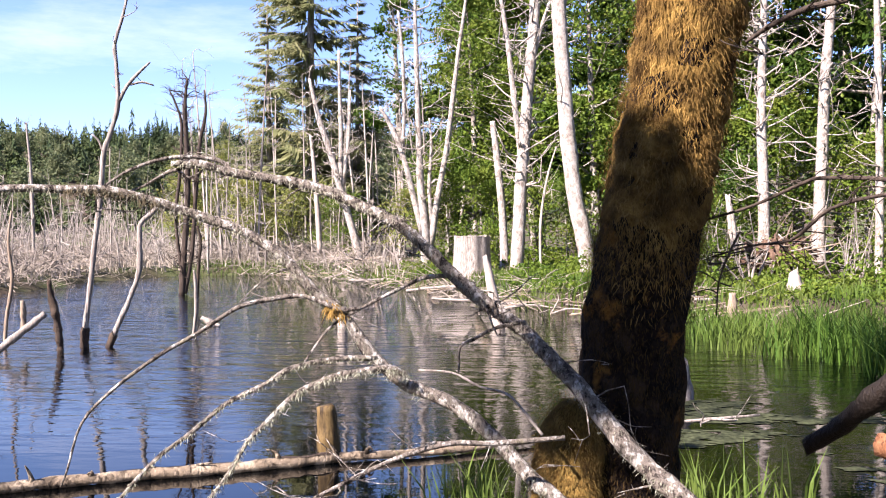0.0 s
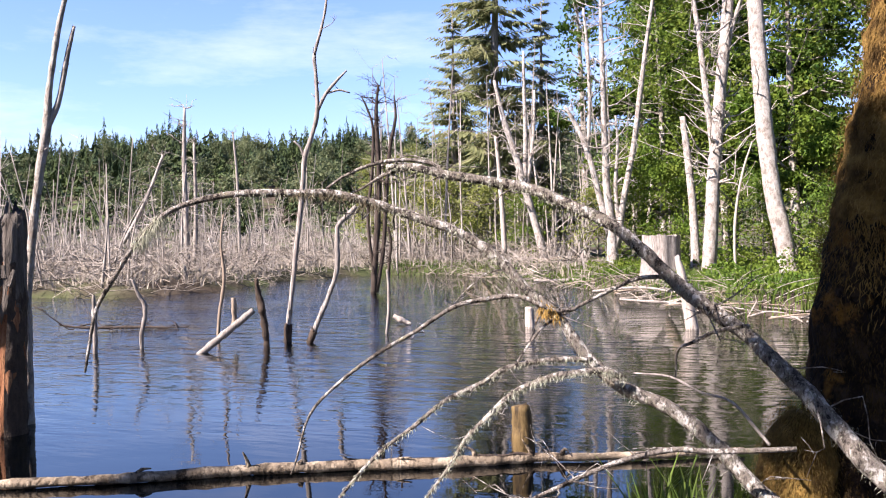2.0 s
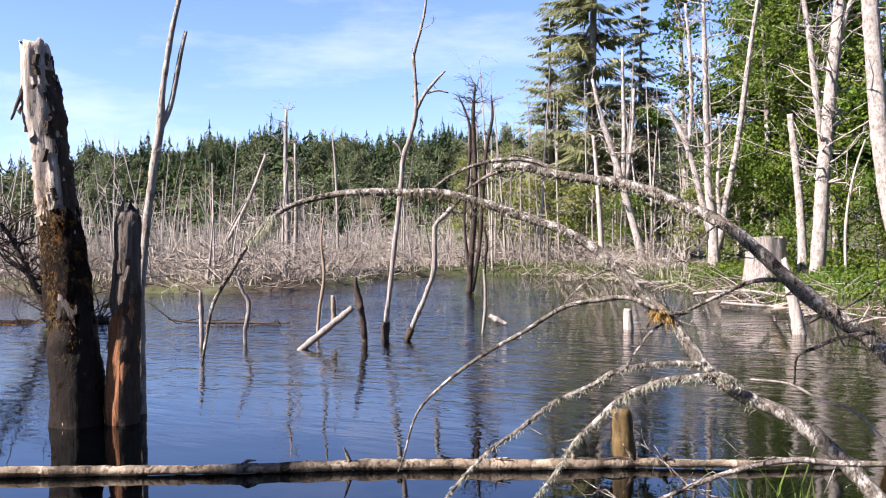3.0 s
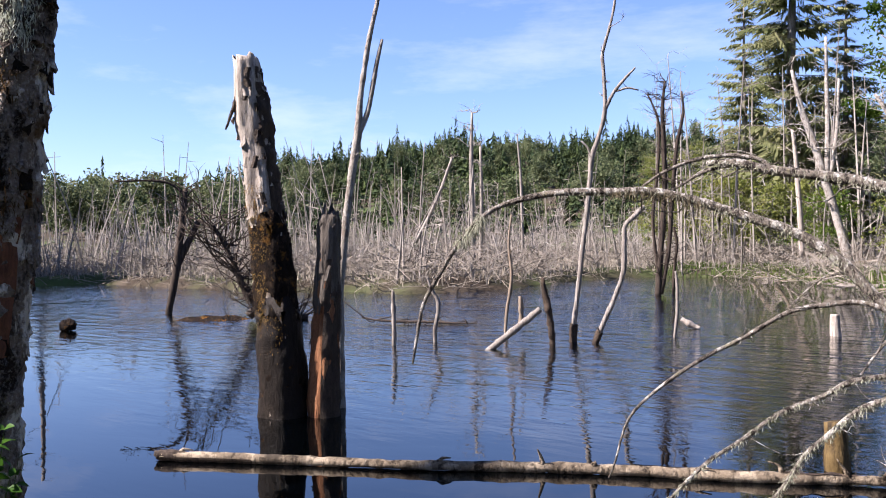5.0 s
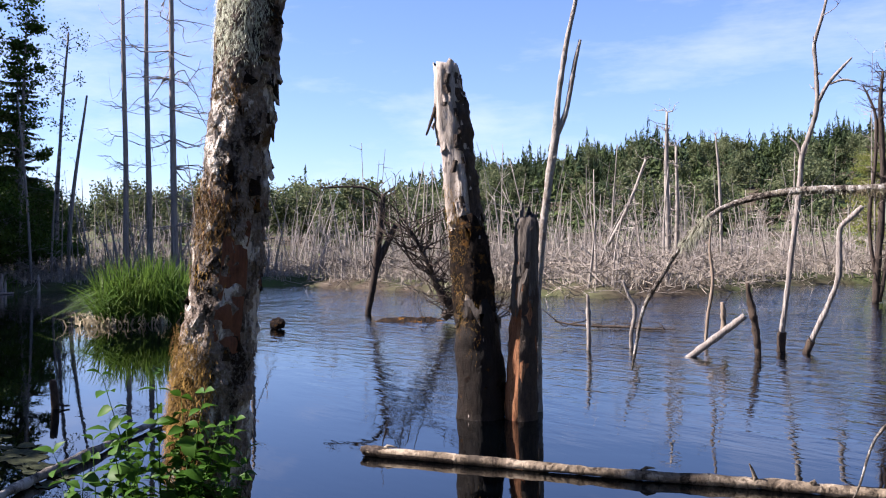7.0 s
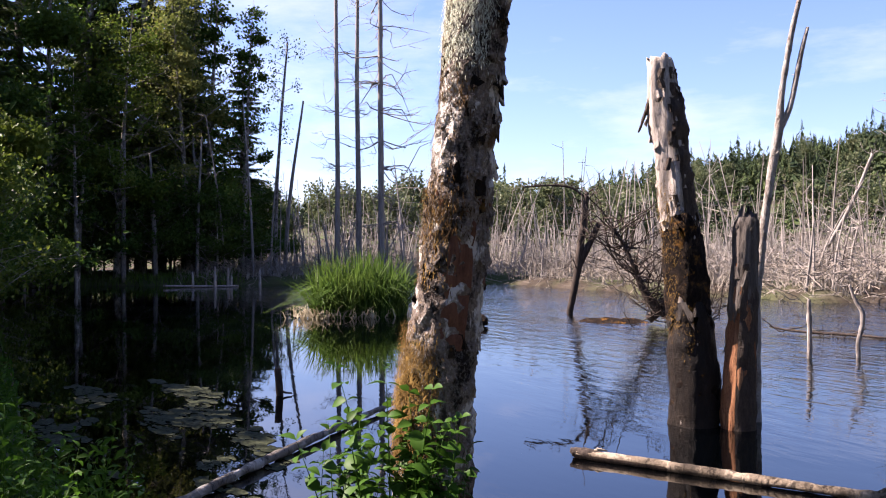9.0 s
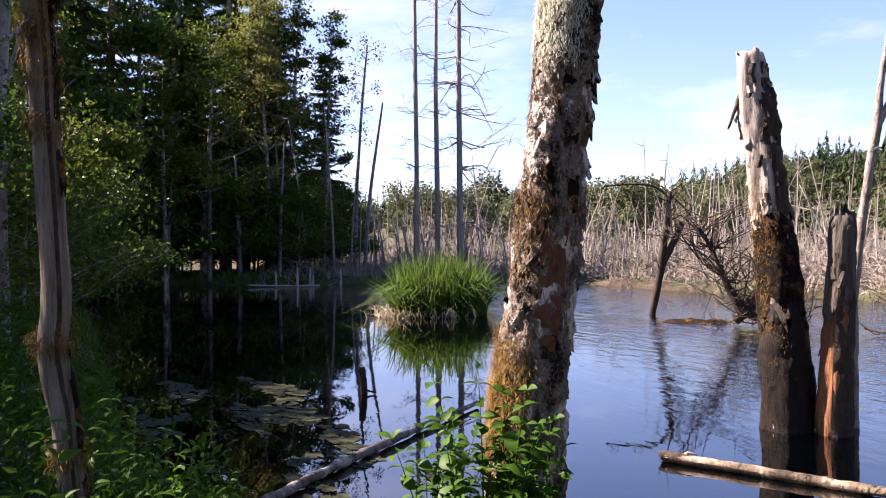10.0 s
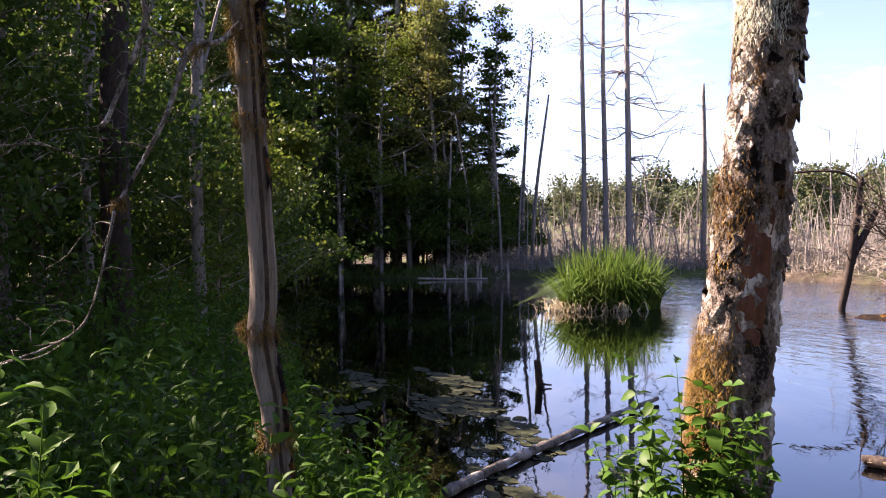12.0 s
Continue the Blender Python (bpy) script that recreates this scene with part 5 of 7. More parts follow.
def reed_blades(rng, roots, centre):
    """Long reed blades: upright at the foot, bowed over near the tip, the outer ones shorter and more bowed."""
    p = np.array(roots)
    n = len(p)
    rim = np.hypot((p[:, 0] - centre[0]) / 0.72, (p[:, 1] - centre[1]) / 1.16)
    tall = (1.66 - 0.35 * rim ** 2) * rng.uniform(0.55, 1.15, n)
    away = np.arctan2(p[:, 1] - centre[1], p[:, 0] - centre[0]) + rng.normal(size=n) * 1.7
    bow = (0.22 + 0.42 * rim ** 2) * rng.uniform(0.1, 1.6, n)
    fold = np.where(rng.random(n) < 0.6, rng.uniform(0.5, 1.6, n), 0.0)
    turn = rng.uniform(0, 2 * math.pi, n)
    side = np.stack([np.cos(turn), np.sin(turn), 0 * turn], 1)
    out = np.stack([np.cos(away), np.sin(away), 0 * away], 1)
    rows = []
    for f, w in ((0, 0.8), (0.35, 1.0), (0.65, 0.85), (0.86, 0.5), (1.0, 0.06)):
        drop = fold * max(0.0, f - 0.6) ** 1.2 * 2.4
        c = p + out * (bow * f ** 2.2 + 0.35 * drop)[:, None] + np.array([[0, 0, 1.0]]) * (tall * (f - 0.22 * bow * f ** 3 - drop * 0.5))[:, None]
        rows += [c - side * 0.016 * w, c + side * 0.016 * w]
    m = Mesh()
    m.v = list(map(tuple, np.stack(rows, 1).reshape(-1, 3)))
    m.f = [(k + i, k + i + 1, k + i + 3, k + i + 2) for k in range(0, 10 * n, 10) for i in (0, 2, 4, 6)]
    return m


def make_grass():
    rng = np.random.default_rng(33)

    def far_bank():
        x, y = rng.uniform(-16, 9), rng.uniform(15, 37)
        d = shore(x, y)
        return (x, y, max(0.0, zat(x, y)) - 0.02) if -0.1 < d < (3.0 if x < -2 else 4.5) else None

    grass_field("shore_grass", "bright green grass along the sunny far shore", rng, 11000, far_bank, 0.34, 0.03, GRASS)

    def sedge():
        k = rng.integers(0, 8)
        c = [(1.5, 13.6), (2.2, 14.4), (3.2, 13.8), (1.3, 15.4), (3.9, 14.6), (4.6, 12.4), (5.0, 11.0), (1.9, 12.2)][k]
        x, y = c[0] + rng.normal() * 0.33, c[1] + rng.normal() * 0.4
        return (x, y, max(0.0, zat(x, y)) - 0.05)

    grass_field("sedge_stand", "tall light green sedge standing in shallow water", rng, 1700, sedge, 0.55, 0.022, GRASS, 0.45)

    def tall_sedge():
        k = rng.integers(0, 4)
        c = [(2.7, 11.4), (2.95, 10.5), (2.45, 12.1), (3.4, 11.6)][k]
        x, y = c[0] + rng.normal() * 0.2, c[1] + rng.normal() * 0.25
        return (x, y, max(0.0, zat(x, y)) - 0.05)

    grass_field("tall_sedge", "tall dark green sedge tussocks in the shaded shallows", rng, 900, tall_sedge, 0.9, 0.02, CATTAIL, 0.5)

    def near_tuft():
        k = rng.integers(0, 5)
        c = [(0.25, 5.5), (0.45, 5.1), (-0.95, 5.0), (-0.7, 4.7), (-1.1, 5.4)][k]
        x, y = c[0] + rng.normal() * 0.16, c[1] + rng.normal() * 0.16
        return (x, y, max(-0.05, zat(x, y)) - 0.03)

    grass_field("bank_grass_tufts", "fresh green grass tufts at the water's edge", rng, 190, near_tuft, 0.5, 0.016, GRASS, 0.4)

    def clump():
        a, r = rng.uniform(0, 6.3), math.sqrt(rng.random())
        return (-20.35 + 0.72 * r * math.cos(a), 7.85 + 1.16 * r * math.sin(a), -0.1)

    roots = [clump() for _ in range(2300)]
    tagged(link("cattail_clump", reed_blades(rng, roots, (-20.35, 7.85)), CATTAIL, False), "round clump of tall green cattail blades in the water", "cattails", kind="stuff")

    def skirt():
        a = rng.uniform(0, 6.3)
        r = rng.normal() * 0.16 + 0.92
        if math.cos(a - 5.0) < rng.uniform(-0.5, 1.0) or noise.noise(Vector((a * 2.3, 1.0, 0))) < -0.12:
            return None
        return (-20.3 + 0.78 * r * math.cos(a), 7.8 + 1.32 * r * math.sin(a), rng.uniform(-0.15, 0.08))

    grass_field("cattail_straw", "dry pale straw round the foot of the cattails", rng, 260, skirt, 0.45, 0.04, STRAW, 1.2)

    def far_left():
        x, y = rng.uniform(-44, -16), rng.uniform(-4, 10)
        d = shore(x, y)
        return (x, y, max(0.0, zat(x, y)) - 0.02) if -0.1 < d < 1.6 else None

    grass_field("shade_grass", "dark green grass along the shaded shore", rng, 5000, far_left, 0.4, 0.035, CATTAIL)


make_thicket()
make_brush()
make_grass()

# ---- dead trees and logs ----
def dead_tree(name, label, stem, branches=(), material=DEAD_WOOD, bare=0, long=0.8, thin=0.02, seed=0, sides=8, rough=0.14, start=0.3, group="", category="dead tree", up=0.5, ragged=0.0, part_name="trunk"):
    """A dead trunk with its main branches and fine side twigs."""
    ob = thing(name, stem[0][:3] if stem[0][2] < stem[-1][2] else stem[-1][:3], label, category, group)
    slim = max(p[3] for p in stem) < 0.08
    part(part_name, limb([(x, y, z, r * 0.86) for x, y, z, r in stem] if slim else stem, sides, 8 if slim else 6, rough * (1.7 if slim else 1.2), seed, 9.0 if slim else 6.0, ragged), material, ob)
    arms = [part("branch", limb(b, max(5, sides - 2), 3, rough, seed + i), material, ob) for i, b in enumerate(branches)]
    if bare:
        rng = np.random.default_rng(900 + seed)
        add_twigs(twigs(rng, stem, bare, long, thin, up, start), material, ob)
        for b, arm in zip(branches, arms):
            add_twigs(twigs(rng, b, max(1, bare // 3), long * 0.6, thin * 0.7, up, 0.2), material, arm)
    return ob


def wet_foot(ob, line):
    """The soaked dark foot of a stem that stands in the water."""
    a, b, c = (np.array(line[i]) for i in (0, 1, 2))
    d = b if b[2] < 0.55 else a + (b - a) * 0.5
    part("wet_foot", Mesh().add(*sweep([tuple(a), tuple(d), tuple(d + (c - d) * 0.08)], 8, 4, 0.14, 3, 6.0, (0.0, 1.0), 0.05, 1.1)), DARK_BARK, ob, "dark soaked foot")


def slimmer(line, by=0.68):
    return [(x, y, z, r * by) for x, y, z, r in line]


SNAGS = "dead trees standing in the pond"
_a = dead_tree("dead_sapling", "thin grey dead sapling with a forked top in the water", slimmer(SAPA, 0.85), (slimmer(SAPA1, 0.8), slimmer(SAPA2, 0.8), slimmer(SAPA3, 0.8)), DEAD_WOOD, 5, 0.35, 0.012, 1, 8, 0.12, 0.4, SNAGS)
_b = dead_tree("bent_dead_stem", "crooked grey dead stem with a broken top in the water", slimmer(SAPB, 0.85), (), DEAD_WOOD, 2, 0.3, 0.01, 2, 8, 0.16, 0.5, SNAGS)
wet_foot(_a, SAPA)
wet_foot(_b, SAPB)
dead_tree("dark_stub", "dark rotten stub standing in the water", DSTUB, (), DARK_BARK, 0, seed=3, rough=0.3, group=SNAGS, category="tree stub", ragged=0.06)
dead_tree("small_stub", "short dark rotten stub in the water", DSTUB2, (), BROWN_WOOD, 0, seed=4, rough=0.3, group=SNAGS, category="tree stub", ragged=0.05)
dead_tree("leaning_log", "bleached broken log leaning out of the water", LLEAN, (), DEAD_WOOD, 0, seed=5, rough=0.2, category="log", ragged=0.05)
dead_tree("dead_stick", "grey dead stick standing in the water", STKA, (), DEAD_WOOD, 2, 0.3, 0.01, 6, 6, 0.15, 0.4, SNAGS)
dead_tree("dead_stick", "grey dead stick standing in the water", STKB, (), DEAD_WOOD, 3, 0.35, 0.01, 7, 6, 0.15, 0.4, SNAGS)
dead_tree("dead_stick", "thin dark dead stick standing in the water", STKC, (), BROWN_WOOD, 3, 0.35, 0.01, 8, 6, 0.15, 0.4, SNAGS)
dead_tree("dead_stick", "grey dead stick standing in the water", STKD, (), DEAD_WOOD, 2, 0.3, 0.01, 9, 6, 0.15, 0.4, SNAGS)
dead_tree("driftwood", "small pale driftwood lump lying in the water", DUCKWOOD, (), PALE_WOOD, 0, seed=10, rough=0.3, category="driftwood")
dead_tree("floating_lump", "dark rounded lump of wood in the water", slimmer(CHUNK, 0.85), (), SNAG_BARK, 0, seed=11, rough=0.7, category="driftwood")
dead_tree("dead_tree_cluster", "dark dead tree with several crooked stems in the water", slimmer(CLUS1, 0.82), (slimmer(CLUS2, 0.75), slimmer(CLUS3, 0.75), slimmer(CLUS4)), DARK_SNAG, 100, 0.75, 0.015, 12, 8, 0.18, 0.12, SNAGS, up=0.35)
dead_tree("forked_snag", "dark leaning snag with two arms and a bent bough", FSN1, (FSN2, FSN3), DARK_SNAG, 20, 0.9, 0.016, 13, 8, 0.2, 0.3, SNAGS)
dead_tree("fallen_treetop", "dark fallen treetop with tangled branches in the water", FALL1, (FALL2,), DARK_SNAG, 110, 1.5, 0.02, 14, 8, 0.2, 0.05, category="fallen tree", up=0.8)
dead_tree("low_log", "thin dark log with bare twigs at the water line", [(x, y, z, r * 0.6) for x, y, z, r in LOWLOG], (), DARK_SNAG, 14, 0.9, 0.014, 15, 6, 0.2, 0.05, category="log", up=0.25)
dead_tree("grey_snag", "grey dead tree with many bare twigs", DEADM1, (), THICKET, 60, 0.9, 0.018, 16, 6, 0.1, 0.2, SNAGS, up=0.6)
dead_tree("grey_snag", "grey dead tree with many bare twigs", DEADM2, (), THICKET, 40, 0.7, 0.015, 17, 6, 0.1, 0.2, SNAGS, up=0.6)
dead_tree("leaning_snag", "leaning grey dead tree with bare twigs", DEADM3, (), THICKET, 24, 0.9, 0.018, 18, 6, 0.1, 0.3, SNAGS)
dead_tree("grey_snag", "thin grey dead tree in the marsh", DEADM4, (), THICKET, 8, 0.5, 0.014, 19, 6, 0.1, 0.3, SNAGS)

BANK = "pale dead trees on the sunny bank"
dead_tree("pale_dead_tree", "tall pale dead alder with forked stems on the bank", RT_M, (RT_M1, RT_M2), ALDER_BARK, 75, 1.7, 0.03, 20, 10, 0.08, 0.25, BANK)
dead_tree("pale_dead_tree", "tall leaning dead trunk with peeling pale bark", RT_R, (), ALDER_BARK, 10, 1.0, 0.03, 21, 12, 0.12, 0.5, BANK)
dead_tree("broken_snag", "slim pale broken snag with a brown foot", RT_S, (), ALDER_BARK, 3, 0.5, 0.02, 22, 8, 0.12, 0.3, BANK, ragged=0.2)
dead_tree("many_stemmed_dead_tree", "bleached dead tree with many spreading stems", MULT1, (MULT2, MULT3, MULT4, MULT5), ALDER_BARK, 60, 1.5, 0.028, 23, 8, 0.12, 0.3, BANK)
dead_tree("leaning_dead_tree", "bleached leaning dead tree with three stems", LEAN1, (LEAN2, LEAN3), ALDER_BARK, 34, 1.2, 0.025, 24, 8, 0.12, 0.3, BANK)
dead_tree("thin_dead_tree", "thin bleached dead tree on the bank", LEAN4, (), PALE_WOOD, 6, 0.8, 0.02, 25, 8, 0.12, 0.3, BANK)
dead_tree("pale_dead_tree", "slim white dead alder among unseen green leaves added for their shade", RW1, (), ALDER_BARK, 60, 1.5, 0.026, 26, 8, 0.08, 0.2, BANK)
dead_tree("pale_dead_tree", "slim white dead alder among unseen green leaves added for their shade", RW2, (), ALDER_BARK, 50, 1.5, 0.026, 27, 8, 0.08, 0.2, BANK)
dead_tree("pale_dead_tree", "slim white dead alder among unseen green leaves added for their shade", RW3, (), ALDER_BARK, 16, 1.0, 0.022, 28, 8, 0.08, 0.2, BANK)
dead_tree("broken_snag", "short white broken snag on the bank", RW4, (), PALE_WOOD, 0, seed=29, group=BANK, ragged=0.15)
dead_tree("thin_dead_tree", "thin white dead sapling on the bank", THIN, (), PALE_WOOD, 5, 0.8, 0.014, 30, 6, 0.1, 0.4, BANK)
dead_tree("white_stump", "jagged white stump among the sedge", WSTUMP, (), PALE_WOOD, 0, seed=31, rough=0.25, category="stump", ragged=0.2)
dead_tree("small_stump", "small brown stump among the sedge", BSTUMP, (), BROWN_WOOD, 0, seed=32, rough=0.2, category="stump", ragged=0.06)
dead_tree("grey_stump", "grey stump in shaded water", GSTUMP, (), DEAD_WOOD, 0, seed=33, rough=0.2, category="stump", ragged=0.06)
dead_tree("white_stake", "bleached tapering stake standing in the water", STAKE, (), PALE_WOOD, 0, seed=34, rough=0.15, category="tree stub", ragged=0.05)
dead_tree("pale_stub", "short pale stub standing in the water", STUB, (), PALE_WOOD, 0, seed=35, rough=0.15, category="tree stub", ragged=0.03)
dead_tree("yellow_post", "wet yellowish rotten post standing in the water", POST, (), YELLOW_WOOD, 0, seed=36, rough=0.15, category="tree stub", ragged=0.04)
for k, (ln, lab) in enumerate(((SHLOG1, "bleached log lying along the shore"), (SHLOG2, "grey log in the driftwood along the shore"), (SHLOG3, "grey log in the driftwood along the shore"), (SHLOG4, "grey log lying in the sedge"), (FARLOG, "white log lying at the shaded shore"), (NEARSTK, "pale stick lying in shaded water"))):
    ln = [(x, y, max(z, 0.04), r * (0.6 if k == 4 else 0.72)) for x, y, z, r in ln]
    dead_tree("shore_log", lab, ln, (), PALE_WOOD if k == 4 else DEAD_WOOD, 6 if k in (1, 2) else 2, 0.7, 0.02, 40 + k, 8, 0.15, 0.05, "logs on the shore", "log")
DTS = "tall bare trunks behind the cattails"
DEADTALL = wood("grey_bare_trunk", (0.33, 0.295, 0.26), (0.21, 0.185, 0.16), (0.07, 0.058, 0.05))
dead_tree("tall_dead_tree", "tall straight bare dead trunk with few twigs", DT1, (), DEADTALL, 52, 2.0, 0.018, 50, 8, 0.05, 0.3, DTS, up=0.1)
dead_tree("tall_dead_tree", "tall straight bare dead trunk with few twigs", DT2, (), DEADTALL, 48, 1.6, 0.018, 51, 8, 0.05, 0.3, DTS, up=0.1)
dead_tree("tall_dead_tree", "tall bare dead trunk with drooping bare boughs", DT3, (), DEADTALL, 90, 3.2, 0.03, 52, 8, 0.05, 0.25, DTS, up=-0.12)
dead_tree("tall_dead_tree", "thin pale bare dead trunk", DT4, (), DEAD_WOOD, 14, 1.0, 0.02, 53, 8, 0.05, 0.3, DTS, up=0.1)


def make_cut_stump():
    """The broad old cut stump with a fluted foot."""
    ob = thing("cut_stump", STUMP[0][:3], "broad bleached old cut stump on the bank", "stump")
    m = Mesh()
    n, rows = 40, 9
    cx, cy = STUMP[1][0], STUMP[1][1]
    top = STUMP[-1][2]
    for i in range(rows + 1):
        s = i / rows
        r = STUMP[-1][3] * (1 + 0.42 * (1 - s) ** 3)
        for j in range(n):
            a = 2 * math.pi * j / n
            f = 1 + 0.07 * math.sin(9 * a + 0.6) * (1 - 0.4 * s) + 0.06 * noise.noise(Vector((math.cos(a) * 3, math.sin(a) * 3, s * 1.2)))
            z = STUMP[0][2] - 0.25 + (top - STUMP[0][2] + 0.25) * s + (0.09 * noise.noise(Vector((a * 3.1, 4.0, 0))) if i == rows else 0)
            m.v.append((cx + r * f * math.cos(a), cy + r * f * math.sin(a), z))
    for i in range(rows):
        for j in range(n):
            m.f.append((i * n + j, i * n + (j + 1) % n, (i + 1) * n + (j + 1) % n, (i + 1) * n + j))
    part("body", m, DEAD_WOOD, ob)
    c = Mesh()
    c.v = [(x, y, z - 0.03) for x, y, z in m_top(STUMP, n)]
    c.f = [tuple(range(n))]
    part("cut_face", c, DEAD_WOOD, ob, "grey weathered cut face", False)


def m_top(line, n):
    r = line[-1][3] * 1.0
    return [(line[1][0] + r * math.cos(2 * math.pi * j / n), line[1][1] + r * math.sin(2 * math.pi * j / n), line[-1][2]) for j in range(n)]


make_cut_stump()


# ---- the floating log ----
def make_log():
    ob = thing("floating_log", LOG[0][:3], "long thin weathered log floating across the pond", "log")
    line = [(x, y, 0.035, r * 0.8) for x, y, z, r in LOG]
    part("trunk", limb(line, 14, 9, 0.32, 3, 11.0), LOG_BARK, ob)
    for k, s in enumerate((0, 2, 3, 5, 7)):
        part("bark_patch", Mesh().add(*sweep(line[s:s + 2], 7, 9, 0.32, 3, 11.0, (0.1 * k, 0.1 * k + 0.45), 0.1, 1.07)), DARK_BARK, ob, "dark wet bark left on the log")
    a = np.array(LOG[0])
    part("broken_end", limb([(a[0] - 0.03, a[1] - 0.015, 0.045, 0.032), (a[0] + 0.05, a[1] + 0.03, 0.042, 0.04), (a[0] + 0.2, a[1] + 0.11, 0.04, 0.034)], 10, 4, 0.4, 9, 12.0, 0.05), DARK_SNAG, ob, "dark knobbly broken end")
    rng = np.random.default_rng(8)
    for k in range(8):
        i = rng.integers(0, len(LOG) - 1)
        s = rng.random()
        p = np.array(LOG[i][:3]) * (1 - s) + np.array(LOG[i + 1][:3]) * s
        d = np.array([rng.normal() * 0.5, rng.normal() * 0.5, 1.0])
        d /= np.linalg.norm(d)
        l = rng.uniform(0.05, 0.12)
        part("knot_stub", limb([(*p, 0.024), (*(p + d * l * 0.7), 0.011), (*(p + d * l + rng.normal(size=3) * 0.03), 0.004)], 6, 2, 0.4, k, 14), LOG_BARK, ob)
    ll = thing("sunken_log", LLOG[0][:3], "thin dark log slanting into the water by the bank", "log")
    part("trunk", limb([(x, y, z, r * 0.6) for x, y, z, r in LLOG], 14, 9, 0.4, 5, 9.0), GREY_BARK, ll)
    st = thing("water_stub", LSTUB[0][:3], "small dark forked stub in calm water", "tree stub")
    part("trunk", limb([(x, y, z * 1.1, r * 1.35) for x, y, z, r in LSTUB], 8, 3, 0.25, 6, 6.0, 0.02), DARK_BARK, st)
    part("branch", limb(LSTUB2, 6, 2, 0.25, 7), DARK_BARK, st)


make_log()


# ---- the tall snag, the orange snag and the forked trunk ----
def strands(rng, line, count, length, width, spread=1.0, lo=0.0, hi=1.0, side=None, swell=1.0):
    """Hanging hairs on a limb; side: only round that direction."""
    pts = glide(line, 6)
    arr = []
    while len(arr) < count:
        k = lo + (hi - lo) * rng.random()
        row = pts[min(len(pts) - 1, int(k * (len(pts) - 1)))]
        a = rng.uniform(0, 2 * math.pi)
        o = np.array([math.cos(a), math.sin(a), rng.normal() * 0.25])
        if side is not None and o[0] * side[0] + o[1] * side[1] < rng.uniform(-0.1, 0.8):
            continue
        p = row[:3] + o * row[3] * swell + np.array([0, 0, rng.normal() * 0.3 * row[3]])
        l = length * rng.uniform(0.4, 1.3)
        t = np.array([-math.sin(a), math.cos(a), 0]) * width * 0.5
        e = p + o * l * 0.55 * spread + np.array([rng.normal() * 0.25 * l, rng.normal() * 0.25 * l, -l * rng.uniform(0.35, 1.0)])
        mid = p + o * l * 0.45 * spread + (e - p) * 0.35
        arr.append([p + t, mid + t * 0.8, e, mid - t * 0.8])
    return Mesh().cards(np.array(arr))


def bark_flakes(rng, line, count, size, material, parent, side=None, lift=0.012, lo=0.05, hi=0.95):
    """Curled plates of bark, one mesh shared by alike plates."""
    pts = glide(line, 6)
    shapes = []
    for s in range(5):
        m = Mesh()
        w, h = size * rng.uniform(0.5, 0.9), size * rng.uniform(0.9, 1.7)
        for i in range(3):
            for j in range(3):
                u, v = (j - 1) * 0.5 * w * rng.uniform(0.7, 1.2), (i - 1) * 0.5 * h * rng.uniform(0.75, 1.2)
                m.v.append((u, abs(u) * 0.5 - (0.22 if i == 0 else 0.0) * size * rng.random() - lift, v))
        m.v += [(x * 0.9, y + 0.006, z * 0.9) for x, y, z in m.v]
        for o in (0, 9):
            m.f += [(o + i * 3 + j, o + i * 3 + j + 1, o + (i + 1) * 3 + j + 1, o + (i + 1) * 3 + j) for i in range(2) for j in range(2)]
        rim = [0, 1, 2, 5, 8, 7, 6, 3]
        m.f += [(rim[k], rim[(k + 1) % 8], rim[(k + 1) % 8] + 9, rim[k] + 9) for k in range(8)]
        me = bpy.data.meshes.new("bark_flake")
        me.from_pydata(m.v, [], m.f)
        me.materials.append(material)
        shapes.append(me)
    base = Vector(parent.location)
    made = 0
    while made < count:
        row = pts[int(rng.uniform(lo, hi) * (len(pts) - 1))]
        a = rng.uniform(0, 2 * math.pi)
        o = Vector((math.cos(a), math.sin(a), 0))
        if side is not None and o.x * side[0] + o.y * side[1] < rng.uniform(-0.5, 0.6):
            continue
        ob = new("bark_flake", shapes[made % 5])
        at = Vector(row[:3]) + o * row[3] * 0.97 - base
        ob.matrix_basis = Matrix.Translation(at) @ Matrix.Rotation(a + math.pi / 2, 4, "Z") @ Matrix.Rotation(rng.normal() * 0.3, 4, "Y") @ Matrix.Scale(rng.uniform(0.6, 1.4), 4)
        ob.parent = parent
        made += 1


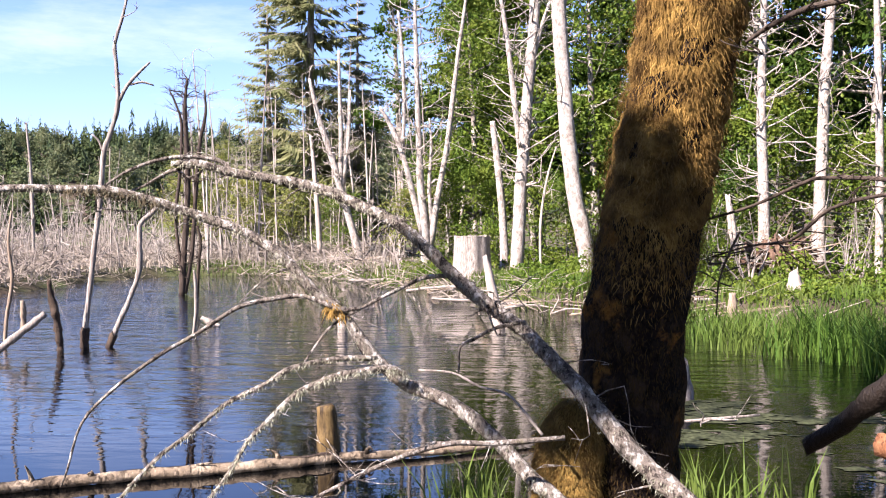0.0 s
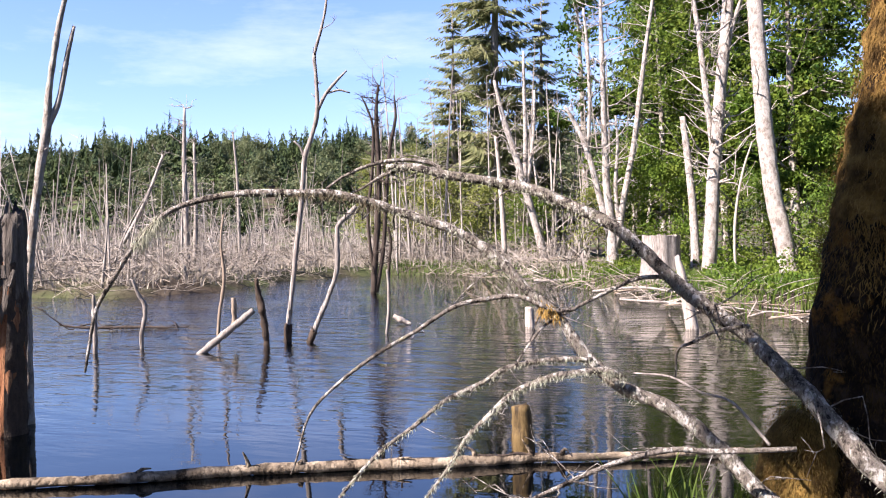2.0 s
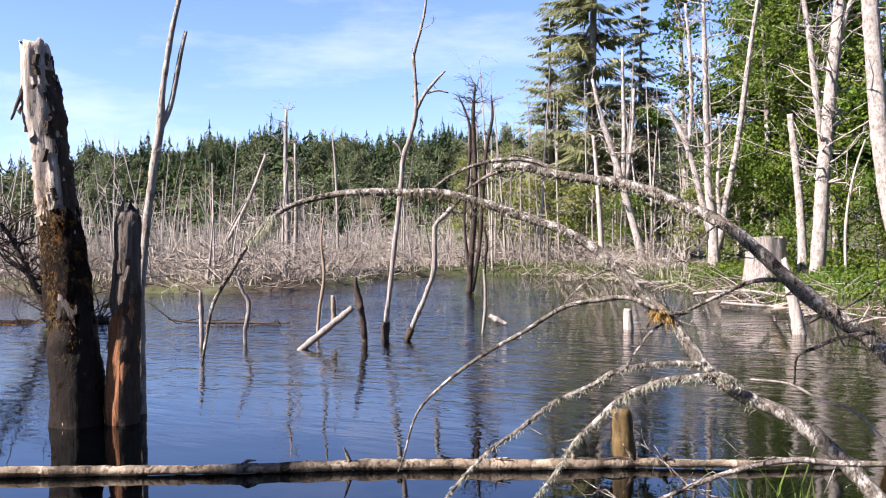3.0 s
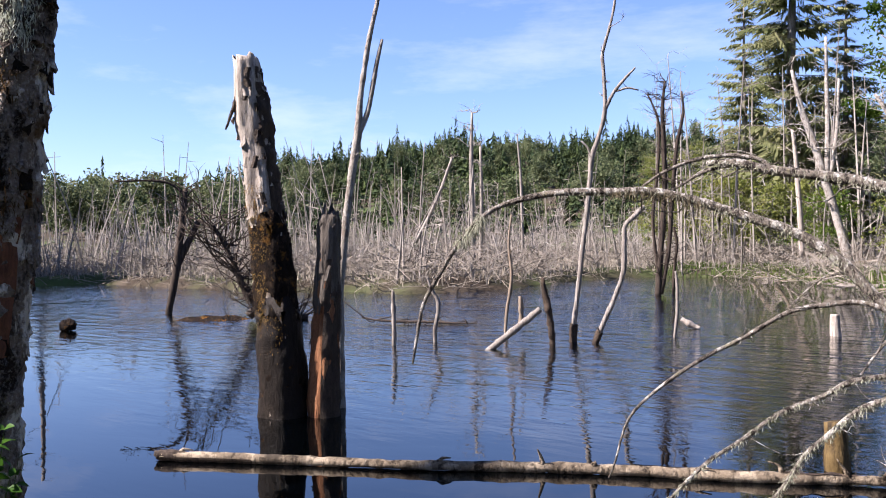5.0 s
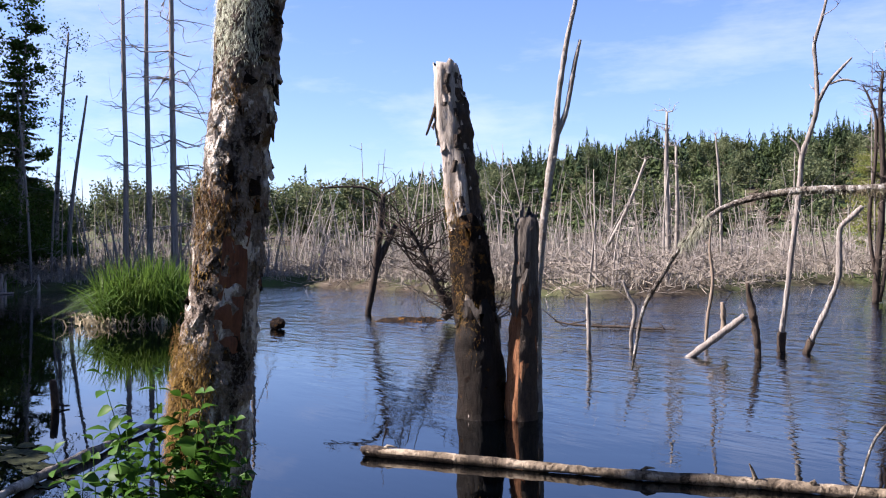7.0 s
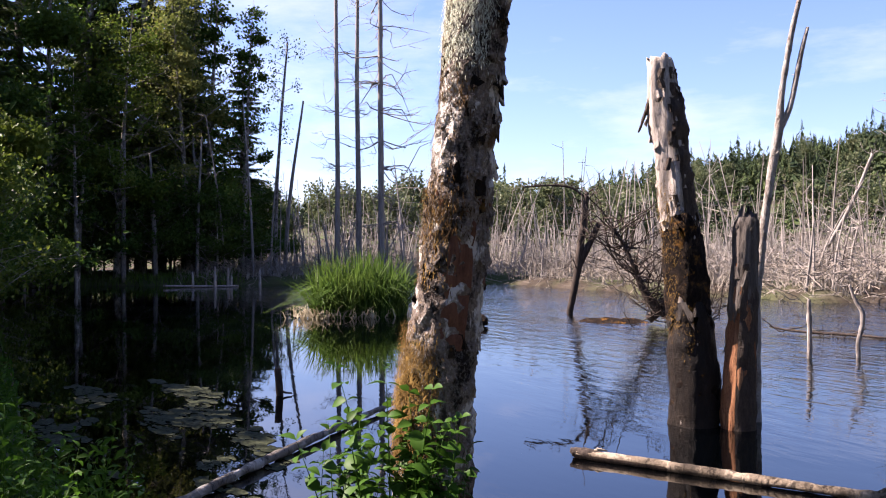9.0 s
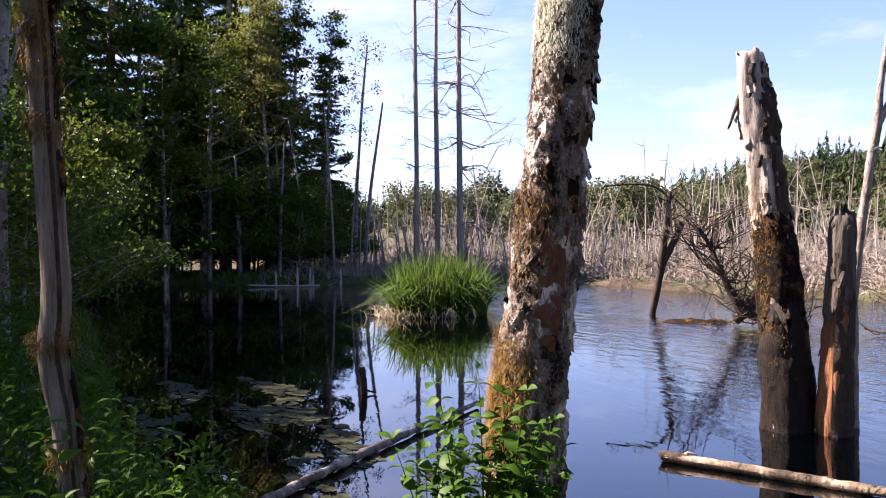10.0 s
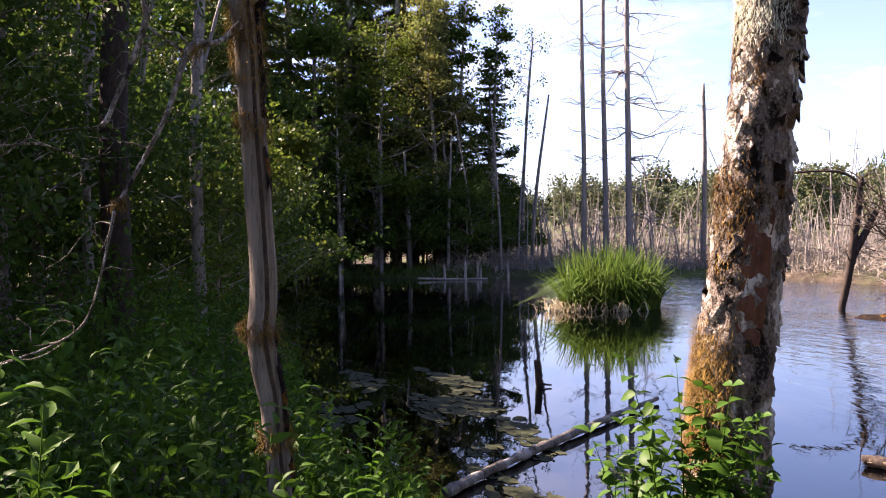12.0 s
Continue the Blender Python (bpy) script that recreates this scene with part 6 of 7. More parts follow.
def make_snags():
    ob = thing("tall_snag", TSNAG[-1][:3], "tall broken snag, bleached above and bark-covered below", "dead tree", SNAGS)
    up = list(reversed(TSNAG))
    part("bare_trunk", limb([(x, y, z, r * 0.92) for x, y, z, r in up], 40, 8, 0.2, 2, 13.0, 0.08, 0.12), PALE_WOOD, ob, "bleached bare wood with a jagged top")
    low = up[:6]
    part("bark", Mesh().add(*sweep(low, 26, 7, 0.16, 9, 6.0, (0.0, 1.0), 0.22, 1.06)), SNAG_BARK, ob, "dark mossy bark")
    # wet bark at the snag's foot, with the shade on it coloured in
    part("wet_foot", Mesh().add(*sweep(up[:4], 26, 8, 0.16, 9, 6.0, (0.0, 1.0), 0.3, 1.10)), SOAKED_SHADED, ob, "black soaked bark near the water, darkened for shade")
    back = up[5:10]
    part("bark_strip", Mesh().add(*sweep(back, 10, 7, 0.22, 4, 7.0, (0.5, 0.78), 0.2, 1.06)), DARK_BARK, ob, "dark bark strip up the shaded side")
    rng = np.random.default_rng(3)
    q = np.array(up[-2][:3]) + np.array([-0.062, -0.068, 0.0])
    part("hanging_bark", limb([(*q, 0.014), (*(q + np.array([-0.02, -0.025, -0.12])), 0.02), (*(q + np.array([-0.05, -0.055, -0.24])), 0.014), (*(q + np.array([-0.09, -0.08, -0.36])), 0.008)], 8, 4, 0.5, 2, 14), DARK_BARK, ob, "dark peeling strip of bark")
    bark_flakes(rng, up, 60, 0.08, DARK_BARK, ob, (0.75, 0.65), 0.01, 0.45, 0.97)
    bark_flakes(rng, up, 36, 0.07, PALE_WOOD, ob, None, 0.01, 0.5, 0.96)
    bark_flakes(rng, low, 40, 0.09, SNAG_BARK, ob, None, 0.015)
    part("moss", strands(rng, up[2:7], 2600, 0.03, 0.006, 0.4, 0.0, 1.0, (-0.4, -0.92), 1.05), MOSS, ob, "orange-brown moss", True, "stuff")

    ob = thing("orange_snag", OSNAG[-1][:3], "broken snag with a grey top and orange rotten foot", "dead tree", SNAGS)
    up = list(reversed(OSNAG))
    part("rotten_wood", limb([(x, y, z, r * 0.94) for x, y, z, r in up[:5]], 32, 8, 0.2, 5, 14.0, 0.05, 0.2), ORANGE_WOOD, ob, "orange rotten wood")
    part("grey_wood", limb(up[3:], 36, 8, 0.24, 6, 16.0, 0.14, 0.12), GREY_SNAG, ob, "dark grey weathered wood with a jagged top")
    part("bark", Mesh().add(*sweep(up[:5], 14, 7, 0.14, 7, 7.0, (0.40, 1.10), 0.1, 1.05)), DARK_BARK, ob, "dark wet bark")
    bark_flakes(rng, up, 26, 0.07, GREY_SNAG, ob, None, 0.01, 0.35, 0.95)

    dead_tree("forked_dead_trunk", "slim pale forked dead trunk beside the snag", FORKT, (FORKB,), ALDER_BARK, 7, 0.14, 0.012, 60, 10, 0.12, 0.45, SNAGS)


make_snags()


# ---- the pale flaking trunk on the bank ----
def make_pale_trunk():
    ob = thing("flaking_trunk", BIRCH[-1][:3], "old leaning trunk with flaking pale bark, moss and lichen", "tree")
    up = list(reversed(BIRCH))
    x, y, z, r = up[0]
    up = [(x, y, zat(x, y) - 0.1, r * 1.25)] + up
    x, y, z, r = up[-1]
    up = up + [(x + 0.06, y + 0.1, z + 1.6, r * 0.9), (x + 0.12, y + 0.2, z + 3.2, r * 0.75)]
    part("trunk", limb(up, 48, 16, 0.13, 3, 13.0), BIRCH_BARK, ob)
    rng = np.random.default_rng(4)
    bark_flakes(rng, up, 280, 0.05, BIRCH_BARK, ob, None, 0.012, 0.05, 0.78)
    bark_flakes(rng, up, 90, 0.05, SNAG_BARK, ob, None, 0.01, 0.05, 0.78)
    left = (-0.45, -0.9)
    part("moss", strands(rng, up[2:5], 9000, 0.045, 0.004, 0.55, 0.0, 1.0, left), MOSS, ob, "orange-brown moss", True, "stuff")
    part("moss", strands(rng, up[5:8], 1100, 0.035, 0.004, 0.5, 0.0, 0.8, left), MOSS, ob, "orange-brown moss", True, "stuff")
    part("lichen", strands(rng, up[9:12], 6000, 0.035, 0.0032, 0.5, 0.0, 0.9, (0.1, -0.99)), LICHEN, ob, "pale hanging lichen", True, "stuff")
    part("moss", strands(rng, up[6:8], 650, 0.045, 0.005, 0.6, 0.1, 0.6, (0.1, -1.15)), BROWN_MOSS, ob, "clump of dark brown moss", True, "stuff")
    part("moss", strands(rng, up[8:10], 350, 0.04, 0.005, 0.5, 0.2, 0.6, (-0.4, -1.1)), BROWN_MOSS, ob, "clump of dark brown moss", True, "stuff")
    bark_flakes(rng, up[5:8], 16, 0.05, RED_BARK, ob, (0.75, -0.65), 0.003)
    bare = [p for p in up if 1.2 < p[2] < 1.7]
    part("bare_wood", Mesh().add(*sweep(bare, 8, 14, 0.1, 7, 13.0, (0.45, 0.57), 0.1, 1.035)), RED_BARK, ob, "patch of bare red-brown wood")
    part("moss", strands(rng, up[6:12], 1800, 0.03, 0.004, 0.5, 0.0, 1.0, (-0.75, -0.75)), MOSS, ob, "orange-brown moss", True, "stuff")


make_pale_trunk()


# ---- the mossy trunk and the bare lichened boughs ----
# moss for the trunk's lower half, with the shade there put into its colour
LOWER_MOSS = plain_moss("shade_dark_moss", (0.022, 0.015, 0.007), (0.06, 0.038, 0.014))


def make_mossy_trunk():
    ob = thing("mossy_trunk", MOSSY[-1][:3], "leaning trunk thickly wrapped in orange-brown moss", "tree")
    up = list(reversed(MOSSY))
    x, y, z, r = up[0]
    up = [(x - 0.02, y, zat(x, y) - 0.1, r * 1.2)] + up
    x, y, z, r = up[-1]
    up = up + [(x + 0.15, y, z + 1.2, r * 0.9), (x + 0.4, y + 0.1, z + 2.6, r * 0.7)]
    # near-black bark, left bare low down to paint in the trunk's shade
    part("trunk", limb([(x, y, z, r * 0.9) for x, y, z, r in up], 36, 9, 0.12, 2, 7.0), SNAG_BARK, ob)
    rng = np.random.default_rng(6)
    # the golden coat ends about where the shadow begins
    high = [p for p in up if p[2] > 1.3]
    part("moss_coat", Mesh().add(*sweep([(x, y, z, r * (0.96 if i else 0.8)) for i, (x, y, z, r) in enumerate(high)], 40, 12, 0.13, 4, 12.0, (0.0, 1.0), 0.2)), MOSS, ob, "matted orange-brown moss")
    part("moss", strands(rng, high, 34000, 0.04, 0.0035, 0.3, 0.0, 0.9, None, 0.97), MOSS, ob, "shaggy orange-brown moss", True, "stuff")
    part("moss", strands(rng, up[1:6], 12000, 0.025, 0.004, 0.25, 0.0, 1.0, None, 0.92), LOWER_MOSS, ob, "thin moss, its dark colour standing in for shade", True, "stuff")
    fork = np.array(up[-1][:3])
    # unseen leaf clusters, added overhead to shade the lower trunk and the shallows
    for centre, spread, count in (((-1.3, 3.3, 6.9), (1.15, 1.15, 0.8), 12000), ((-2.45, 0.42, 4.5), (0.2, 0.2, 0.15), 2000), ((-1.0, 4.6, 8.6), (0.95, 0.95, 0.6), 9000)):
        tops = rng.normal(size=(26, 3)) * np.array(spread) + np.array(centre)
        for k in range(0, 26, 13):
            mid = fork * 0.5 + tops[k] * 0.5 + np.array([0, 0, 0.25])
            part("limb", limb([(*fork, 0.04), (*mid, 0.025), (*tops[k], 0.01)], 7, 3, 0.1, k), GREY_BARK, ob)
        part("crown", Mesh().cards(leaves(rng, tops[rng.integers(0, 26, count)] + rng.normal(size=(count, 3)) * spread[0] * 0.34, 0.11, 0.6)), LEAF_DEEP, ob, "unseen green leaves added for their shade", False)
    side = list(reversed(BULGE))
    part("moss_hump", limb(side, 22, 6, 0.14, 5, 10.0), MOSS, ob, "mossy hump on the trunk's foot")
    part("moss_hump", strands(rng, side, 12000, 0.022, 0.0035, 0.5), GREEN_MOSS, ob, "olive moss", True, "stuff")


make_mossy_trunk()


def lichen_on(rng, line, count, length, parent, material=GREY_LICHEN, lo=0.0, hi=1.0):
    part("lichen", strands(rng, line, count * 5, length * 0.9, 0.0024, 0.7, lo, hi, None, 1.0), material, parent, "grey-green lichen tufts", True, "stuff")


def make_boughs():
    rng = np.random.default_rng(9)
    a = thing("fallen_bough", BR1[0][:3], "bare arching dead bough crusted with lichen", "branch", "dead boughs over the water")
    part("stem", limb(BR1 + BR1B[1:], 10, 5, 0.18, 1, 18.0), LICHEN_BARK, a)
    for k, tw in enumerate((TW1, TW2, TW3)):
        b = part("side_branch", limb(tw, 8, 4, 0.18, k + 2, 22.0), LICHEN_BARK, a)
    add_twigs(twigs(rng, BR1, 18, 0.2, 0.003, -0.5, 0.1, 1), LICHEN_BARK, a)
    for tw in (TW1, TW2, TW3):
        add_twigs(twigs(rng, tw, 4, 0.16, 0.0025, -0.1, 0.1, 1), LICHEN_BARK, a)
    lichen_on(rng, BR1, 380, 0.02, a)
    lichen_on(rng, BR1B[2:4], 130, 0.04, a)
    lichen_on(rng, BR1[12:15], 130, 0.04, a, DARK_MOSS)
    lichen_on(rng, TW1, 350, 0.018, a)
    lichen_on(rng, TW2, 200, 0.016, a)
    knot = [BR1[7], tuple((np.array(BR1[7]) + np.array(BR1[8])) / 2)]
    part("moss", strands(rng, knot, 260, 0.03, 0.005, 0.8), MOSS, a, "tuft of orange moss", True, "stuff")
    c = thing("fallen_bough", BR2[0][:3], "thick leaning dead bough with scaly grey bark", "branch", "dead boughs over the water")
    part("stem", limb(BR2, 12, 5, 0.18, 8, 16.0), LICHEN_BARK, c)
    for k, tw in enumerate((BR2A, BR2B, TW4, TW6)):
        part("side_branch", limb(tw, 7, 4, 0.18, k + 12, 22.0), LICHEN_BARK, c)
    add_twigs(twigs(rng, BR2, 26, 0.24, 0.0036, -0.35, 0.1, 2), LICHEN_BARK, c)
    lichen_on(rng, BR2, 600, 0.018, c)
    d = thing("low_branch", TW5[0][:3], "thin bare branch low over the water", "branch", "dead boughs over the water")
    part("stem", limb(TW5, 8, 4, 0.16, 20, 22.0), LICHEN_BARK, d)
    part("side_branch", limb(TW7, 6, 4, 0.16, 21, 22.0), DEAD_WOOD, d)
    add_twigs(twigs(rng, TW5, 10, 0.18, 0.003, 0.2, 0.1, 2), LICHEN_BARK, d)
    for k, tw in enumerate((RTW1, RTW2, RTW3, RTW4)):
        e = thing("bare_branch", tw[0][:3], "thin dark bare branch reaching into view", "branch", "bare branches by the mossy trunk")
        part("stem", limb([(x, y, z, r * 0.75) for x, y, z, r in tw], 6, 4, 0.15, 30 + k, 22.0), DARK_SNAG, e)
        add_twigs(twigs(rng, tw, 8, 0.2, 0.003, 0.1, 0.1, 2), DARK_SNAG, e)
    f = thing("dark_log", RLOG[-1][:3], "dark log leaning from the bank, blackened for shade", "log")
    # near-black colour replaces the shade that the sunlit log lacks
    part("trunk", limb([(x, y, z, r * 0.55) for x, y, z, r in RLOG], 18, 8, 0.26, 40, 12.0, 0.03), SOAKED_SHADED, f)
    part("broken_end", limb(REDEND, 10, 3, 0.25, 41, 14.0, 0.03), ORANGE_WOOD, f, "orange broken wood")


make_boughs()


def make_root_plate():
    """The upturned root plate on the sunny bank."""
    rng = np.random.default_rng(12)
    cx, cy, cz = 3.95, 20.6, 0.95
    ob = thing("root_plate", (cx, cy, 0.3), "upturned brown root plate with bare roots", "root plate")
    m = Mesh()
    n = 44
    for i in range(17):
        for j in range(n):
            t, a = math.pi * i / 16, 2 * math.pi * j / n
            d = Vector((math.sin(t) * math.cos(a), math.sin(t) * math.sin(a), math.cos(t)))
            r = 0.5 * (1 + 0.6 * noise.noise(d * 2.2) + 0.55 * noise.noise(d * 5) + 0.35 * noise.noise(d * 11))
            m.v.append((cx + d.x * r * 1.25, cy + d.y * r * 0.5, cz + d.z * r * 0.75))
    m.f = [(i * n + j, i * n + (j + 1) % n, (i + 1) * n + (j + 1) % n, (i + 1) * n + j) for i in range(16) for j in range(n)]
    part("earth", m, wood("red_brown_earth", (0.13, 0.085, 0.06), (0.075, 0.046, 0.032), (0.02, 0.013, 0.01), 9, 0.8), ob, "red-brown earth")
    for k in range(70):
        a = rng.uniform(0, 2 * math.pi)
        q = math.sqrt(rng.random())
        p = np.array([cx + 0.55 * q * math.cos(a), cy - 0.22, cz + 0.38 * q * math.sin(a)])
        d = np.array([math.cos(a) * 1.2, rng.uniform(-0.8, 0.3), math.sin(a)])
        d = d + rng.normal(size=3) * 0.9
        l = rng.uniform(0.15, 0.5)
        part("root", limb([(*p, 0.022), (*(p + d * l * 0.5 + rng.normal(size=3) * 0.16), 0.013), (*(p + d * l + rng.normal(size=3) * 0.15), 0.004)], 5, 2, 0.15, k), (DEAD_WOOD, BROWN_WOOD)[k % 2], ob)


make_root_plate()


def make_dead_shrubs():
    """Grey dead shrubs with many stems beside the root plate."""
    rng = np.random.default_rng(19)
    for k, (x, y, h) in enumerate(((3.1, 19.6, 1.9), (4.9, 19.4, 1.5), (2.5, 20.8, 2.3), (5.6, 20.6, 2.0))):
        z = zat(x, y) - 0.1
        arms = []
        for _ in range(9):
            a, l = rng.uniform(0, 2 * math.pi), h * rng.uniform(0.5, 1.0)
            lean = rng.uniform(0.1, 0.55) * l
            bend = rng.normal(size=2) * 0.12 * l
            arms.append([(x, y, z, 0.022), (x + math.cos(a) * lean * 0.4 + bend[0], y + math.sin(a) * lean * 0.4 + bend[1], z + l * 0.5, 0.016), (x + math.cos(a) * lean, y + math.sin(a) * lean, z + l, 0.006)])
        dead_tree("dead_shrub", "grey leafless shrub with many thin stems", arms[0], arms[1:], DEAD_WOOD, 12, 0.5, 0.009, 150 + k, 6, 0.12, 0.2, "dead shrubs by the root plate", "shrub")


make_dead_shrubs()


# ---- the pole at the bank and its mossy twigs ----
def make_pole():
    rng = np.random.default_rng(14)
    up = list(reversed(POLE))
    x, y, z, r = up[0]
    up = [(x, y + 0.01, zat(x, y) - 0.1, r * 1.1)] + up
    x, y, z, r = up[-1]
    up.append((x, y - 0.1, z + 1.4, r * 0.8))
    ob = thing("split_pole_tree", up[0][:3], "slim barkless dead trunk with a long dark split", "dead tree")
    part("trunk", limb(up, 24, 7, 0.12, 3, 14.0, 0.0, 0.15), wood("barkless_pole", (0.25, 0.215, 0.18), (0.15, 0.125, 0.10), (0.03, 0.022, 0.018), 24, 0.08), ob)
    part("split", Mesh().add(*sweep(up[1:-1], 3, 7, 0.12, 3, 14.0, (0.57, 0.615), 0.1, 1.03, 0.15)), DARK_BARK, ob, "dark split in the wood")
    part("bark", Mesh().add(*sweep(up[:6], 8, 7, 0.25, 5, 9.0, (0.68, 0.9), 0.12, 1.06)), SNAG_BARK, ob, "dark bark left on the trunk")
    part("bark", Mesh().add(*sweep(up[-7:], 8, 7, 0.25, 6, 9.0, (0.66, 0.88), 0.12, 1.06)), SNAG_BARK, ob, "dark bark left on the trunk")
    part("moss", strands(rng, up[-5:-2], 900, 0.05, 0.005, 0.6), MOSS, ob, "tuft of orange moss", True, "stuff")
    for lo in (5, 9, 12):
        k = len(up) - 1 - lo if lo == 12 else lo
        part("moss", strands(rng, [up[k], tuple(0.6 * np.array(up[k]) + 0.4 * np.array(up[k + 1]))], 260, 0.06, 0.006, 0.7), MOSS, ob, "tuft of orange moss", True, "stuff")
    part("branch", limb(PTW1, 8, 4, 0.2, 5, 16.0), LICHEN_BARK, ob)
    add_twigs(twigs(rng, PTW1, 14, 0.22, 0.003, 0.1, 0.05, 2), LICHEN_BARK, ob)
    for s in (0.02, 0.3, 0.55):
        i = int(s * len(PTW1))
        part("moss", strands(rng, PTW1[i:i + 2], 160, 0.04, 0.005, 0.8), MOSS, ob, "tuft of orange moss", True, "stuff")
    for tw in (PTW2, PTW3, PTW4):
        e = thing("bare_twig", tw[0][:3], "thin bare mossy twig above the herbs", "branch")
        part("stem", limb(tw, 6, 4, 0.2, 7, 20.0), LICHEN_BARK, e)
        add_twigs(twigs(rng, tw, 7, 0.16, 0.0025, 0.1, 0.1, 2), LICHEN_BARK, e)


make_pole()


def make_shade_trunks():
    rng = np.random.default_rng(15)
    spots = [(-41.6, 9.6), (-41.0, 8.2), (-42.0, 6.6), (-41.8, 5.2), (-42.6, 3.4), (-41.4, 1.6), (-40.6, 0.4), (-38.6, -0.8), (-36.2, -1.4), (-42.4, 10.6), (-41.2, 11.6), (-43.2, 8.8), (-34.0, -1.9), (-31.0, -2.2), (-43.0, 12.8), (-40.4, 10.6), (-9.5, -3.6), (-11.5, -4.2), (-13.2, -3.4), (-8.6, -2.6), (-16.0, -3.6), (-18.5, -2.9), (-22.0, -3.2), (-25.5, -2.7)]
    for k, (x, y) in enumerate(spots):
        h = rng.uniform(2.5, 9.5)
        lean = rng.normal(size=2) * 0.09 * h
        z = zat(x, y) - 0.2
        r = rng.uniform(0.06, 0.13)
        stem = [(x, y, z, r), (x + lean[0] * 0.3, y + lean[1] * 0.3, z + h * 0.45, r * 0.8), (x + lean[0], y + lean[1], z + h, r * 0.4)]
        dead_tree("slim_dead_trunk", "slim grey dead trunk at the edge of the shaded wood", stem, (), DEAD_WOOD, 5, 0.9, 0.02, 70 + k, 7, 0.08, 0.35, "slim trunks along the shaded shore")
    for k in range(7):
        x, y = -39.3 + rng.normal() * 0.8, 3.0 + 8.5 * rng.random()
        h = rng.uniform(0.3, 0.9)
        dead_tree("shore_stub", "short pale stub at the shaded shore", [(x, y, -0.3, 0.07), (x, y, h * 0.5, 0.07), (x + rng.normal() * 0.1, y, h, 0.04)], (), PALE_WOOD, 0, seed=90 + k, category="tree stub", group="stubs at the shaded shore", ragged=0.05)


make_shade_trunks()


def make_young_tree():
    """A thin young tree with a few tufts of leaves, seen against the sky."""
    rng = np.random.default_rng(18)
    ob = thing("young_tree", YOUNG[0][:3], "thin young tree with sparse leaf tufts by the shaded wood", "tree")
    x, y, z, r = YOUNG[0]
    stem = [(x, y, zat(x, y) - 0.2, r)] + [(a, b, c, q * 0.7) for a, b, c, q in YOUNG[1:]]
    part("trunk", limb(stem, 8, 5, 0.1, 3), GREY_BARK, ob)
    tufts = []
    for _ in range(17):
        f = rng.uniform(0.55, 1.0)
        p = np.array(glide(stem, 8)[int(f * (len(stem) - 1) * 8)][:3])
        a = rng.uniform(0, 2 * math.pi)
        e = p + np.array([math.cos(a), math.sin(a), rng.uniform(0.1, 0.7)]) * rng.uniform(0.3, 0.9)
        part("branch", limb([(*p, 0.02), (*((p + e) / 2 + np.array([0, 0, 0.05])), 0.014), (*e, 0.006)], 5, 2, 0.1), GREY_BARK, ob)
        tufts.append(e)
    tufts = np.array(tufts)
    spots = tufts[rng.integers(0, len(tufts), 620)] + rng.normal(size=(620, 3)) * 0.17
    part("crown", Mesh().cards(leaves(rng, spots, 0.12, 0.6)), LEAF_DEEP, ob, "sparse unseen green leaves added for their shade", False)


make_young_tree()


def make_inner_trunks():
    """Trunks standing inside the shaded wood close to the bank."""
    for k, (x, y, r, h, material) in enumerate(((-9.9, -1.35, 0.13, 9.0, DARK_BARK), (-11.7, -1.95, 0.065, 8.0, ALDER_BARK), (-12.0, -0.75, 0.07, 9.0, ALDER_BARK), (-10.6, -2.6, 0.09, 9.0, GREY_BARK))):
        z = zat(x, y) - 0.2
        stem = [(x, y, z, r * 1.2), (x + 0.05, y - 0.04, z + h * 0.3, r), (x - 0.03, y + 0.08, z + h * 0.65, r * 0.85), (x + 0.1, y, z + h, r * 0.6)]
        dead_tree("shaded_trunk", "slim upright trunk inside the shaded wood", stem, (), material, 14, 1.1, 0.018, 120 + k, 10, 0.08, 0.1, "trunks inside the shaded wood", "tree")


make_inner_trunks()


def make_driftwood():
    """Broken branches heaped along the sunny shore."""
    rng = np.random.default_rng(16)
    made = 0
    while made < 64:
        x, y = rng.uniform(-12, 1.6), rng.uniform(14.5, 34)
        d = shore(x, y)
        if not -0.9 < d < 1.2:
            continue
        z = max(0.03, zat(x, y) + 0.03)
        a = rng.normal() * 0.5
        l = rng.uniform(0.6, 2.6)
        r = rng.uniform(0.010, 0.03)
        p = np.array([x, y, z])
        e = np.array([math.cos(a), math.sin(a), rng.uniform(-0.02, 0.3) / 1.5]) * l
        bow = rng.normal(size=3) * 0.04 * l
        bow[2] = abs(bow[2])
        ln = [(*p, r), (*(p + e * 0.5 + bow), r * 0.85), (*(p + e), r * 0.4)]
        dead_tree("drift_branch", "bleached broken branch in the driftwood on the shore", ln, (), (DEAD_WOOD, BROWN_WOOD)[made % 2], made % 5, 0.6, 0.012, 200 + made, 6, 0.15, 0.2, "driftwood on the sunny shore", "driftwood")
        made += 1


make_driftwood()



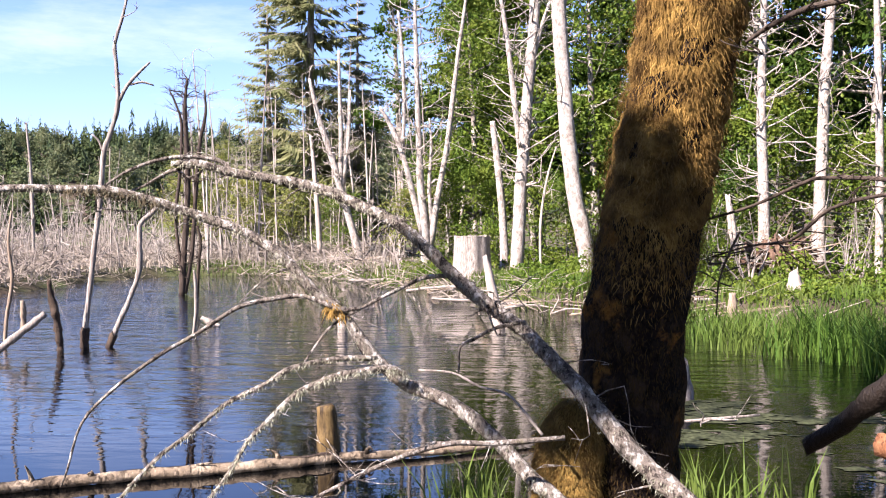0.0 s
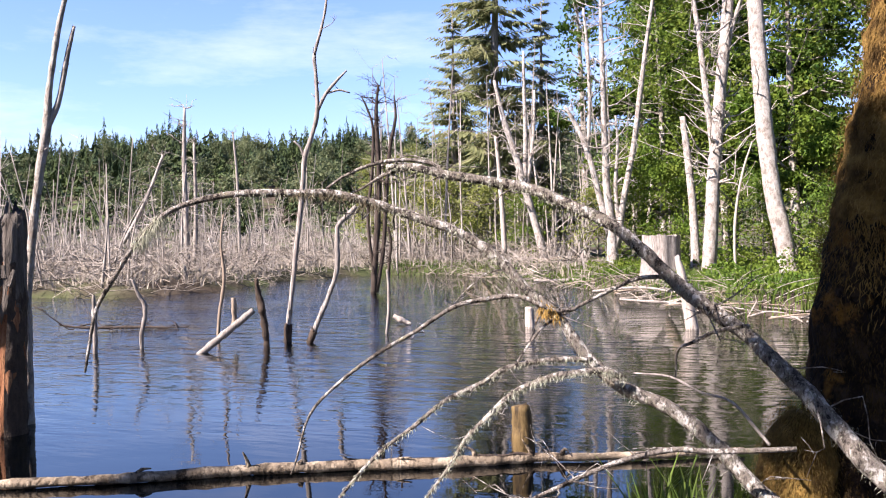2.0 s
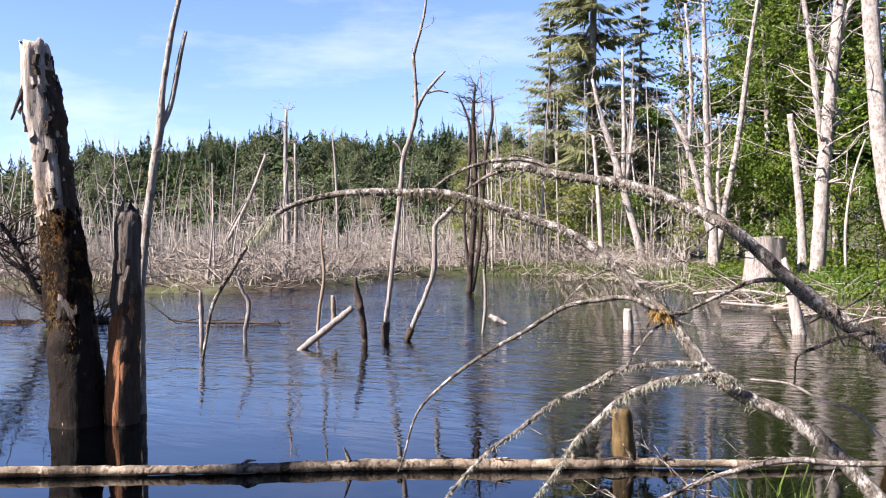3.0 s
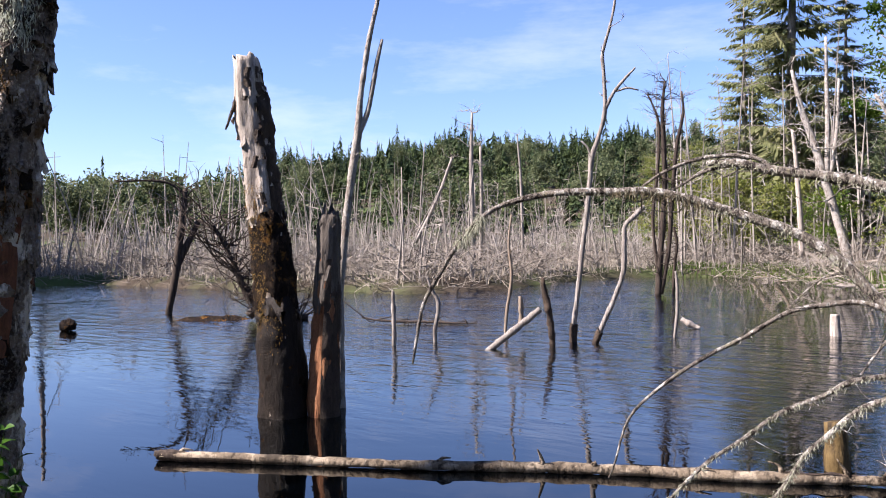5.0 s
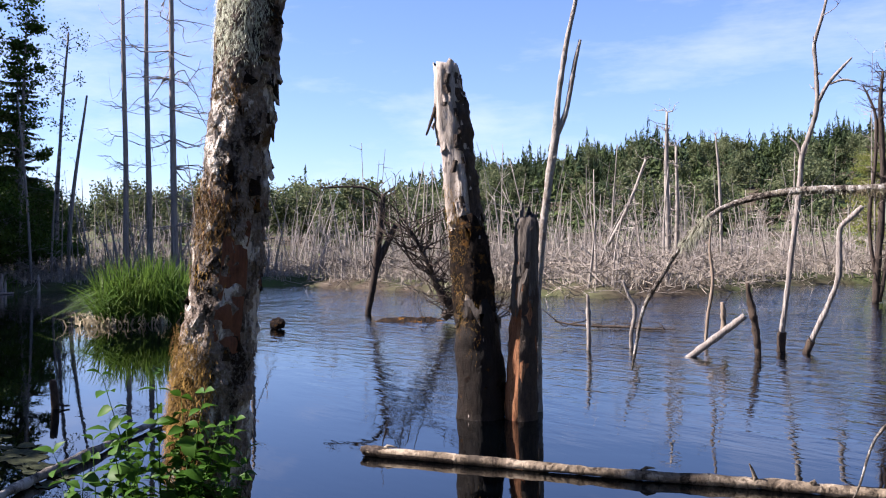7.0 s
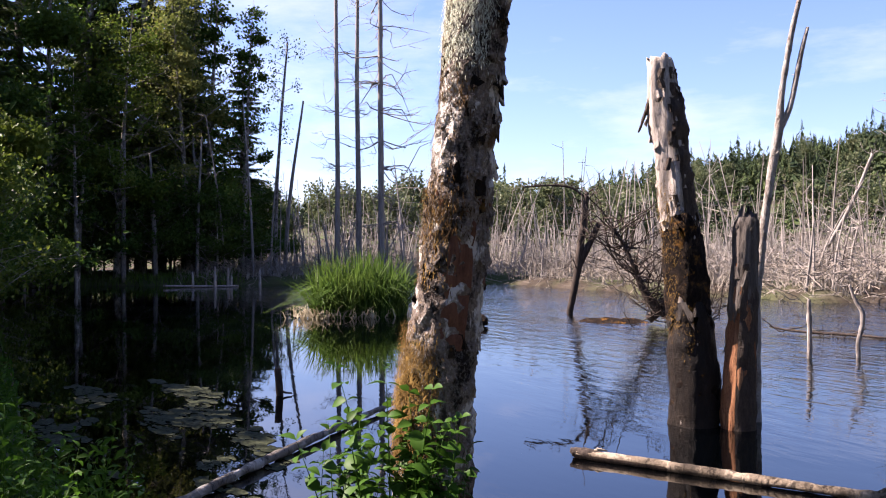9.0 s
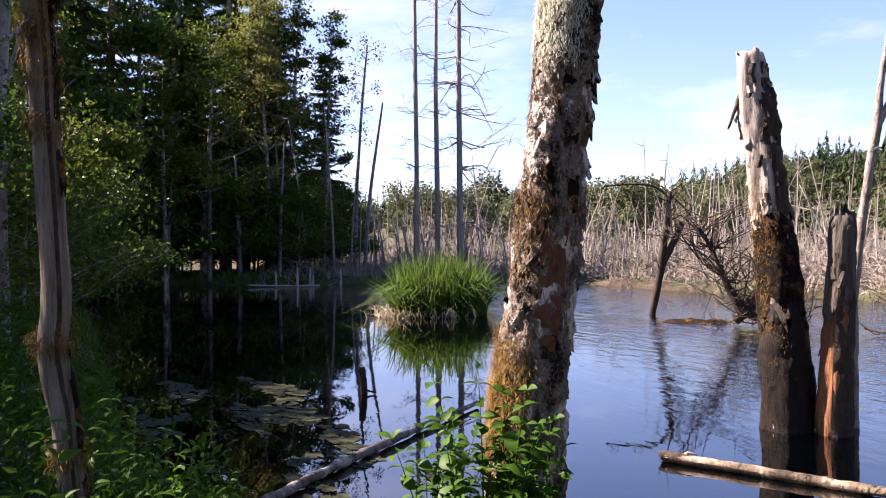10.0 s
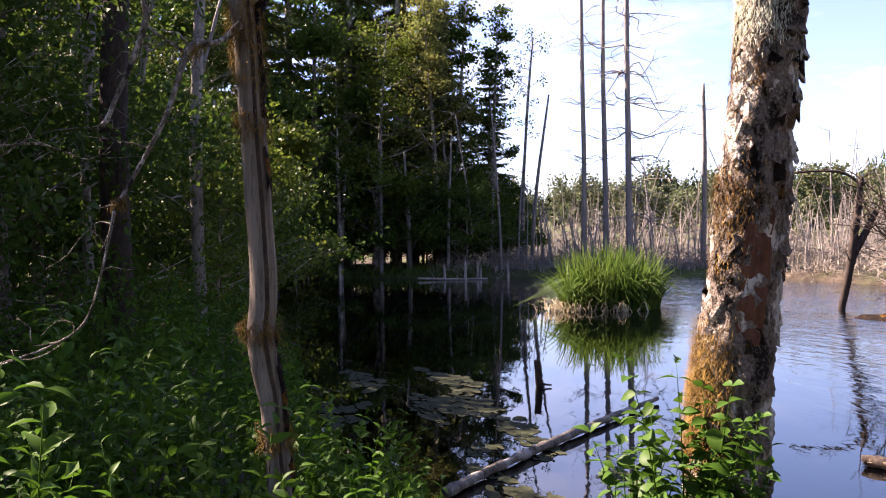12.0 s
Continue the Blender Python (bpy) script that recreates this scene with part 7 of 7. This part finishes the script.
def make_mud_bank():
    """A low dark mud bank at the foot of the fallen treetop."""
    rng = np.random.default_rng(17)
    m = Mesh()
    cx, cy, n = -15.9, 12.0, 22
    m.v.append((cx, cy, 0.07))
    for q in (0.35, 0.7, 1.0):
        for j in range(n):
            a = 2 * math.pi * j / n
            d = q * (1 + 0.3 * noise.noise(Vector((math.cos(a) * 1.7, math.sin(a) * 1.7, 0))))
            u, w = 1.0 * d * math.cos(a), 0.38 * d * math.sin(a)
            m.v.append((cx + 0.62 * u - 0.78 * w, cy + 0.78 * u + 0.62 * w, 0.07 - 0.12 * q * q + 0.03 * rng.normal() * (q < 1)))
    m.f = [(0, 1 + j, 1 + (j + 1) % n) for j in range(n)]
    m.f += [(1 + i * n + j, 1 + (i + 1) * n + j, 1 + (i + 1) * n + (j + 1) % n, 1 + i * n + (j + 1) % n) for i in range(2) for j in range(n)]
    ob = thing("mud_bank", (cx, cy, 0.0), "low dark mud bank in the water", "mud bank")
    part("mud", m, SNAG_BARK, ob, "dark wet mud")


make_mud_bank()
# ---- herbs on the bank ----
def herb_leaf(length, width):
    m = Mesh()
    rows = ((0.0, 0.02), (0.25, 0.85), (0.5, 1.0), (0.78, 0.55), (1.0, 0.0))
    for s, w in rows[:-1]:
        z = 0.10 * math.sin(s * 3.0) - 0.22 * s * s
        for u in (-1, 0, 1):
            m.v.append((u * w * width * 0.5, s * length, (z - 0.0 + 0.16 * abs(u) * w) * length * 0.6))
    m.v.append((0, length, (0.10 * math.sin(3.0) - 0.22) * length * 0.6))
    for i in range(3):
        for j in range(2):
            m.f.append((i * 3 + j, i * 3 + j + 1, (i + 1) * 3 + j + 1, (i + 1) * 3 + j))
    m.f += [(9, 10, 12), (10, 11, 12)]
    return m


LEAF_SHAPES = []
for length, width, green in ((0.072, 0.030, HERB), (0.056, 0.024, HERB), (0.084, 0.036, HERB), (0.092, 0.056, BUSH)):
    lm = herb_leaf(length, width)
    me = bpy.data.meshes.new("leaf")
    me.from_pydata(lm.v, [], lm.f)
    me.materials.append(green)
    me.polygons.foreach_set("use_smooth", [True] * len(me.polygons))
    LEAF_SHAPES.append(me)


def herb(seed, tall, pairs, shape, scale=1.0):
    """A nettle-like herb at the origin: stem and opposite pointed leaves."""
    rng = np.random.default_rng(seed)
    ob = thing("herb", (0, 0, 0), "green leafy nettle-like herb on the bank", "herb", "herbs on the bank")
    lean = rng.normal(size=2) * 0.12 * tall
    stem = [(lean[0] * s * s, lean[1] * s * s, tall * s - 0.04 * (s == 0), 0.004 * (1.2 - s)) for s in (0, 0.5, 1.0)]
    part("stem", limb(stem, 5, 3, 0.05, seed), HERB, ob)
    for k in range(pairs):
        s = 0.15 + 0.85 * (k + 1) / pairs
        z = tall * s
        for side in (0, 1):
            a = k * 1.57 + side * math.pi + rng.normal() * 0.25
            lf = new("leaf", LEAF_SHAPES[shape])
            grow = scale * (1.15 - 0.55 * s) * rng.uniform(0.8, 1.25)
            lf.matrix_basis = Matrix.Translation((lean[0] * s * s, lean[1] * s * s, z)) @ Matrix.Rotation(a, 4, "Z") @ Matrix.Rotation(rng.uniform(-0.7, 0.85), 4, "X") @ Matrix.Rotation(rng.normal() * 0.5, 4, "Y") @ Matrix.Scale(grow, 4)
            lf.parent = ob
    return ob


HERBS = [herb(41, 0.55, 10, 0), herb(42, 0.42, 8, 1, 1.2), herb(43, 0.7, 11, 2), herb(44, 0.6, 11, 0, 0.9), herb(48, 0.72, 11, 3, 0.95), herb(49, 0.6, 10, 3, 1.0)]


def set_herbs():
    rng = np.random.default_rng(45)
    spots = []
    for _ in range(150):
        turn = rng.uniform(81, 110)
        r = math.sqrt(rng.uniform(2.0 ** 2, 4.6 ** 2))
        x, y = -0.9 - r * math.sin(radians(turn)), 0.04 + r * math.cos(radians(turn))
        if shore(x, y) < 0.05:
            continue
        tall = 0.85 + 0.5 * (turn - 81) / 29
        spots.append((x, y, rng.integers(0, 4), tall * rng.uniform(0.75, 1.15)))
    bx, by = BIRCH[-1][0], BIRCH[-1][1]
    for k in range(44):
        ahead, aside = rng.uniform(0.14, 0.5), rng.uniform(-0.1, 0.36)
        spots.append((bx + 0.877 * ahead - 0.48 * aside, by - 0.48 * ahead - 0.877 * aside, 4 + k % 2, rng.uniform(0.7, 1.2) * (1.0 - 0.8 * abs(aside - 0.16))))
    first = set()
    for x, y, k, s in spots:
        at = pose(x, y, zat(x, y), rng.normal() * 6, rng.normal() * 6, rng.uniform(0, 360))
        if k in first:
            copy_thing(HERBS[k], at @ Matrix.Scale(s, 4)).scale = (s, s, s)
        else:
            first.add(k)
            HERBS[k].matrix_basis = at @ Matrix.Scale(s, 4)


set_herbs()


def make_undergrowth():
    rng = np.random.default_rng(46)
    pts = []
    while len(pts) < 34000:
        turn = rng.uniform(80, 125)
        r = math.sqrt(rng.uniform(2.2 ** 2, 11 ** 2))
        x, y = -0.9 - r * math.sin(radians(turn)), 0.04 + r * math.cos(radians(turn))
        d = shore(x, y)
        if d < 0.0:
            continue
        h = (0.2 + 0.45 * rng.random()) * (0.55 + 0.45 * min(1, (turn - 80) / 14)) + max(0.0, r - 4.5) * 0.12 * min(1, d)
        lump = 0.5 + 0.7 * noise.noise(Vector((x * 2.2, y * 2.2, 0)))
        pts.append((x, y, zat(x, y) + h * max(0.15, lump) * rng.random() ** 0.5 * 1.5))
    m = Mesh().cards(leaves(rng, np.array(pts), 0.07, 0.4, 0.2, 0.35))
    tagged(link("bank_undergrowth", m, HERB, False), "dense low green undergrowth covering the bank", "undergrowth", kind="stuff")


make_undergrowth()


def make_bank_herbs():
    """Low leafy growth on the sunny bank, in lumps with gaps."""
    rng = np.random.default_rng(56)
    pts = []
    while len(pts) < 26000:
        x, y = rng.uniform(-7, 11), rng.uniform(14.5, 31)
        d = shore(x, y)
        lump = noise.noise(Vector((x * 0.9, y * 0.9, 3.0))) + 0.5 * noise.noise(Vector((x * 2.3, y * 2.3, 1.0)))
        if not 0.6 < d < 9 or lump < -0.12:
            continue
        top = min(1.3, 0.18 + 0.14 * d) * (0.35 + 1.5 * max(0.0, lump))
        pts.append((x, y, zat(x, y) + top * rng.random() ** 0.6))
    m = Mesh().cards(leaves(rng, np.array(pts), 0.11, 0.6, 0.2, 0.5))
    tagged(link("sunny_bank_herbs", m, LEAF_LIGHT, False), "bright green leafy herbs covering the sunny bank", "undergrowth", kind="stuff")


make_bank_herbs()


def make_weed():
    """Patches of floating weed by the bank."""
    rng = np.random.default_rng(47)
    m = Mesh()
    made = 0
    while made < 2600:
        if made < 1500:
            x, y = rng.uniform(-12, -5.4), rng.uniform(0.3, 2.4)
        else:
            x, y = rng.uniform(0.3, 4.2), rng.uniform(5.2, 9.0)
        if shore(x, y) > -0.05 or noise.noise(Vector((x * 0.8, y * 2.2, 5.0))) + 0.4 * noise.noise(Vector((x * 3, y * 6, 1.0))) < 0.14 + 0.1 * rng.random():
            continue
        made += 1
        n, k = len(m.v), 9
        r = 0.012 + 0.05 * rng.random() ** 2
        m.v.append((x, y, 0.006))
        for j in range(k):
            a = 2 * math.pi * j / k
            q = r * rng.uniform(0.55, 1.3)
            m.v.append((x + 2.0 * q * math.cos(a), y + 0.9 * q * math.sin(a), 0.004))
        m.f += [(n, n + 1 + j, n + 1 + (j + 1) % k) for j in range(k)]
    tagged(link("floating_weed", m, WEED), "thin floating weed on the still water", "water weed", kind="stuff")


make_weed()
